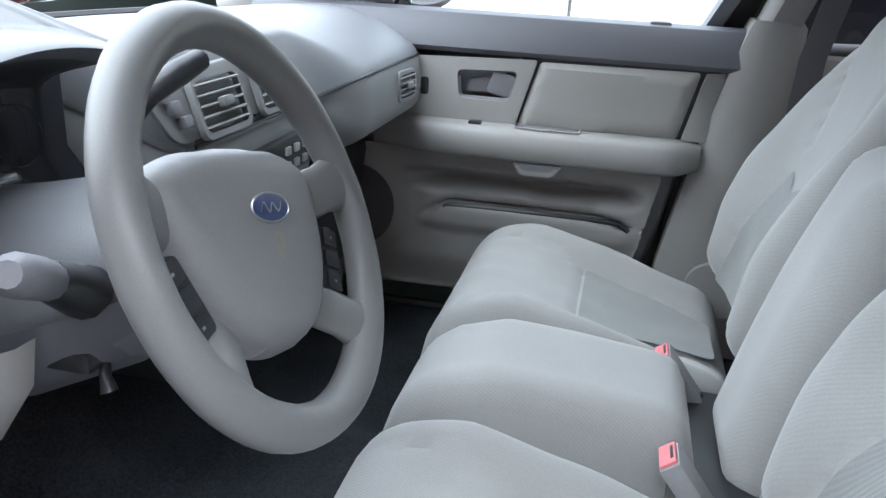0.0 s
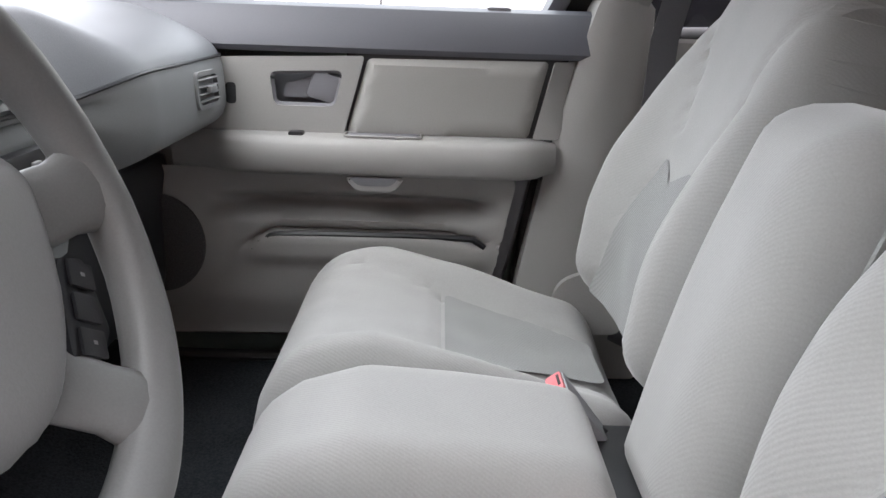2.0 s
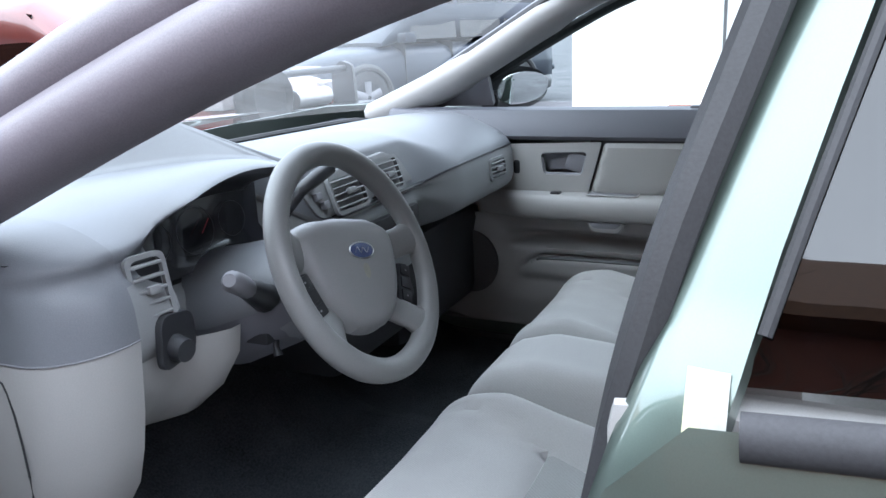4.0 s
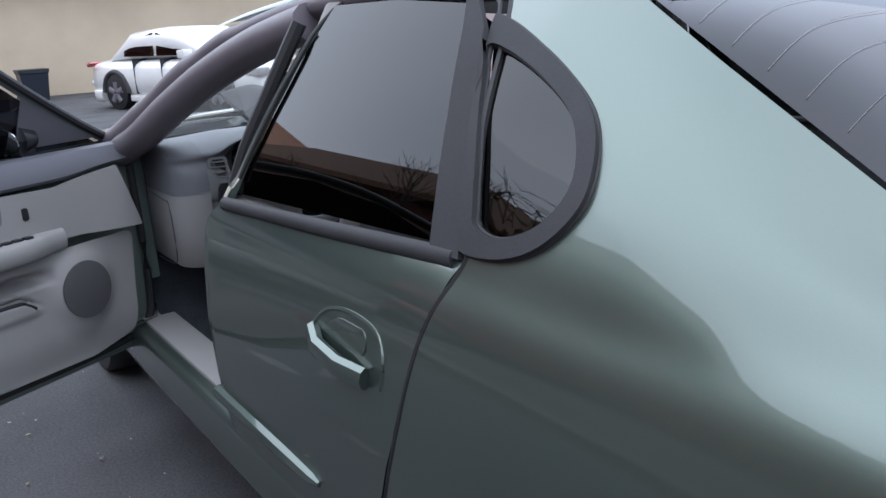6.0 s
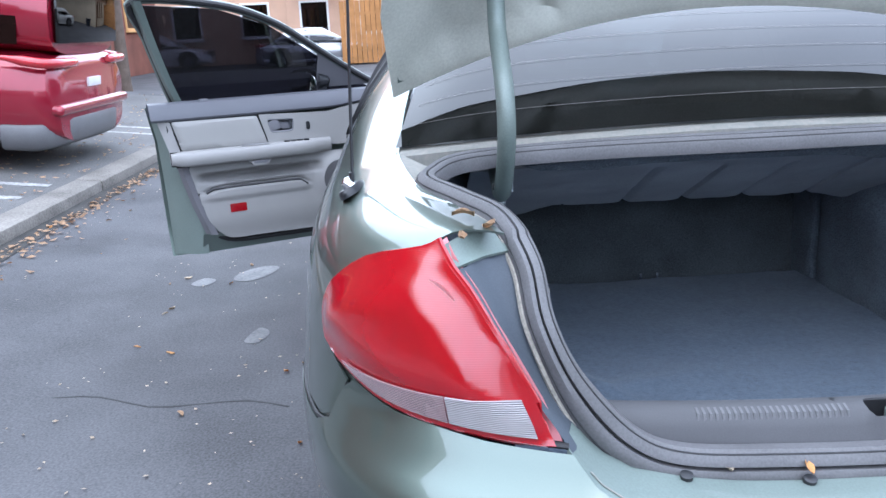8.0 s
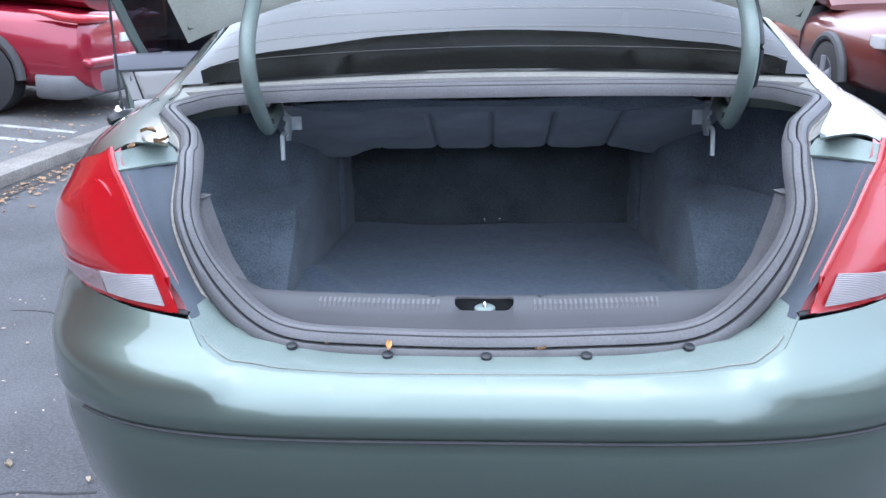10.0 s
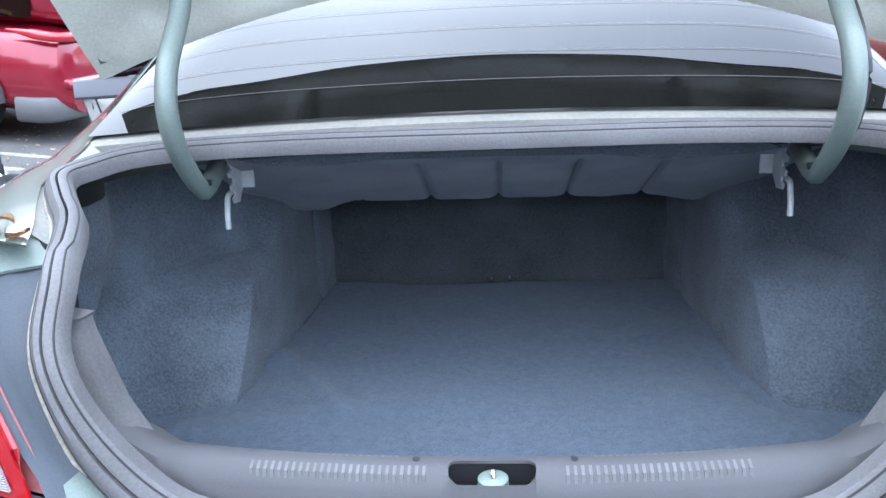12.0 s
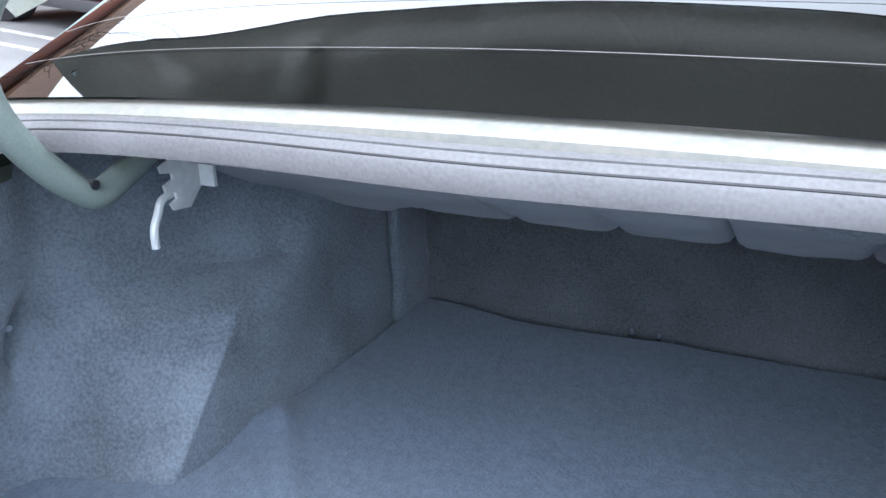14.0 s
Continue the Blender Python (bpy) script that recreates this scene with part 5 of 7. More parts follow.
def front_seat(cx, inner):
    """inner: +1 when the car's middle lies towards +x."""
    s = thing("front_seat", (cx, 2.6, 0.3), "grey velour bucket seat with raised side bolsters", "car seat", "front seats")
    yk = [2.34, 2.45, 2.6, 2.7, 2.78, 2.90]
    zk = [0.475, 0.50, 0.53, 0.555, 0.56, 0.535]

    def ctop(u, v):
        z = float(np.interp(v, yk, zk))
        a = abs(u)
        z += 0.045 * math.exp(-((a - 0.195) / 0.055) ** 2) * step(2.88, 2.70, v) * (0.55 + 0.45 * step(2.4, 2.6, v))
        z -= 0.010 * math.exp(-(u / 0.12) ** 2) * step(2.62, 2.55, v)
        return z + 0.003 * noise.noise((u * 14, v * 14, cx * 3))
    ol = rounded([(-0.235, 2.33), (0.235, 2.33), (0.25, 2.6), (0.245, 2.865), (-0.245, 2.865), (-0.25, 2.6)], 0.075, 8)
    seams = [[(-0.125, 2.612), (0.125, 2.612)], [(0.125, 2.612), (0.11, 2.5), (0.075, 2.36)], [(-0.125, 2.612), (-0.11, 2.5), (-0.075, 2.36)], [(0.125, 2.612), (0.15, 2.70), (0.165, 2.80)], [(-0.125, 2.612), (-0.15, 2.70), (-0.165, 2.80)]]
    c = part("seat_cushion", pad(ol, lambda u, v, n: Vector((cx + u, v, n)), ctop, 0.085, 0.0125, base=0.37, e=2.6, seams=seams), CLOTH, s)
    ins = rounded([(-0.117, 2.606), (0.117, 2.606), (0.103, 2.5), (0.07, 2.37), (-0.07, 2.37), (-0.103, 2.5)], 0.015)
    part("cushion_insert", sheet(ins, lambda u, v: Vector((cx + u, v, ctop(u, v) + 0.0025)), 0.0125), CLOTH_D, c, "darker ribbed cloth insert")
    part("cushion_skirt", box((cx - 0.232, 2.36, 0.33), (cx + 0.232, 2.86, 0.40), 0.03, 3), CLOTH, s)
    # back
    f0, lean = Vector((cx, 2.315, 0.50)), radians(16)
    ax, nr = Vector((0, -math.sin(lean), math.cos(lean))), Vector((0, math.cos(lean), math.sin(lean)))
    bo = rounded([(-0.235, 0.0), (0.235, 0.0), (0.255, 0.2), (0.25, 0.36), (0.205, 0.50), (0.13, 0.605), (-0.13, 0.605), (-0.205, 0.50), (-0.25, 0.36), (-0.255, 0.2)], 0.07, 8)

    def btop(u, v):
        n = 0.035 + 0.02 * math.exp(-((v - 0.18) / 0.12) ** 2)
        n += 0.055 * math.exp(-((abs(u) - 0.195) / 0.06) ** 2) * step(0.58, 0.25, v)
        return n + 0.003 * noise.noise((u * 14, v * 14, cx * 5))
    bs = [[(0.065, 0.268), (0.10, 0.15), (0.12, 0.02)], [(-0.065, 0.268), (-0.10, 0.15), (-0.12, 0.02)], [(0.064, 0.332), (0.085, 0.42), (0.12, 0.52)], [(-0.064, 0.332), (-0.085, 0.42), (-0.12, 0.52)]]
    bs = [[(u * 1.25, v) for u, v in p] for p in bs]
    put = lambda u, v, n: f0 + Vector((u, 0, 0)) + ax * v + nr * n
    b = part("backrest", pad(bo, put, btop, 0.10, 0.0125, base=-0.075, e=2.6, seams=bs), CLOTH, s)
    part("back_insert", sheet(rounded([(-0.062, 0.288), (0.0, 0.258), (0.062, 0.288), (0.115, 0.15), (0.135, 0.03), (-0.135, 0.03), (-0.115, 0.15)], 0.012), lambda u, v: put(u, v, btop(u, v) + 0.002), 0.0125), CLOTH_D, b, "darker cloth insert")
    part("back_shell", pad(bo, lambda u, v, n: put(u, v, -0.075 - n), lambda u, v: 0.05, 0.08, 0.04), CLOTH, s)
    # headrest
    ho = rounded([(-0.135, 0.585), (0.135, 0.585), (0.13, 0.70), (0.10, 0.775), (-0.10, 0.775), (-0.13, 0.70)], 0.05, 6)
    h = part("headrest", join(pad(ho, lambda u, v, n: put(u, v, 0.045 + n), lambda u, v: 0.055, 0.06, 0.015, base=-0.03, e=2.2), pad(ho, lambda u, v, n: put(u, v, 0.015 - n), lambda u, v: 0.045, 0.05, 0.02, base=0.0)), CLOTH, s)
    for k in (-1, 1):
        part("headrest_post", tube([put(0.06 * k, 0.56, 0.0), put(0.06 * k, 0.64, 0.02)], 0.006, 8), CHROME, h)
    part("seat_base", box((cx - 0.2, 2.4, 0.29), (cx + 0.2, 2.8, 0.36), 0.02), BLACK, s)
    part("recliner_cover", prism(rounded([(2.27, 0.42), (2.42, 0.42), (2.40, 0.52), (2.30, 0.56)], 0.03), lambda u, v, w: Vector((cx - inner * (0.245 + w), u, v)), 0.02, 0.006), TRIM, s, "grey plastic recliner cover")
    # belt buckle on the inner side
    bk = thing("seat_belt_buckle", (cx + inner * 0.245, 2.44, 0.40), "grey seat belt buckle with faded red button", "seat belt", "seat belt buckles")
    BM = Matrix.Translation((cx + inner * 0.245, 2.462, 0.545)) @ Euler((radians(-38), 0, 0)).to_matrix().to_4x4()
    part("buckle_body", turn(box((-0.025, -0.014, -0.075), (0.025, 0.014, 0.02), 0.006), BM), GREYPL, bk)
    part("button", turn(box((-0.021, -0.011, 0.016), (0.021, 0.011, 0.024), 0.003), BM), REDPL, bk, "faded red release button")
    part("slot", turn(box((-0.013, -0.0085, 0.022), (0.013, -0.0045, 0.0246), 0.001), BM), BLACK, bk)
    part("stalk", tube([BM @ Vector((0, 0, -0.07)), BM @ Vector((0, -0.02, -0.14)), Vector((cx + inner * 0.235, 2.37, 0.32))], 0.017, 8), BLACK, bk)
    return s


front_seat(-0.38, 1)
front_seat(0.38, -1)
cs = thing("centre_seat", (0, 2.6, 0.3), "grey velour folding centre seat between the front seats", "car seat")
co = rounded([(-0.125, 2.425), (0.125, 2.425), (0.13, 2.7), (0.12, 2.85), (-0.12, 2.85), (-0.13, 2.7)], 0.05, 7)
part("seat_cushion", pad(co, lambda u, v, n: Vector((u + 0.005, v, n)), lambda u, v: float(np.interp(v, [2.42, 2.5, 2.6, 2.7, 2.77, 2.86], [0.575, 0.59, 0.60, 0.605, 0.585, 0.52])), 0.06, 0.0125, base=0.40, e=2.6), CLOTH, cs)
part("cushion_side", box((-0.122, 2.44, 0.33), (0.13, 2.825, 0.45), 0.03, 3), CLOTH, cs)
fold = part("front_fold", tube(curve_loop([(-0.118, 2.82, 0.47), (-0.124, 2.80, 0.455), (-0.126, 2.76, 0.445), (-0.124, 2.71, 0.44)], 4, False), [0.02] * 13, 8), CLOTH, cs, "crumpled cloth fold")
cf, cl = Vector((0.01, 2.345, 0.44)), radians(17)
cax, cnr = Vector((0, -math.sin(cl), math.cos(cl))), Vector((0, math.cos(cl), math.sin(cl)))
cbo = rounded([(-0.12, 0.0), (0.12, 0.0), (0.125, 0.3), (0.11, 0.50), (-0.11, 0.50), (-0.125, 0.3)], 0.06, 8)
cput = lambda u, v, n: cf + Vector((u, 0, 0)) + cax * v + cnr * n
part("backrest", pad(cbo, cput, lambda u, v: 0.075 + 0.02 * math.sin(v * 5), 0.09, 0.0125, base=-0.05, e=2.4), CLOTH, cs)
part("back_shell", pad(cbo, lambda u, v, n: cput(u, v, -0.05 - n), lambda u, v: 0.05, 0.06, 0.03), CLOTH_D, cs, "ribbed cloth back")
part("side_panel", prism(rounded([(0.02, -0.03), (0.46, -0.05), (0.44, 0.03), (0.05, 0.035)], 0.02), lambda u, v, w: cput(-0.119 - w, u, v), 0.005, 0.002), CLOTH_D, cs, "ribbed dark cloth side")
part("seat_base", box((-0.1, 2.45, 0.29), (0.1, 2.8, 0.34), 0.02), BLACK, cs)
part("hinge_cover", box((-0.16, 2.39, 0.46), (-0.135, 2.44, 0.50), 0.008), GREYPL, cs)
# Black block put in for the shade between centre cushion and backrest.
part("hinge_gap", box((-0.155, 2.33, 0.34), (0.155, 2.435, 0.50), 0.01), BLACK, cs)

# passenger seat belt on the centre pillar
sbt = thing("seat_belt", (0.70, 2.25, 0.5), "dark grey seat belt hanging at the centre pillar", "seat belt")
part("webbing", rings([[Vector((x, y - 0.024, z)), Vector((x, y + 0.024, z)), Vector((x + 0.004, y + 0.024, z)), Vector((x + 0.004, y - 0.024, z))] for x, y, z in ((0.60, 2.19, 1.25), (0.655, 2.215, 1.1), (0.675, 2.24, 0.95), (0.68, 2.25, 0.6), (0.69, 2.26, 0.36))]), mat("seat_belt_webbing", (0.10, 0.10, 0.11), 0.7, var=0.1, fine=600, bump=0.4, depth=0.0008), sbt)
part("belt_guide", turn(box((-0.012, -0.04, -0.03), (0.012, 0.04, 0.03), 0.01), Matrix.Translation((0.605, 2.19, 1.26))), TRIM, sbt)

# ---------------------------------------------------------------- dashboard
dash = thing("dashboard", (0, 3.2, 0.55), "grey moulded dashboard with hooded instruments and oval vents", "dashboard")
#      windscreen ......................... brow ........ face .........................................
PRO_P = [(3.58, 0.955), (3.42, 0.975), (3.25, 0.985), (3.15, 0.98), (3.07, 0.95), (3.025, 0.925), (3.006, 0.900), (2.998, 0.86), (3.003, 0.80), (3.06, 0.765), (3.14, 0.735), (3.25, 0.68), (3.4, 0.62)]
PRO_D = [(3.58, 0.955), (3.42, 0.98), (3.25, 1.0), (3.14, 1.014), (3.085, 1.014), (3.055, 1.006), (3.085, 0.994), (3.153, 0.962), (3.17, 0.885), (3.15, 0.845), (3.13, 0.828), (3.12, 0.81), (3.12, 0.79)]
PRO_C = [(3.58, 0.955), (3.42, 0.978), (3.25, 0.995), (3.16, 0.994), (3.10, 0.984), (3.078, 0.962), (3.050, 0.876), (3.058, 0.868), (3.053, 0.86), (3.047, 0.85), (3.045, 0.84), (3.04, 0.80), (3.06, 0.70)]


def dash_profile(x):
    kd = step(-0.66, -0.51, x) * step(-0.18, -0.25, x)
    kc = step(-0.26, -0.18, x) * step(0.33, 0.16, x)
    hood = kd
    low = step(-0.58, -0.51, x) * step(-0.18, -0.25, x)
    end = step(0.65, 0.77, abs(x))
    arch_ = 0.05 * ((x + 0.375) / 0.2) ** 2 if kd > 0 else 0
    out = []
    for i, (p, d, c) in enumerate(zip(PRO_P, PRO_D, PRO_C)):
        kd = hood if i < 7 else low
        kp = max(0.0, 1 - kd - kc)
        y = p[0] * kp + d[0] * kd + c[0] * kc
        z = p[1] * kp + d[1] * kd + c[1] * kc
        if 3 <= i <= 7:
            z -= arch_ * kd * (1.0 if i in (4, 5, 6) else 0.6)
        y += 0.042 * step(-0.50, -0.58, x) * (1 if i > 4 else 0)
        y += 0.09 * end ** 2 * (1 if i > 2 else 0) - (0.10 * (abs(x) / 0.75) ** 2 if i == 0 else 0.05 * (abs(x) / 0.75) ** 2 if i == 1 else 0)
        z -= 0.012 * end ** 2 * (1 if i < 6 else 0)
        out.append(Vector((x, y, z)))
    return out


def dash_wrap(u):
    """The driver's end of the dash, curling round to face the door: u from 0 to 1."""
    th = min(1.0, u / 0.6) * math.pi / 2
    back = 0.10 * (1 - math.cos(th)) + max(0.0, u - 0.6) * 0.7
    return [Vector((-0.652 - 0.10 * math.sin(th), min(p.y + back, 3.55), p.z - 0.02 * u)) for p in dash_profile(-0.652)]


xs_d = np.linspace(-0.652, 0.755, 104)
prows = [curve_loop(dash_profile(x), 4, False) for x in xs_d]
wrap = [curve_loop(dash_wrap(u), 4, False) for u in np.linspace(1, 0, 16)]
part("dash_pad", rings([r[:25] for r in prows], closed=False), DASHM, dash, "dark grey padded upper dash", angle=60)
hollow = [i for i, x in enumerate(xs_d) if -0.575 < x < -0.195]
part("dash_face", rings([r[24:] for r in prows[:hollow[0] + 1]], closed=False), FACEM, dash, "grey lower dash face", angle=60)
part("dash_face", rings([r[24:] for r in prows[hollow[-1]:]], closed=False), FACEM, dash, "grey lower dash face", angle=60)
part("column_ledge", rings([prows[i][37:] for i in hollow], closed=False), FACEM, dash, "grey ledge below the instruments", angle=60)
part("cluster_recess", rings([prows[i][24:38] for i in hollow], closed=False), BLACK, dash, "black instrument recess", angle=60)
part("pad_end", rings([r[:31] for r in wrap], closed=False), DASHM, dash, "dark grey padded dash end", angle=60)
part("face_end", rings([[r[30], r[31]] + [Vector((r[32].x + 0.25 * dy, r[32].y + dy, z)) for dy, z in ((0.0, 0.77), (0.008, 0.72), (0.025, 0.66), (0.05, 0.60), (0.09, 0.55))] for r in wrap], closed=False), TRIM, dash, "light grey dash end panel", angle=60)
part("end_seam", tube([p[30] + Vector((-0.001, -0.001, 0)) for p in wrap], 0.0013, 6), TRIM_D, dash)
part("cover_seam", tube(curve_loop([(-0.754, 3.38, 0.80), (-0.754, 3.22, 0.79), (-0.752, 3.18, 0.775), (-0.752, 3.17, 0.62), (-0.754, 3.2, 0.57), (-0.754, 3.38, 0.56)], 4, False), 0.0016, 6), BLACK, dash, "seam of the fuse cover")
part("crease", tube([p[24] + Vector((0, -0.001, 0.0)) for p, x in zip(prows, xs_d) if -0.17 < x < 0.74], 0.0028, 6), BLACK, dash, "dark joint line")
# lower driver side
def knee(x0, x1, n, set_back):
    return rings([[Vector((x, y + set_back + 0.045 * step(-0.50, -0.58, x) + 0.03 * step(-0.66, -0.76, x), z)) for y, z in ((3.012, 0.795), (3.02, 0.75), (3.06, 0.69), (3.12, 0.64), (3.22, 0.60), (3.4, 0.59))] for x in np.linspace(x0, x1, n)], closed=False)


part("knee_panel", knee(-0.66, -0.485, 9, 0.0), TRIM, dash, "grey knee panel")
# The set-back part is coloured dark to carry the shade below the column.
part("column_panel", knee(-0.487, -0.16, 12, 0.10), BELT, dash, "panel under the column, coloured dark for the shade there")
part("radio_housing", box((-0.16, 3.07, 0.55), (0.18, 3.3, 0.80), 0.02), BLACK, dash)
# Black block stands in for the shade under the passenger side of the dash.
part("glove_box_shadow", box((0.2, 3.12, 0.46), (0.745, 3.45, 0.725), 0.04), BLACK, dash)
for side in (1,):
    cap = part("end_cap", prism(rounded([(3.06, 0.83), (3.18, 0.875), (3.32, 0.90), (3.46, 0.86), (3.46, 0.52), (3.22, 0.55), (3.12, 0.66), (3.05, 0.76)], 0.03), lambda u, v, w: Vector((side * (0.735 + w), u, v)), 0.02, 0.006), TRIM, dash, "light grey end cap")
    part("end_pad", prism(rounded([(3.07, 0.84), (3.18, 0.885), (3.32, 0.908), (3.46, 0.865), (3.55, 0.93), (3.25, 0.975), (3.13, 0.96)], 0.02), lambda u, v, w: Vector((side * (0.725 + w), u, v)), 0.022, 0.008), TRIM_D, dash)
    part("fuse_cover", prism(rounded([(3.25, 0.83), (3.42, 0.82), (3.36, 0.585), (3.24, 0.61)], 0.02), lambda u, v, w: Vector((side * (0.754 + w), u, v)), 0.004, 0.002), TRIM, dash)
part("cluster_lens", rings([[Vector((x, y, z)) for y, z in ((3.13, 0.853), (3.155, 0.885), (3.155, 0.965))] for x in np.linspace(-0.565, -0.24, 14)], closed=False), mat("dark_gauge_lens", (0.012, 0.013, 0.018), 0.15, var=0.3, scale=20, bump=0, coat=0.8), dash, "dark instrument lens")
for cx_, r_ in ((-0.50, 0.033), (-0.41, 0.042), (-0.32, 0.033)):
    part("gauge", tube([(cx_ + r_ * math.cos(a), 3.146 + 0.12 * r_ * math.sin(a), 0.912 + r_ * math.sin(a) * 0.9) for a in [2 * math.pi * i / 28 for i in range(28)]], 0.0006, 5, closed=True), BLACK, dash)
part("gauge_needle", tube([(-0.40, 3.142, 0.905), (-0.38, 3.144, 0.925)], 0.001, 5), mat("red_needle", (0.35, 0.02, 0.03), 0.4), dash)


def vent(cx_, cy, cz, w, h, slats, tilt=18, yaw=0, name="air_vent"):
    m = Matrix.Translation((cx_, cy, cz)) @ Euler((radians(-tilt), 0, radians(yaw))).to_matrix().to_4x4()
    fr = rounded([(-w / 2 - 0.007, -h / 2 - 0.007), (w / 2 + 0.007, -h / 2 - 0.007), (w / 2 + 0.007, h / 2 + 0.007), (-w / 2 - 0.007, h / 2 + 0.007)], 0.014)
    hole = rounded([(-w / 2, -h / 2), (w / 2, -h / 2), (w / 2, h / 2), (-w / 2, h / 2)], 0.012)
    v = part(name, turn(sheet(fr, lambda a, b: Vector((a, -0.004, b)), 0.02, holes=[hole], thick=0.008), m), FACEM, dash, "grey air vent")
    part("vent_back", turn(box((-w / 2 - 0.004, 0.012, -h / 2 - 0.004), (w / 2 + 0.004, 0.016, h / 2 + 0.004), 0), m), BLACK, v)
    for i in range(slats):
        z = -h / 2 + h * (i + 0.5) / slats
        part("slat", turn(box((-w / 2, -0.007, z - h / slats * 0.14), (w / 2, 0.006, z + h / slats * 0.14), 0.0015, 1), m), FACEM, v)
    part("knob", turn(box((-min(0.013, w / 5), -0.014, -0.006), (min(0.013, w / 5), -0.004, 0.006), 0.003), m), FACEM, v, "pale grey thumb knob")


BEZEL = rounded([(-0.238, 0.952), (-0.160, 0.958), (0.085, 0.966), (0.140, 0.945), (0.172, 0.892), (-0.185, 0.884), (-0.205, 0.892)], 0.012)
part("vent_bezel", prism(BEZEL, lambda u, v, w: Vector((u, 3.0485 + 0.325 * (v - 0.876) - w, v)), 0.006, 0.003), FACEM, dash, "grey plate round the centre vents")
vent(-0.100, 3.048, 0.919, 0.104, 0.062, 5)
vent(0.052, 3.048, 0.922, 0.104, 0.062, 5)
vent(0.545, 2.994, 0.855, 0.084, 0.044, 4, 4, -4)
vent(-0.612, 3.050, 0.885, 0.048, 0.086, 5, 10, -10)
for i in range(3):
    part("dash_button", turn(box((-0.009, -0.008, -0.007), (0.009, 0.004, 0.007), 0.002), Matrix.Translation((-0.208 + 0.014 * i, 3.062 - 0.006 * i, 0.943 - 0.0175 * i)) @ Euler((radians(-18), 0, 0)).to_matrix().to_4x4()), TRIM_D, dash)
rd = part("radio", turn(box((-0.075, -0.012, -0.026), (0.165, 0.01, 0.028), 0.008), Matrix.Translation((0.0, 3.045, 0.815))), BLACK, dash, "black radio and climate panel")
for i in range(6):
    part("radio_button", turn(box((-0.008, -0.016, -0.006), (0.008, -0.008, 0.006), 0.002), Matrix.Translation((0.06 + 0.03 * (i % 3), 3.045, 0.803 + 0.022 * (i // 3)))), GREYPL, rd)
hl = part("headlamp_bezel", prism(rounded([(-0.045, -0.036), (0.042, -0.03), (0.046, 0.032), (-0.03, 0.042)], 0.022), lambda u, v, w: Vector((-0.596 + u * 0.9, 3.040 - w + 0.1 * u + 0.05 * v, 0.810 + v)), 0.012, 0.004), BLACK, dash, "black headlamp switch panel")
part("knob", tube([(-0.604, 3.03, 0.802), (-0.606, 3.006, 0.80)], [0.019, 0.016], 16), BLACK, hl)
part("defrost_vent", turn(prism(rounded([(-0.055, -0.012), (0.055, -0.012), (0.055, 0.012), (-0.055, 0.012)], 0.011), lambda u, v, w: Vector((u, v, w)), 0.003, 0.001), Matrix.Translation((-0.70, 3.175, 0.957)) @ Euler((0, radians(-12), radians(38))).to_matrix().to_4x4()), BLACK, dash)
# Black tube draws the shade where the dash runs under the windscreen.
part("shadow_gap", tube([p[0] + Vector((0, 0.0, 0.006)) for p in prows], 0.008, 6), RUBBER, dash)

# column, stalks
col = thing("steering_column", (-0.375, 3.0, 0.8), "grey steering column shroud with stalks", "steering column")
part("shroud", tube([(-0.375, 3.20, 0.77), (-0.375, 3.08, 0.79), (-0.375, 2.98, 0.825), (-0.375, 2.94, 0.84)], [0.108, 0.110, 0.096, 0.072], 20, flat=0.85), DASHM, col)
part("lower_shroud", rings([[Vector((-0.375 + 1.03 * r * math.cos(q), y - 0.004, z - 0.004 + 0.90 * r * math.sin(q))) for q in [math.pi * (1.02 + 0.96 * i / 14) for i in range(15)]] for y, z, r in ((3.20, 0.77, 0.110), (3.08, 0.79, 0.112), (2.98, 0.825, 0.098), (2.94, 0.84, 0.073), (2.935, 0.842, 0.03))], closed=False), LEDGEM, col, "dark lower half of the shroud", angle=60)
st = part("turn_stalk", tube([(-0.43, 2.985, 0.83), (-0.475, 2.972, 0.835), (-0.505, 2.965, 0.856), (-0.525, 2.96, 0.868)], [0.018, 0.021, 0.018, 0.015], 12), BLACK, col, "black multi-function stalk")
part("stalk_tip", tube([(-0.522, 2.961, 0.866), (-0.555, 2.945, 0.884), (-0.585, 2.932, 0.899), (-0.595, 2.928, 0.904)], [0.0145, 0.0155, 0.015, 0.009], 12), TRIM_D, st, "pale grey stalk tip")
part("tilt_lever", tube([(-0.43, 2.99, 0.765), (-0.455, 2.975, 0.75), (-0.458, 2.97, 0.738)], [0.005, 0.005, 0.008], 10), BLACK, col, "small dark tilt lever")
part("lever_slot", box((-0.468, 2.98, 0.755), (-0.43, 3.03, 0.775), 0.006), BLACK, col)
part("shift_lever", tube([(-0.33, 3.05, 0.89), (-0.32, 3.03, 0.93), (-0.305, 3.01, 0.962), (-0.27, 3.0, 0.978), (-0.235, 2.995, 0.988), (-0.228, 2.994, 0.990)], [0.008, 0.009, 0.011, 0.013, 0.011, 0.003], 14), BLACK, col, "dark column shift lever")
part("ignition", tube([(-0.29, 2.98, 0.80), (-0.262, 2.955, 0.80)], [0.02, 0.017], 14), BLACK, col)
part("key", box((-0.262, 2.945, 0.785), (-0.255, 2.965, 0.815), 0.002), CHROME, col)

# ---------------------------------------------------------------- steering wheel
sw = thing("steering_wheel", (-0.388, 2.856, 0.880), "grey four-spoke steering wheel with large airbag hub", "steering wheel")
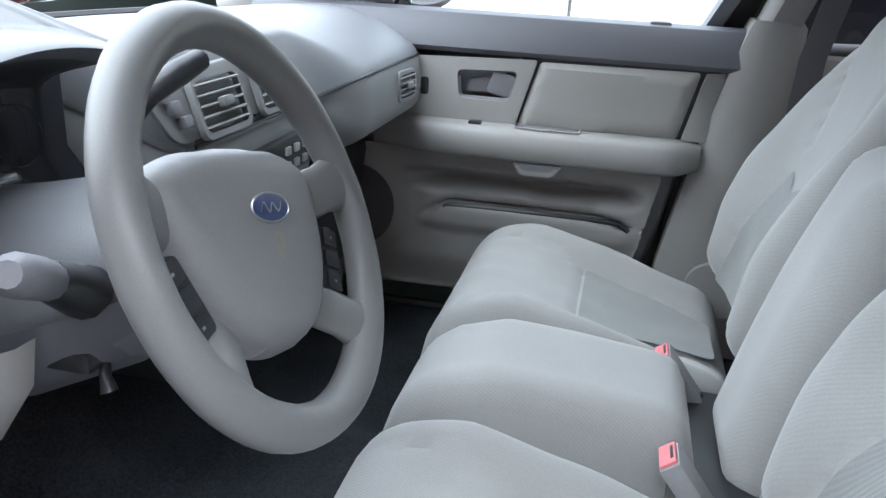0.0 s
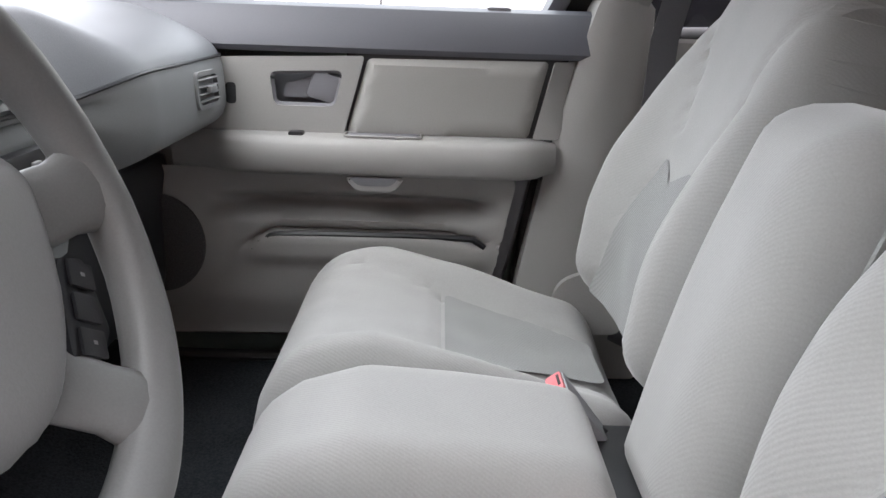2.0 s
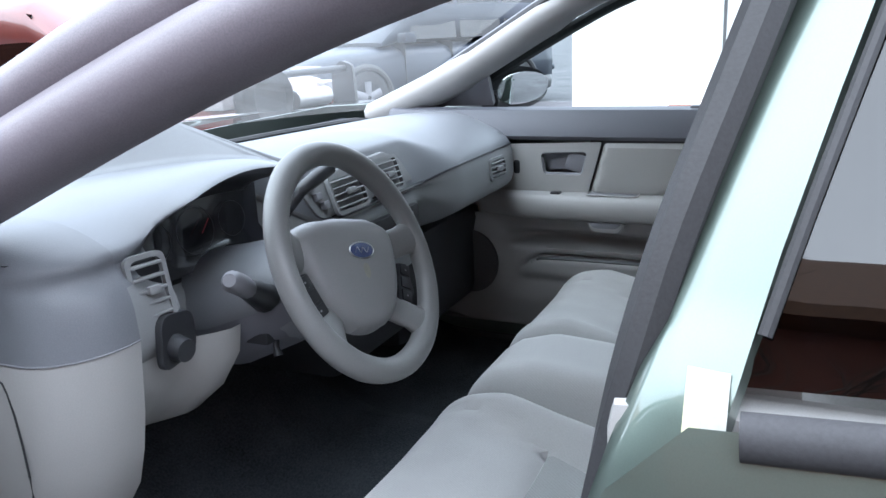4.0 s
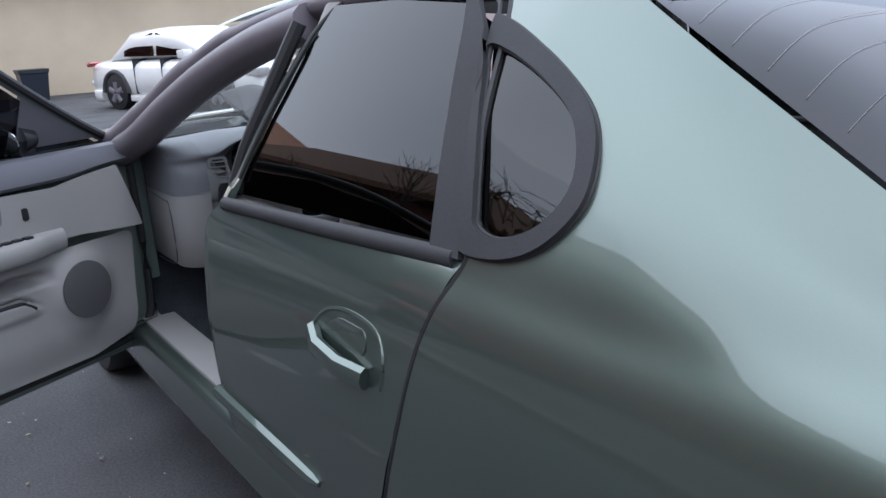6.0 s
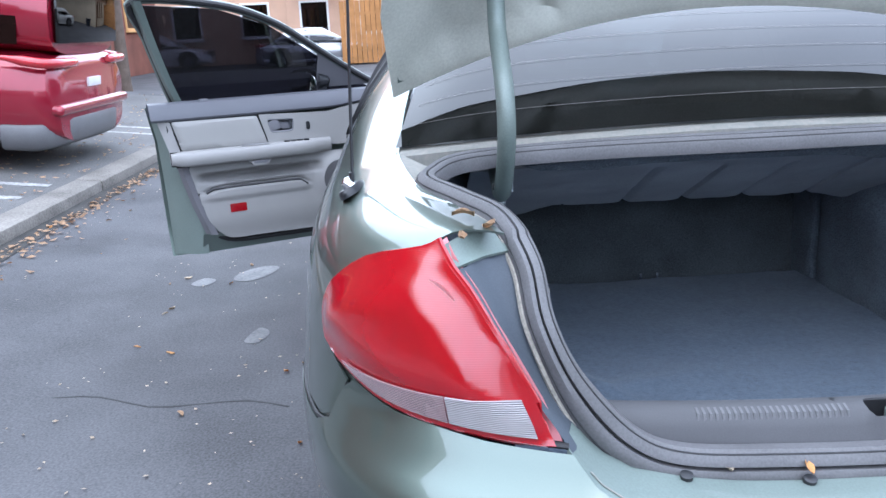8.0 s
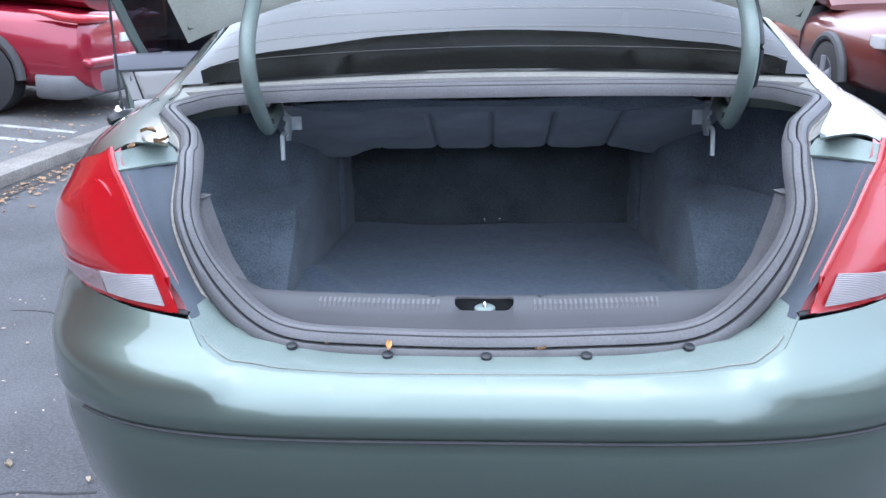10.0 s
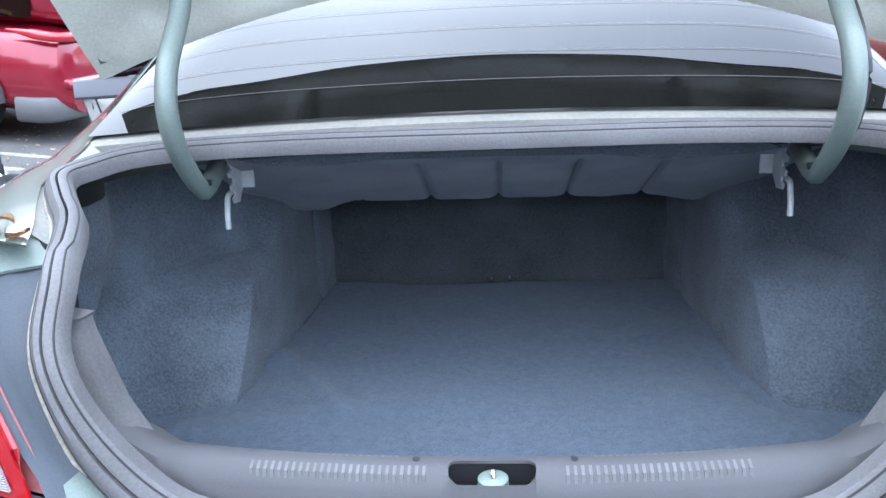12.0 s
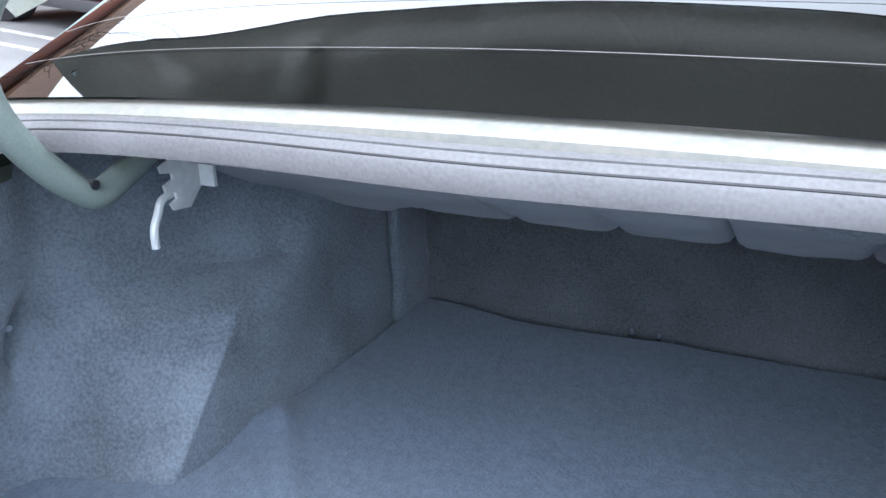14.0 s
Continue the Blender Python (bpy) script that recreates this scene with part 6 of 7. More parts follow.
SWM = Matrix.Translation((-0.388, 2.856, 0.880)) @ Euler((radians(90 - 24), 0, 0)).to_matrix().to_4x4() @ Matrix.Rotation(radians(-13), 4, 'Z')
RR = 0.170


def rim_r(a):
    return 0.0172 + 0.0022 * max(0, math.cos(a - radians(60)) ** 8) + 0.0022 * max(0, math.cos(a - radians(120)) ** 8) + 0.0005 * noise.noise((a * 5, 0, 0))


part("rim", turn(tube([(RR * math.cos(a), RR * math.sin(a), 0) for a in [2 * math.pi * i / 72 for i in range(72)]], [rim_r(2 * math.pi * i / 72) for i in range(72)], 16, closed=True), SWM), WHEELM, sw)
hub_ol = rounded([(-0.122, 0.052), (-0.06, 0.072), (0.06, 0.072), (0.122, 0.052), (0.114, 0.0), (0.096, -0.05), (0.058, -0.098), (0.0, -0.112), (-0.058, -0.098), (-0.096, -0.05), (-0.114, 0.0)], 0.028, 5)
HUBM = mat("hub_leatherette", (0.205, 0.204, 0.208), 0.45, var=0.05, scale=4, fine=600, bump=0.2, depth=0.0005)
hubtop = lambda u, v: 0.008 - 0.9 * u * u - 0.5 * v * v
hub = part("airbag_cover", turn(pad(hub_ol, lambda u, v, n: Vector((u, v, n)), hubtop, 0.028, 0.0055, base=-0.03, e=2.2), SWM), HUBM, sw, "grey airbag cover with a small stain")
part("hub_back", turn(tube([(0, 0, -0.06), (0, 0, -0.03), (0, 0.0, -0.02)], [0.05, 0.06, 0.055], 20), SWM), BLACK, sw)
for a, w in ((11, 0.027), (169, 0.027), (-45, 0.026), (-135, 0.026)):
    a = radians(a)
    d, n = Vector((math.cos(a), math.sin(a), 0)), Vector((-math.sin(a), math.cos(a), 0))
    secs = []
    for r, ww, th_, zc in ((0.075, w * 1.15, 0.012, -0.036), (0.105, w * 0.95, 0.012, -0.026), (0.138, w * 0.9, 0.012, -0.010), (0.165, w * 1.15, 0.014, 0.0), (0.178, w * 1.5, 0.013, 0.0)):
        secs.append([d * r + n * (ww * math.copysign(abs(math.cos(q)) ** 0.7, math.cos(q))) + Vector((0, 0, zc + th_ * math.sin(q))) for q in [2 * math.pi * i / 16 for i in range(16)]])
    part("spoke", turn(rings(secs), SWM), WHEELM, sw)
for k in (-1, 1):
    pn = part("switch_panel", turn(prism(rounded([(k * 0.112, -0.008), (k * 0.140, -0.012), (k * 0.138, -0.062), (k * 0.106, -0.082), (k * 0.088, -0.068)], 0.006), lambda u, v, w: Vector((u, v, -0.026 + w)), 0.014, 0.003), SWM), BLACK, sw, "black cruise control switches")
    for i in range(3):
        KM = SWM @ Matrix.Translation((k * (0.126 - 0.008 * i), -0.023 - 0.021 * i, -0.012)) @ Matrix.Rotation(radians(-k * 20), 4, 'Z')
        part("switch", turn(box((-0.012, -0.009, 0), (0.012, 0.009, 0.003), 0.0015), KM), BLACK, pn)
        if i != 1:
            part("switch_mark", turn(box((-0.0018, -0.0012, 0.0026), (0.0018, 0.0012, 0.0034), 0), KM), GREYPL, pn)
part("hub_stain", turn(sheet(curve_loop([(-0.009, -0.014), (-0.002, -0.008), (0.006, -0.012), (0.005, -0.026), (-0.003, -0.032), (-0.008, -0.026)], 4), lambda u, v: Vector((u, v, hubtop(u, v) + 0.0006)), 0.01), SWM), mat("yellowed_stain", (0.24, 0.235, 0.20), 0.5, var=0.1, scale=60, bump=0), hub, "yellowed glue stain below the badge")
part("emblem_ring", turn(tube([(0.029 * math.cos(a), 0.012 + 0.0125 * math.sin(a), hubtop(0, 0.02) + 0.0005) for a in [2 * math.pi * i / 36 for i in range(36)]], 0.0011, 6, closed=True), SWM), STEEL, sw, "chrome badge ring")
part("emblem", turn(prism([(0.028 * math.cos(a), 0.012 + 0.0118 * math.sin(a)) for a in [2 * math.pi * i / 36 for i in range(36)]], lambda u, v, w: Vector((u, v, hubtop(0, 0.02) - 0.001 + w)), 0.002, 0.0006), SWM), mat("blue_enamel", (0.035, 0.055, 0.15), 0.4, var=0.1), sw, "blue oval badge")
part("emblem_swash", turn(tube(curve_loop([(-0.018, 0.009, 0), (-0.010, 0.017, 0), (-0.004, 0.008, 0), (0.003, 0.016, 0), (0.010, 0.008, 0), (0.018, 0.016, 0)], 4, False), 0.0007, 5), SWM @ Matrix.Translation((0, 0, hubtop(0, 0.02) + 0.0010))), STEEL, sw)


# ---------------------------------------------------------------- front doors
def front_door(side):
    label = "open driver door with grey inner trim and dark tinted window" if side < 0 else "closed passenger door with grey moulded inner trim"
    d = thing("front_door", (0.88 * side, 3.50, 0.3), label, "car door", "front doors")
    P = lambda x, y, z: Vector((side * x, y, z))

    def wide(bm):
        """The open door's trim reaches further towards its rear and lower edges."""
        for v in bm.verts:
            if side < 0:
                v.co.y -= 0.075 * step(2.80, 2.42, v.co.y)
                v.co.z -= 0.05 * step(0.50, 0.38, v.co.z)
        return bm
    e = 0.13 if side < 0 else 0.0
    out = [(2.435 - e, 0.24), (3.455, 0.24), (3.46, 0.6), (3.46, 0.985), (2.40 - e, 0.965), (2.43 - e, 0.8)]
    part("door_skin", sheet(out, lambda s, z: shell(s, z, side), 0.06, thick=0.004, flip=side > 0), PAINT, d)
    part("door_shell", sheet(rounded([(2.43, 0.25), (3.42, 0.25), (3.44, 0.9), (3.3, 0.97), (2.40, 0.97)], 0.05), lambda y, z: P(0.775 + 0.09 * step(0.05, 0.0, min(y - 2.40, z - 0.25)), y, z), 0.05, thick=0.004), PAINT_IN, d, "green painted inner shell")
    part("rear_edge", rings([[P(x, y, z) for x, y in ((0.775, a + 0.03), (0.785, a), (0.80, a - 0.012 - 0.15 * e), (0.86, a - 0.005 - 0.75 * e), (half(z) - 0.004, a + 0.01 - e))] for z, a in ((0.25, 2.435), (0.5, 2.44), (0.8, 2.43), (0.93, 2.405), (0.97, 2.395))], closed=False), PAINT_IN, d, "green painted door edge")
    part("lower_edge", rings([[P(x, y, z) for x, z in ((0.72, 0.36), (0.775, 0.30), (0.80, 0.25), (0.87, 0.235))] for y in np.linspace(2.44, 3.42, 8)], closed=False), PAINT_IN, d)
    part("door_gasket", tube([P(0.755, y, z) for y, z in curve_loop([(2.415, 0.96), (2.44, 0.7), (2.47, 0.42), (2.56, 0.315), (2.8, 0.30), (3.2, 0.30), (3.38, 0.33), (3.43, 0.45), (3.43, 0.9)], 5, False)], 0.013, 8), RUBBER, d, "black rubber gasket")
    # lower trim with map pocket
    low = rounded([(2.475, 0.70), (2.525, 0.45), (2.60, 0.375), (3.15, 0.365), (3.32, 0.40), (3.35, 0.70)], 0.03)

    def f_low(y, z):
        x = 0.695
        x += 0.07 * math.exp(-((z - 0.632) / 0.019) ** 4) * step(2.49, 2.58, y) * step(3.06, 2.96, y)
        top = 0.577 - 0.02 * step(2.62, 2.5, y) - 0.035 * step(2.92, 3.0, y)
        inn = step(2.50, 2.56, y) * step(3.0, 2.95, y)
        x -= 0.010 * inn * step(top + 0.006, top - 0.002, z) * step(0.515, 0.535, z)
        x += 0.018 * inn * math.exp(-((z - top - 0.008) / 0.006) ** 2)
        x -= 0.028 * math.exp(-(((y - 3.13) / 0.105) ** 2 + ((z - 0.56) / 0.115) ** 2) ** 3)
        x += 0.02 * step(0.46, 0.37, z)
        return P(x, y, z)
    part("lower_trim", wide(sheet(low, f_low, 0.009, thick=0.003)), TRIM, d, angle=70)
    # Solid black tube draws the shade inside the pocket's mouth.
    part("pocket_slit", wide(tube([P(0.690, y, z + 0.001) for y, z in curve_loop([(2.966, 0.546), (2.94, 0.565), (2.91, 0.576), (2.75, 0.579), (2.575, 0.578), (2.548, 0.572), (2.531, 0.561)], 5, False)], 0.006, 6)), BLACK, d, "dark slit of the map pocket")
    # The grille's grey is darkened to include the shade of the footwell.
    part("speaker_grille", prism([(3.13 + 0.085 * math.cos(a), 0.56 + 0.093 * math.sin(a)) for a in [2 * math.pi * i / 36 for i in range(36)]], lambda u, v, w: P(0.666 - w * 1.0, u, v), 0.006, 0.003), mat("shaded_speaker_mesh", (0.09, 0.09, 0.094), 0.7, var=0.25, scale=300, fine=900, bump=0.8, depth=0.002), d, "round grey speaker grille")
    part("trim_edge", wide(rings([[P(x, y, z) for x, y in ((0.70, a + 0.004), (0.715, a - 0.02), (0.76, a - 0.035))] for z, a in ((0.40, 2.555), (0.5, 2.515), (0.6, 2.492), (0.70, 2.472), (0.76, 2.458))], closed=False)), TRIM_D, d)
    # mid panels
    mid = rounded([(2.797, 0.757), (2.757, 0.905), (3.10, 0.893), (3.30, 0.93), (3.36, 0.72), (3.02, 0.735)], 0.008)
    bez = rounded([(2.795, 0.879), (2.925, 0.874), (2.918, 0.815), (2.81, 0.815)], 0.014)
    m1 = part("front_panel", sheet(mid, lambda y, z: P(0.695 - 0.05 * step(3.08, 3.34, y) ** 2, y, z), 0.025, holes=[bez], thick=0.004), TRIM, d)
    part("insert", wide(pad(rounded([(2.432, 0.905), (2.752, 0.901), (2.791, 0.763), (2.462, 0.768)], 0.01), lambda u, v, n: P(0.70 - n, u, v), lambda u, v: 0.012, 0.022, 0.015)), TRIM_L, d, "light grey cloth-grain insert")
    part("rear_panel", wide(sheet(rounded([(2.374, 0.905), (2.424, 0.905), (2.454, 0.768), (2.408, 0.768)], 0.004), lambda y, z: P(0.696 + 0.03 * step(2.41, 2.374, y), y, z), 0.03, thick=0.004)), TRIM, d)
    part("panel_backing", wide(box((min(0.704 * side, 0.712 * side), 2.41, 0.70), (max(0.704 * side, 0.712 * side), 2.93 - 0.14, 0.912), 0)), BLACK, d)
    hb = part("handle_cup", prism(bez, lambda u, v, w: P(0.735 - w, u, v), 0.004, 0), DASHM, m1, "dark grey release handle cup")
    part("cup_wall", tube([P(0.70, p[0], p[1]) for p in bez], 0.006, 6, closed=True), TRIM_D, m1)
    part("release_lever", rings([[P(x, y, z) for y, z in ((2.845, 0.866), (2.90, 0.852), (2.905, 0.828), (2.845, 0.828))] for x in (0.712, 0.722)]), TRIM_D, m1, "grey release lever")
    part("lever_grip", turn(box((-0.012, -0.028, -0.026), (0.012, 0.028, 0.026), 0.008), Matrix.Translation(P(0.708, 2.828, 0.848)) @ Euler((radians(18), 0, 0)).to_matrix().to_4x4()), TRIM_D, m1)
    part("lock_switch", prism(rounded([(2.984, 0.815), (3.003, 0.815), (3.003, 0.853), (2.984, 0.853)], 0.008), lambda u, v, w: P(0.696 - w, u, v), 0.006, 0.002), BLACK, m1, "black lock switch")
    # belt pad
    part("belt_pad", wide(rings([[P(x, y, z) for x, z in ((0.70, 0.908), (0.692, 0.918), (0.70, 0.95), (0.725, 0.985), (0.75, 0.992), (0.79, 0.985), (0.80, 0.93))] if y < 3.1 else [P(x + 0.0 * y, y, z + 0.02 * step(3.1, 3.35, y) * (z < 0.95)) for x, z in ((0.70, 0.908), (0.692, 0.918), (0.70, 0.95), (0.725, 0.985), (0.75, 0.992), (0.79, 0.985), (0.80, 0.93))] for y in np.linspace(2.345, 3.40, 24)], closed=False)), LEDGEM, d, "dark grey padded window ledge")
    part("lock_plunger", box((min(0.735 * side, 0.775 * side), 2.50, 0.955), (max(0.735 * side, 0.775 * side), 2.545, 0.995), 0.008), TRIM_D, d)
    # armrest
    arm = rings([[P(x + 0.045 * step(2.95, 3.08, y) + 0.045 * step(2.50, 2.405, y) ** 1.6, y, z + (0.735 - z) * 0.2 * step(2.46, 2.41, y)) for x, z in ((0.70, 0.769), (0.655, 0.768), (0.641, 0.764), (0.634, 0.755), (0.630, 0.735), (0.634, 0.710), (0.642, 0.702), (0.70, 0.699))] for y in (2.412, 2.425, 2.45, 2.48, 2.515, 2.55, 2.6, 2.65, 2.75, 2.85, 2.94, 3.0, 3.05, 3.10)])
    a = part("armrest", wide(arm), TRIM, d, angle=50)
    part("armrest_tray", prism(rounded([(2.66, 0.655), (2.785, 0.655), (2.785, 0.69), (2.66, 0.69)], 0.006), lambda u, v, w: P(v, u, 0.7695 + w), 0.0015, 0.0005), TRIM_D, a)
    part("tray_rim", tube([P(v, u, 0.7705) for u, v in rounded([(2.655, 0.652), (2.79, 0.652), (2.79, 0.693), (2.655, 0.693)], 0.008)], 0.002, 6, closed=True), TRIM, a)
    part("pull_cup", prism(rounded([(2.68, 0.70), (2.79, 0.70), (2.768, 0.672), (2.70, 0.672)], 0.012), lambda u, v, w: P(0.69 - w, u, v), 0.046, 0.006), TRIM, a)
    part("cup_inner", prism(rounded([(2.692, 0.6985), (2.780, 0.6985), (2.764, 0.684), (2.706, 0.684)], 0.008), lambda u, v, w: P(0.6445 - w, u, v), 0.002, 0.0008), TRIM_D, a)
    n = 1 if side > 0 else 4
    for i in range(n):
        part("window_switch", turn(box((-0.012, -0.013, 0), (0.012, 0.013, 0.008), 0.003), Matrix.Translation(P(0.668, 2.875 + 0.032 * i, 0.766))), BLACK, a, "black window switch")
    # Black tube drawn for the shade under the armrest.
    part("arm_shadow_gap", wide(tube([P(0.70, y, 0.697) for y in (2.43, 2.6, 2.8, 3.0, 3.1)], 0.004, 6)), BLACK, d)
    # window
    up = 0.05 if side < 0 else 0.0
    lift = lambda z: z + up * step(1.0, 1.35, z)

    def fr_at(y, z, off):
        """The window frame; the open door's stands a little taller."""
        return Vector((side * (pane_x(lift(z), 0.03) + off), y, lift(z))) if up else upper(y, z, side, off)
    gl = [(2.415, 0.98), (3.40, 0.98), (3.05, 1.165), (2.85, 1.265), (2.6, 1.34), (2.27, 1.365), (2.30, 1.25), (2.36, 1.1)]
    pane = part("window_pane", sheet(gl, lambda y, z: fr_at(y, max(z, 1.0) if not up else z, -0.01), 0.04, thick=0.003, flip=side < 0), GLASS_D if side < 0 else GLASS_C, d)
    pane.visible_shadow = False
    fr = curve_loop([(3.45, 0.985), (3.06, 1.185), (2.85, 1.285), (2.6, 1.358), (2.255, 1.382), (2.30, 1.24), (2.36, 1.09), (2.40, 0.985)], 5, False)
    part("window_frame", tube([fr_at(y, z, -0.002) for y, z in fr], 0.02, 8), TRIM_D if side > 0 else PAINT_IN, d)
    part("window_seal", tube([fr_at(y, z, -0.018) for y, z in fr], 0.014, 8), RUBBER, d)
    part("frame_edge", rings([[fr_at(y, z, -0.002), fr_at(y - 0.006, z, -0.03), fr_at(y + 0.004, z, -0.062), fr_at(y + 0.034, z, -0.06), fr_at(y + 0.038, z, -0.004)] for y, z in curve_loop([(2.40, 0.985), (2.355, 1.09), (2.295, 1.24), (2.262, 1.34), (2.25, 1.378)], 4, False)]), PAINT_IN if side < 0 else TRIM_D, d, "thick window frame edge")
    if side > 0:
        part("frame_gasket", rings([[upper(y + 0.012, z, side, -0.05), upper(y - 0.04, z, side, -0.05), upper(y - 0.11, z, side, -0.045)] for y, z in curve_loop([(2.43, 0.86), (2.40, 0.985), (2.355, 1.09), (2.295, 1.24), (2.262, 1.34), (2.25, 1.378)], 4, False)], closed=False), RUBBER, d, "black rubber door gasket")
    tri = [(3.42, 0.985), (3.10, 0.985), (3.10, 1.15)]
    part("mirror_sail", sheet(tri, lambda y, z: fr_at(y, max(z, 1.0), -0.018), 0.05, thick=0.02), TRIM_D, d, "dark plastic mirror corner")
    mi = part("door_mirror", turn(pad([(0.105 * math.cos(t) * (1.0 if math.cos(t) > 0 else 0.8), 0.062 * math.copysign(abs(math.sin(t)) ** 0.8, math.sin(t))) for t in [2 * math.pi * i / 32 for i in range(32)]], lambda u, v, n: Vector((side * (0.885 + u), 3.06 + n - 0.60 * u, 1.033 + v)), lambda u, v: 0.09, 0.07, 0.02), Matrix.Identity(4)), BLACK, d, "door mirror in a black shell")
    part("mirror_glass", prism([(0.088 * math.cos(t) * (1.0 if math.cos(t) > 0 else 0.8), 0.047 * math.copysign(abs(math.sin(t)) ** 0.8, math.sin(t))) for t in [2 * math.pi * i / 32 for i in range(32)]], lambda u, v, w: Vector((side * (0.885 + u), 3.048 - w - 0.62 * u - 0.2 * v, 1.033 + v)), 0.003, 0.001), mat("mirror_glass", (0.8, 0.81, 0.82), 0.02, 1.0, var=0.01, bump=0), mi, "mirror glass")
    part("mirror_arm", tube([P(0.82, 3.12, 1.0), P(0.90, 3.11, 1.0)], 0.03, 10), BLACK, d)
    if side < 0:
        part("reflector", prism(rounded([(2.575, 0.455), (2.655, 0.455), (2.655, 0.496), (2.575, 0.496)], 0.006), lambda u, v, w: P(0.70 - w - 0.0, u, v), 0.008, 0.002), RED_LENS, d, "red door reflector")
        part("door_latch", box((-0.84, 2.418, 0.62), (-0.79, 2.432, 0.70), 0.004), BLACK, d)
        d.rotation_euler = (0, 0, radians(-66))
        d.location += Vector((0.075, -0.016, 0.007))
    return d


front_door(-1)
front_door(1)

# interior mirror
rv = thing("rear_view_mirror", (0, 2.95, 1.28), "black rear view mirror on the windscreen", "mirror")
part("shell", turn(box((-0.12, -0.018, -0.032), (0.12, 0.018, 0.032), 0.015, 3), Matrix.Translation((0.0, 2.97, 1.30))), BLACK, rv)
part("mount", tube([(0, 2.98, 1.31), (0, 3.0, 1.35), (0, 2.96, 1.375)], 0.01, 8), BLACK, rv)
part("day_night_tab", box((-0.008, 2.955, 1.255), (0.008, 2.97, 1.27), 0.003), BLACK, rv)

# ---------------------------------------------------------------- surroundings
LEAF_COL = [mat("dry_leaf_tan", (0.50, 0.33, 0.20), 0.8, var=0.2, fine=200, bump=0.2), mat("dry_leaf_pale", (0.55, 0.45, 0.34), 0.8, var=0.2, fine=200, bump=0.2), mat("dry_leaf_orange", (0.55, 0.28, 0.10), 0.8, var=0.2, fine=200, bump=0.2)]


def leaf_mesh(i):
    rnd = random.Random(40 + i)
    bm = bmesh.new()
    n = 7
    rows = []
    for k in range(n):
        t = k / (n - 1)
        w = 0.011 * math.sin(math.pi * min(0.97, t * 0.94 + 0.03)) ** 0.8
        c = 0.006 * math.sin(t * 3 + i)
        rows.append([bm.verts.new(((t - 0.5) * 0.042, s * w, c + 0.005 * abs(s) * (1 + rnd.random()))) for s in (-1, 0, 1)])
    for a, b in zip(rows, rows[1:]):
        for j in (0, 1):
            bm.faces.new((a[j], a[j + 1], b[j + 1], b[j]))
    bmesh.ops.solidify(bm, geom=bm.faces[:], thickness=0.0008)
    me = bpy.data.meshes.new("leaf")
    bm.to_mesh(me)
    bm.free()
    me.materials.append(LEAF_COL[i % 3])
    me.shade_smooth()
    return me


LEAVES = [leaf_mesh(i) for i in range(6)]
rnd = random.Random(7)


def leaf(x, y, z, s=1.0, tilt=0.0):
    ob = new("fallen_leaf", LEAVES[rnd.randrange(6)])
    ob.location = (x, y, z)
    ob.rotation_euler = (tilt + rnd.uniform(-0.2, 0.2), rnd.uniform(-0.2, 0.2), rnd.uniform(0, 6.3))
    ob.scale = (s, s, s)
    tagged(ob, "dry curled tan leaf lying on the asphalt" if z < 0.3 else "dry curled tan leaf lying on the trunk rim", "leaf", "fallen leaves")


for i in range(70):
    lx, ly = rnd.uniform(-3.3, -1.05), rnd.uniform(-0.3, 7)
    leaf(lx, ly, 0.006 + slope(lx, ly), rnd.uniform(0.5, 1.15))
for x, y, z, s in ((-0.61, 0.30, 1.012, 0.8), (-0.575, 0.27, 1.006, 0.7), (-0.163, 0.112, 0.680, 0.5), (0.09, 0.105, 0.680, 0.5), (-0.27, 0.12, 0.682, 0.45), (-0.615, 0.235, 1.0, 0.6)):
    leaf(x, y, z, s)

# litter along the kerb
bm = bmesh.new()
for i in range(1400):
    x = -3.29 + abs(rnd.gauss(0, 0.10)) if rnd.random() < 0.6 else -3.6 - abs(rnd.gauss(0, 0.9))
    y = rnd.uniform(2.2, 13)
    a, s = rnd.uniform(0, 6.3), rnd.uniform(0.012, 0.032)
    z0 = (0.008 if x > -3.37 else 0.092) + slope(x, y)
    c = [(x + s * math.cos(a + q) * (1 if j % 2 else 0.5), y + s * math.sin(a + q) * (1 if j % 2 else 0.5), z0 + rnd.uniform(0, 0.018)) for j, q in enumerate((0, 1.57, 3.14, 4.71))]
    bm.faces.new([bm.verts.new(p) for p in c])
bmesh.ops.solidify(bm, geom=bm.faces[:], thickness=0.001)
me = bpy.data.meshes.new("leaf_litter")
bm.to_mesh(me)
bm.free()
me.materials.append(LEAF_COL[0])
tagged(new("leaf_litter", me), "dry brown leaves blown against the kerb", "leaf litter", kind="stuff")

# small pale bits scattered over the lane
bm = bmesh.new()
for i in range(700):
    x, y = rnd.uniform(-3.3, -0.95), rnd.uniform(-1.5, 8)
    a, s = rnd.uniform(0, 6.3), rnd.uniform(0.003, 0.012)
    bm.faces.new([bm.verts.new((x + s * math.cos(a + q) * (1 if j % 2 else 0.6), y + s * math.sin(a + q) * (1 if j % 2 else 0.6), 0.006 + slope(x, y) + rnd.uniform(0, 0.004))) for j, q in enumerate((0, 1.57, 3.14, 4.71))])
bmesh.ops.solidify(bm, geom=bm.faces[:], thickness=0.001)
me = bpy.data.meshes.new("lane_litter")
bm.to_mesh(me)
bm.free()
me.materials.append(LEAF_COL[1])
tagged(new("lane_litter", me), "small pale scraps scattered over the asphalt", "litter", kind="stuff")

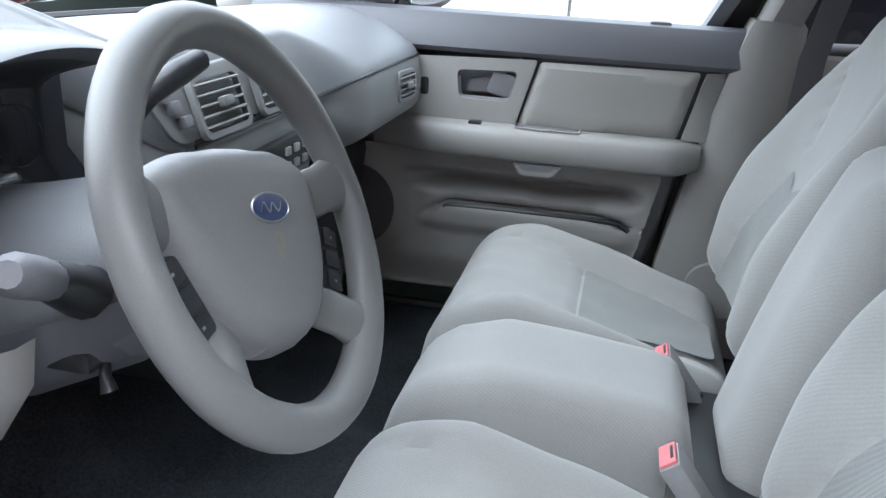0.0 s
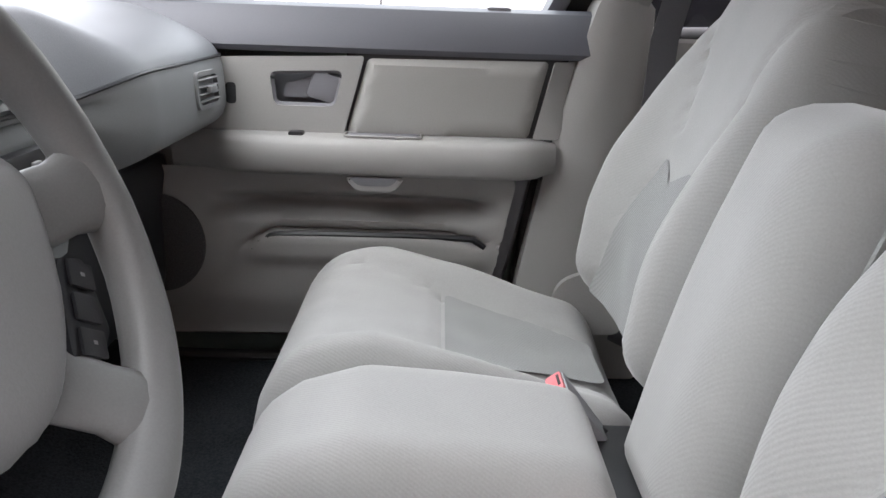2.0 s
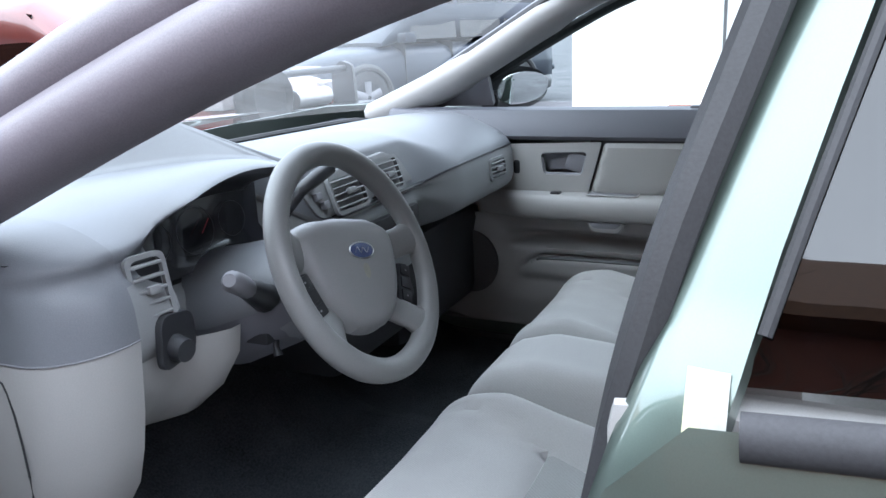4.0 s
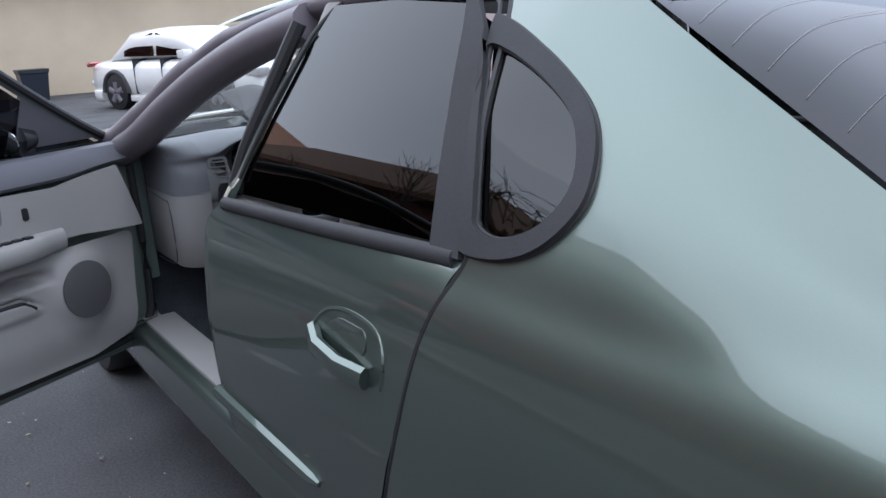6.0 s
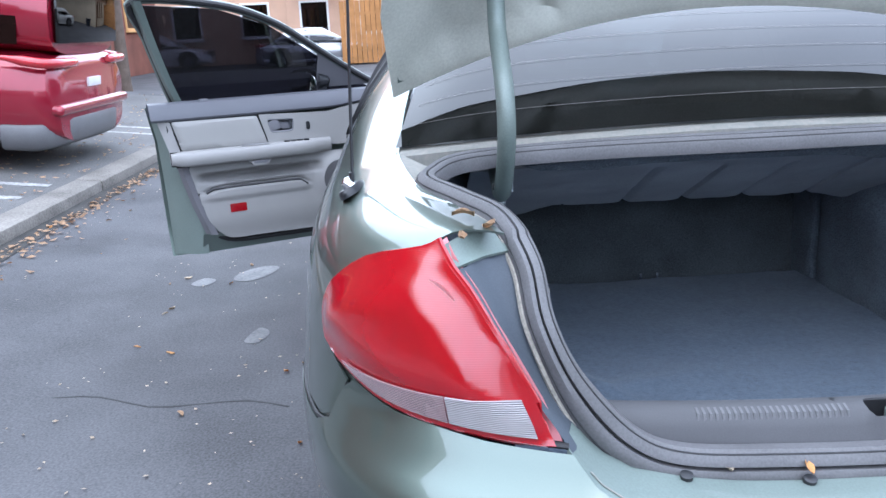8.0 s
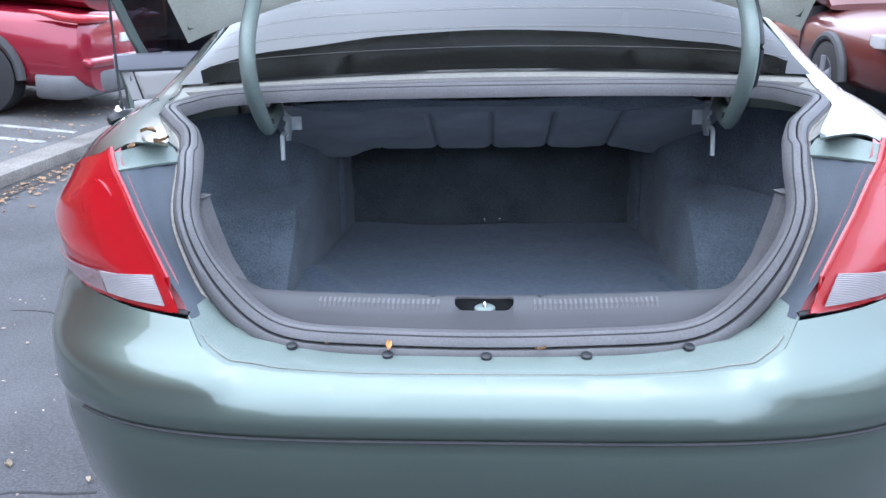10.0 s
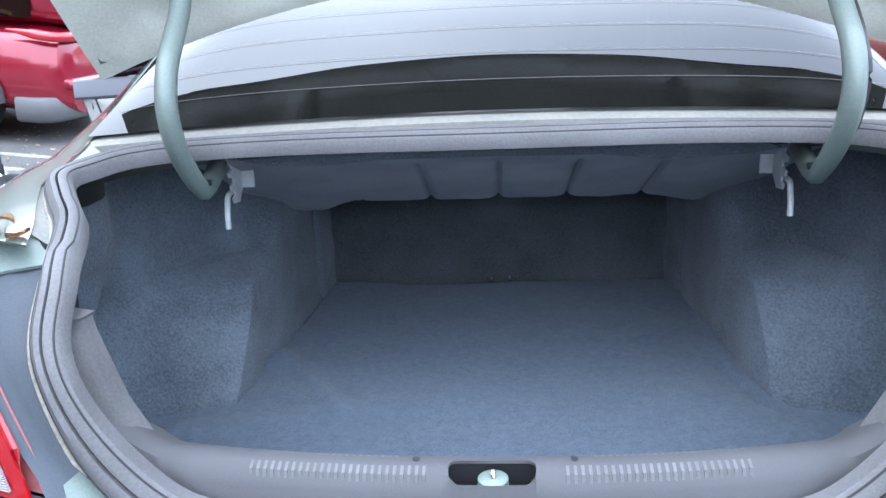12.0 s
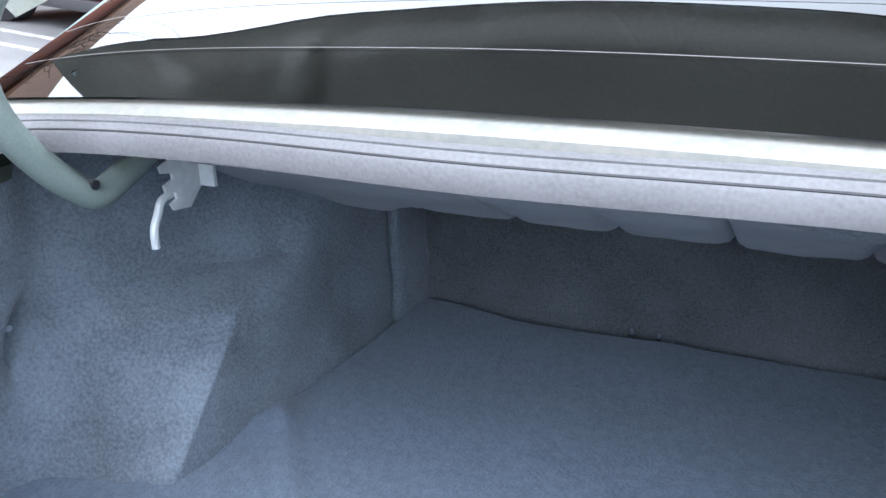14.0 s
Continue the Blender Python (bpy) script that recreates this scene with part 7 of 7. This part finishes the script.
DIRT = mat("dark_wet_dirt", (0.03, 0.028, 0.025), 0.8, var=0.4, scale=6, fine=60, bump=0.5, depth=0.006)
structure("gutter", sheet([(-3.37, -3), (-3.23, -3), (-3.17, 2), (-3.23, 5), (-3.18, 8), (-3.25, 13), (-3.37, 13)], lambda x, y: Vector((x, y, 0.006 + slope(x, y))), 0.3), DIRT, "dark dirt in the gutter", "gutter")
structure("pavement", lay(join(*[box((-7.7 + 0.41 * i, -14 + 3 * j, -0.05), (-7.29 + 0.41 * i, -11 + 3 * j, 0.075), 0) for i in range(10) for j in range(9)], *[box((-30, -14 + 3 * j, -0.05), (-7.7, -11 + 3 * j, 0.075), 0) for j in range(9)])), mat("old_asphalt", (0.12, 0.118, 0.115), 0.9, var=0.3, scale=0.8, fine=90, bump=0.6, depth=0.006), "cracked asphalt of the raised parking bay", "pavement")
for y in (5.25, 5.75, 8.95, 9.45):
    structure("bay_line", lay(join(*[box((-7.6 + 0.39 * i, y - 0.05, 0.06), (-7.21 + 0.39 * i, y + 0.05, 0.080), 0) for i in range(10)])), WHITEP, "worn white parking bay line", "road marking")
for pts in ([(-1.75, 3.55), (-1.66, 3.5), (-1.56, 3.6), (-1.52, 3.75), (-1.62, 3.78), (-1.73, 3.68)], [(-1.50, 2.58), (-1.43, 2.56), (-1.40, 2.68), (-1.46, 2.74)], [(-1.98, 3.5), (-1.9, 3.45), (-1.85, 3.55), (-1.93, 3.6)]):
    structure("paint_splash", sheet(curve_loop(pts, 4), lambda x, y: Vector((x, y, 0.003 + slope(x, y))), 0.05), mat("grey_white_splash", (0.20, 0.20, 0.20), 0.85, var=0.3, scale=9, fine=60, second=(0.085, 0.085, 0.09)), "pale paint splash on the asphalt", "stain")
TAR = mat("tar_crack", (0.02, 0.02, 0.022), 0.7, var=0.3)
for k, (x0, y0, x1, y1) in enumerate(((-3.2, 2.3, -1.2, 1.9), (-1.6, -0.4, -2.6, 2.2), (-2.9, 0.6, -1.1, 0.75))):
    pts = [(x0 + (x1 - x0) * t + 0.05 * noise.noise((t * 6, k, 0)), y0 + (y1 - y0) * t + 0.08 * noise.noise((t * 6, k, 3)), slope(x0 + (x1 - x0) * t, y0)) for t in np.linspace(0, 1, 24)]
    structure("crack", tube(pts, [0.006 + 0.004 * noise.noise((i * 0.7, k, 8)) for i in range(24)], 6, flat=0.5), TAR, "tar-filled crack in the asphalt", "crack")


# ---------------------------------------------------------------- parked vehicles
def parked_car(name, at, yaw, L, W, H, paint, label, tall=True, cat="car"):
    t = thing(name, (0, 0, 0), label, cat)
    belt = H * (0.60 if tall else 0.63)
    zb = 0.24 if tall else 0.18
    # stations along the length: share, half width, height of the deck
    if tall:
        st = ((0.0, 0.80, belt * 0.86), (0.015, 0.90, belt * 0.97), (0.06, 0.96, belt), (0.3, 1.0, belt), (0.6, 1.0, belt), (0.70, 0.99, belt * 0.98), (0.85, 0.97, belt * 0.93), (0.96, 0.90, belt * 0.84), (0.99, 0.80, belt * 0.72))
        gh = ((0.012, 0.80, belt, H * 0.94), (0.06, 0.84, belt, H * 0.985), (0.3, 0.86, belt, H), (0.52, 0.86, belt, H * 0.99), (0.60, 0.85, belt, H * 0.95), (0.72, 0.84, belt, belt * 1.02))
    else:
        st = ((0.0, 0.78, belt * 0.80), (0.02, 0.88, belt * 0.97), (0.08, 0.95, belt), (0.25, 0.99, belt), (0.5, 1.0, belt), (0.68, 0.99, belt * 0.97), (0.85, 0.96, belt * 0.88), (0.96, 0.88, belt * 0.76), (0.99, 0.78, belt * 0.62))
        gh = ((0.13, 0.78, belt, belt * 1.02), (0.27, 0.80, belt, H * 0.97), (0.42, 0.82, belt, H), (0.55, 0.82, belt, H * 0.98), (0.74, 0.82, belt, belt * 1.01))

    def ring(x, hw, z0, z1, e=0.55):
        out = []
        for i in range(24):
            a = 2 * math.pi * i / 24
            c, s = math.cos(a), math.sin(a)
            y = hw * math.copysign(abs(c) ** e, c)
            z = (z0 + z1) / 2 + (z1 - z0) / 2 * math.copysign(abs(s) ** (e * 0.8), s)
            out.append(Vector((x, y, z)))
        return out
    part("body", rings([ring(L * u, W / 2 * w, zb, z) for u, w, z in st]), paint, t)
    part("greenhouse", rings([ring(L * u, W / 2 * w, z0 - 0.05, z1, 0.6) for u, w, z0, z1 in gh]), paint, t, "roof and pillars")
    u0, u1 = (0.05, 0.62) if tall else (0.22, 0.64)
    n = 3 if tall else 2
    for side in (-1, 1):
        for i in range(n):
            a, b = u0 + (u1 - u0) * i / n + 0.012, u0 + (u1 - u0) * (i + 1) / n - 0.006
            zt = lambda u: float(np.interp(u, [g[0] for g in gh], [g[3] for g in gh])) - 0.09
            wt = lambda u: W / 2 * float(np.interp(u, [g[0] for g in gh], [g[1] for g in gh]))
            q = [Vector((L * a, side * (wt(a) + 0.004), belt + 0.04)), Vector((L * b, side * (wt(b) + 0.004), belt + 0.04)), Vector((L * b, side * wt(b) * 0.95, max(belt + 0.08, zt(b)))), Vector((L * a, side * wt(a) * 0.95, max(belt + 0.08, zt(a))))]
            part("side_window", rings([q, [p + Vector((0, side * 0.012, 0)) for p in q]]), GLASS_T, t, "dark side window")
    if tall:
        part("rear_window", box((0.006, -0.36 * W, belt + 0.06), (0.05, 0.36 * W, H * 0.88), 0.02), GLASS_T, t, "dark rear window")
    cl = mat("dark_cladding", (0.05, 0.05, 0.052), 0.7, var=0.1)
    for ux in (0.20, 0.80):
        for side in (-1, 1):
            c = Vector((L * ux, side * (W / 2 - 0.10), 0.36 if tall else 0.32))
            R = c.z
            w = part("wheel", tube([c + Vector((0, b, 0)) for b in (-0.11, -0.10, 0.10, 0.11)], [R * 0.93, R, R, R * 0.93], 28), RUBBER, t, "black tyre")
            part("rim", tube([c + Vector((0, side * b, 0)) for b in (0.09, 0.116)], [R * 0.66, R * 0.62], 24), BLACK, w)
            for k in range(5):
                a = 2 * math.pi * k / 5 + 0.3
                part("spoke", tube([c + Vector((R * 0.08 * math.cos(a), side * 0.118, R * 0.08 * math.sin(a))), c + Vector((R * 0.62 * math.cos(a), side * 0.114, R * 0.62 * math.sin(a)))], [0.05, 0.06], 8, up=(0, 1, 0), flat=0.35), TRIM_D, w)
            part("arch", tube([c + Vector(((R + 0.06) * math.cos(a), side * 0.085, (R + 0.06) * math.sin(a))) for a in [math.pi * i / 14 for i in range(15)]], 0.045, 8), cl, t, "dark wheel arch")
    part("side_skirt", box((L * 0.28, -W / 2 + 0.01, zb - 0.02), (L * 0.72, W / 2 - 0.01, zb + 0.10), 0.03), cl if tall else paint, t)
    def apron(k):
        arc_ = [(0.44 - 0.475 * k * max(0.0, math.cos(a)) ** 0.4, W * 0.492 * k * math.copysign(abs(math.sin(a)) ** 0.85, math.sin(a))) for a in np.linspace(-math.pi / 2, math.pi / 2, 23)]
        return arc_
    part("rear_bumper", rings([[Vector((x, y, z - 0.05 * (abs(y) / W * 2) ** 4)) for x, y in apron(k)] for z, k in ((zb - 0.01, 0.93), (zb + 0.03, 0.985), (zb + 0.12, 1.0), (zb + 0.21, 1.0), (zb + 0.225, 0.98))]), mat("grey_bumper_plastic", (0.13, 0.13, 0.135), 0.5, var=0.08) if tall else paint, t, "grey lower rear bumper", angle=60)
    part("bumper_step", box((-0.045, -W * 0.43, zb + 0.26), (0.2, W * 0.43, zb + 0.36), 0.05, 4), paint, t)
    part("front_bumper", box((L - 0.14, -W * 0.40, zb + 0.02), (L + 0.0, W * 0.40, zb + 0.30), 0.06, 3), cl if tall else paint, t)
    lampr = mat("red_car_lamp", (0.5, 0.02, 0.03), 0.1, var=0.2, bump=0, coat=1.0)
    for side in (-1, 1):
        part("tail_lamp", tube(curve_loop([(x, side * W * y, belt * z) for x, y, z in ((0.0, 0.20, 0.90), (-0.004, 0.32, 0.905), (0.012, 0.41, 0.905), (0.09, 0.462, 0.905), (0.28, 0.484, 0.925), (0.46, 0.494, 0.945))], 4, False), [0.025] + [0.045] * 15 + [0.035, 0.028, 0.02, 0.012, 0.006], 10), lampr, t, "red tail lamp")
        y0, y1 = sorted((side * W * 0.28, side * W * 0.45))
        part("headlamp", box((L * 0.93, y0, belt * 0.66), (L * 0.992, y1, belt * 0.78), 0.03), CLEAR_LENS, t, "clear headlamp")
        y0, y1 = sorted((side * W * 0.47, side * W * 0.58))
        part("door_mirror", box((L * 0.64, y0, belt), (L * 0.68, y1, belt + 0.14), 0.03), paint, t)
    part("grille", box((L * 0.975, -W * 0.24, belt * 0.50), (L * 1.003, W * 0.24, belt * 0.74), 0.02), BLACK, t)
    part("number_plate", box((-0.02, -0.15, belt * 0.68), (0.012, 0.15, belt * 0.76), 0.004), mat("plain_plate", (0.7, 0.7, 0.7), 0.4), t, "pale number plate bar")
    part("door_gap", join(*[box((L * u, -W / 2 - 0.0015, zb + 0.12), (L * u + 0.008, W / 2 + 0.0015, belt), 0) for u in ((0.30, 0.48, 0.66) if tall else (0.33, 0.5, 0.68))]), BLACK, t)
    t.location = at
    t.rotation_euler = (0, 0, radians(yaw))
    return t


RED = mat("dark_red_paint", (0.27, 0.008, 0.026), 0.25, 0.3, var=0.05, scale=2, fine=500, bump=0, coat=1.0)
WHITE = mat("white_car_paint", (0.78, 0.78, 0.77), 0.3, 0.0, var=0.03, bump=0, coat=0.8)
DARKB = mat("dark_blue_paint", (0.010, 0.016, 0.028), 0.5, 0.2, var=0.05, bump=0, coat=0.3)
SILV = mat("silver_car_paint", (0.5, 0.51, 0.53), 0.3, 0.6, var=0.04, bump=0, coat=0.8)
MAROON = mat("maroon_paint", (0.10, 0.018, 0.015), 0.35, 0.2, var=0.08, bump=0, coat=0.8)
red = parked_car("suv", (-3.82, 7.12, 0.165), 180, 4.95, 1.96, 1.76, RED, "dark red sport utility vehicle parked in the bay")
red.rotation_euler.y = -math.atan(0.11)
parked_car("sedan", (2.9, 17.6, 0), -70, 4.7, 1.8, 1.46, WHITE, "white sedan parked by the beige building", False)
parked_car("suv", (12.5, 7.16, 0), 155, 5.0, 1.95, 1.8, DARKB, "dark blue sport utility vehicle nosed towards the sedan")
parked_car("sedan", (11.6, 20.2, 0), -120, 4.6, 1.8, 1.46, WHITE, "white sedan parked beyond the windscreen", False)
parked_car("sedan", (-6.5, 30.5, 0), 10, 4.6, 1.8, 1.45, SILV, "silver sedan parked along the street", False)
parked_car("sedan", (-13.5, 33.5, 0), 5, 4.6, 1.8, 1.45, WHITE, "white sedan parked along the street", False)
parked_car("suv", (-0.5, 31.5, 0), 8, 4.7, 1.9, 1.7, DARKB, "dark sport utility vehicle along the street")
parked_car("pickup_truck", (4.35, 11.6, 0), -90, 5.3, 1.95, 1.75, MAROON, "maroon truck with a heavy steel winch bumper", True, "truck")
wb = thing("winch_bumper", (4.35, 6.2, 0.5), "heavy black steel winch bumper on the maroon truck", "bumper")
for x in (3.75, 4.95):
    part("upright", prism(rounded([(6.05, 0.45), (6.3, 0.45), (6.3, 0.9), (6.2, 1.0), (6.08, 0.96)], 0.04), lambda u, v, w, x=x: Vector((x + w, u, v)), 0.05, 0.006), BLACK, wb)
part("cross_bar", tube([(3.75, 6.16, 0.93), (5.0, 6.16, 0.93)], 0.03, 10), BLACK, wb)
part("beam", box((3.5, 6.0, 0.42), (5.2, 6.28, 0.62), 0.02), BLACK, wb)
part("winch", tube([(4.1, 6.15, 0.72), (4.6, 6.15, 0.72)], 0.08, 14), STEEL, wb)
part("spare_tyre", tube([(3.62, 6.0, 0.78), (3.62, 6.02, 0.78), (3.66, 6.14, 0.78), (3.66, 6.16, 0.78)], [0.2, 0.24, 0.24, 0.2], 20), RUBBER, wb, "worn tyre on the bumper")

# ---------------------------------------------------------------- buildings
WOOD = mat("orange_wood_boards", (0.50, 0.24, 0.08), 0.8, var=0.2, scale=3, fine=60, bump=0.4, depth=0.004)
TILE = mat("clay_tiles", (0.50, 0.26, 0.17), 0.85, var=0.25, scale=3, fine=40, bump=0.3)
PEACH = mat("peach_stucco", (0.70, 0.46, 0.32), 0.95, var=0.08, scale=1.2, fine=60, bump=0.3, depth=0.006)
BROWN = mat("brown_wood_trim", (0.20, 0.10, 0.05), 0.7, var=0.2)
PINK = mat("brick_red_wall", (0.20, 0.075, 0.05), 0.9, var=0.2, scale=1.5, fine=40, bump=0.3)


def window_unit(parent, m, w, h, frame_mat, name="window"):
    f = 0.09
    o = [(-w / 2, 0), (w / 2, 0), (w / 2, h), (-w / 2, h)]
    i_ = [(-w / 2 + f, f), (w / 2 - f, f), (w / 2 - f, h - f), (-w / 2 + f, h - f)]
    fr = part(name, turn(sheet(o, lambda u, v: Vector((u, -0.05, v)), 0.4, holes=[i_], thick=0.08), m), frame_mat, parent)
    part("pane", turn(box((-w / 2 + f, -0.01, f), (w / 2 - f, 0.0, h - f), 0), m), GLASS_T, fr)
    part("sill", turn(box((-w / 2 - 0.05, -0.12, -0.06), (w / 2 + 0.05, 0.0, 0.0), 0.01), m), frame_mat, fr)


bb = thing("beige_building", (8, 27, 0), "low beige stucco building with brown eaves", "building")
part("wall", box((0.9, 22.5, 0), (16, 34, 3.1), 0.02), STUCCO, bb)
part("roof", rings([[Vector((x, y, z)) for x, y in ((0.3 + d, 21.7 + d), (16.6, 21.7 + d), (16.6, 34.6), (0.3 + d, 34.6))] for d, z in ((0, 3.1), (0, 3.28), (1.6, 4.2))]), BROWN, bb, "brown eave and roof", smooth=False)
part("fascia", box((0.28, 21.66, 3.02), (16.6, 21.74, 3.3), 0.01), STUCCO_O, bb)
for y in (24.0, 25.6, 27.4):
    window_unit(bb, Matrix.Translation((0.9, y, 0.9)) @ Matrix.Rotation(radians(-90), 4, 'Z'), 0.8, 1.5, BROWN)
part("door", box((0.86, 22.9, 0.0), (0.92, 23.5, 2.05), 0.01), BROWN, bb, "dark brown door")
bin_ = thing("waste_bin", (1.75, 21.2, 0), "dark blue plastic bin by the wall", "bin")
part("tub", rings([[Vector((1.75 + sx * r, 21.2 + sy * r, z)) for sx, sy in ((-1, -1), (1, -1), (1, 1), (-1, 1))] for r, z in ((0.24, 0.0), (0.30, 0.62), (0.32, 0.64), (0.32, 0.68))]), DARKB, bin_, smooth=False)
part("lid", box((1.42, 20.87, 0.68), (2.08, 21.53, 0.72), 0.01), BLACK, bin_)

fence = thing("board_fence", (-1.0, 30, 0), "orange wooden board fence beside the building", "fence")
for i in range(22):
    x = -3.2 + i * 0.19
    part("board", box((x, 30, 0.05), (x + 0.175, 30.03, 2.3 + 0.02 * (i % 3)), 0.004, 1), WOOD, fence)
part("rail", box((-3.2, 30.03, 1.8), (0.95, 30.08, 1.9), 0), WOOD, fence)

ph = thing("peach_house", (-5, 37, 0), "peach stucco house with white window frames and clay tile roof", "house")
part("wall", box((-6, 36, 0), (3, 44, 3.4), 0.02), PEACH, ph)
part("tall_wall", box((-22, 36, 0), (-6, 46, 9.4), 0.02), PEACH, ph, "two-storey peach stucco wall")
part("tall_roof", rings([[Vector((x, y, z)) for y, z in ((35.2, 9.4), (35.2, 9.6), (41, 13.0), (46.8, 9.6), (46.8, 9.4))] for x in (-22.6, -5.4)]), TILE, ph, "clay tile roof of the taller part", smooth=False)
for x in (-19.5, -16.5, -13.5, -10.4, -7.4, -4.8, -2.2):
    window_unit(ph, Matrix.Translation((x, 36, 1.1)), 1.3, 1.5, WHITEW)
    if x < -6:
        window_unit(ph, Matrix.Translation((x, 36, 4.5)), 1.3, 1.5, WHITEW)
part("column", box((-1.2, 35.4, 0), (0.6, 36.0, 3.4), 0.02), STUCCO_O, ph, "orange stucco porch column")
rf = part("roof", rings([[Vector((x, y, z)) for x in (-6.0, 3.5)] for y, z in ((35.0, 3.3), (40, 5.3), (45, 3.3))], closed=False), TILE, ph, "clay tile roof", smooth=False)
for i in range(31):
    x = -5.9 + i * 0.3
    part("tile_row", tube([(x, 34.95, 3.33), (x, 40, 5.33)], 0.09, 6), TILE, rf)

wh = thing("white_wall_building", (9, 5, 0), "bright white stucco building with a low brick base", "building")
part("wall", box((9.4, -20, 0), (9.8, 5.3, 4.2), 0), WHITEW, wh)
part("base_course", box((9.3, -20, 0), (9.4, 4.0, 0.16), 0.01), BRICK, wh, "low brown brick base")
part("downpipe", tube([(9.38, 3.35, 0.0), (9.38, 3.35, 4.2)], 0.02, 8), SEAL, wh)
part("coping", box((9.3, -20, 4.2), (9.9, 5.4, 4.3), 0.02), CONCRETE, wh)

rw = thing("brick_red_building", (-20, 2, 0), "dark two-storey brick-red building behind the parking bays", "building")
part("wall", box((-17, -26, 0), (-10.8, 33, 7.0), 0), PINK, rw)
part("roof", rings([[Vector((x, y, z)) for x, z in ((-10.2, 6.8), (-10.2, 7.1), (-13.9, 11.0), (-17.6, 7.1), (-17.6, 6.8))] for y in (-26.5, 33.5)]), BROWN, rw, "brown roof", smooth=False)
for y in (-6, -2, 2, 6, 10, 14, 18, 22, 26, 30):
    part("post", box((-12.6, y - 0.15, 0.5), (-12.3, y + 0.15, 3.75), 0.01), STUCCO_O, rw, "orange porch post")
for y in (-20, -15, -10, -5, 0, 5, 10, 15, 20, 25, 30):
    window_unit(rw, Matrix.Translation((-10.8, y, 1.6)) @ Matrix.Rotation(radians(90), 4, 'Z'), 1.6, 1.8, STUCCO_O)
# Out of view behind the camera; added to block low sky in reflections.
bk_ = thing("rear_building", (0, -22, 0), "unseen pale grey building added on the near side of the lot", "building")
part("wall", box((-18, -26, 0), (9, -22, 4.6), 0), CONCRETE, bk_)
for x in (-14, -9, -4, 1, 6):
    window_unit(bk_, Matrix.Translation((x, -22, 1.2)) @ Matrix.Rotation(radians(180), 4, 'Z'), 1.6, 1.6, WHITEW)


# ---------------------------------------------------------------- bare trees
BARK = mat("grey_bark", (0.12, 0.09, 0.07), 0.95, var=0.25, scale=8, fine=80, bump=0.6, depth=0.01)


def tree(x, y, h, seed):
    r = random.Random(seed)
    t = thing("tree", (x, y, 0), "leafless tree with fine bare branches", "tree", "bare trees")
    p, d = Vector((x, y, 0)), Vector((r.uniform(-0.1, 0.1), r.uniform(-0.1, 0.1), 1))
    trunk = [p + d * (h * 0.35 * i / 5) + Vector((0.03 * noise.noise((i, seed, 0)), 0.03 * noise.noise((i, seed, 4)), 0)) for i in range(6)]
    part("trunk", tube(trunk, [0.16, 0.13, 0.12, 0.11, 0.105, 0.10], 10), BARK, t)
    twigs = []

    def grow(a, dirn, length, rad, depth):
        b = a + dirn * length
        mid = a.lerp(b, 0.5) + Vector((r.uniform(-1, 1), r.uniform(-1, 1), r.uniform(-1, 1))) * length * 0.08
        twigs.append(tube([a, mid, b], [rad, rad * 0.8, rad * 0.6], 4 if depth < 3 else 5))
        if depth == 0:
            return
        for k in range(3 if depth > 2 else 3):
            q = (dirn + Vector((r.uniform(-1, 1), r.uniform(-1, 1), r.uniform(-0.3, 0.7))) * 0.75).normalized()
            grow(a.lerp(b, r.uniform(0.55, 1.0)), q, length * r.uniform(0.6, 0.8), rad * 0.58, depth - 1)
    for k in range(4):
        a = 2 * math.pi * k / 4 + r.uniform(-0.4, 0.4)
        grow(trunk[-1], Vector((math.cos(a) * 0.7, math.sin(a) * 0.7, 0.8)).normalized(), h * 0.2, 0.055, 4)
    o = bmesh.new()
    for b in twigs:
        vs = [o.verts.new(v.co) for v in b.verts]
        b.verts.index_update()
        for f in b.faces:
            o.faces.new([vs[v.index] for v in f.verts])
        b.free()
    part("crown", o, BARK, t)["kind"] = "stuff"


tree(-8.9, 3.5, 8.5, 3)
tree(-9.0, -2.0, 9.0, 5)
tree(-8.4, 12.5, 8.0, 8)
tree(-9.0, 9.0, 9.0, 11)
tree(-6.4, 15.6, 6.5, 17)
tree(-8.2, 19.5, 7.5, 23)
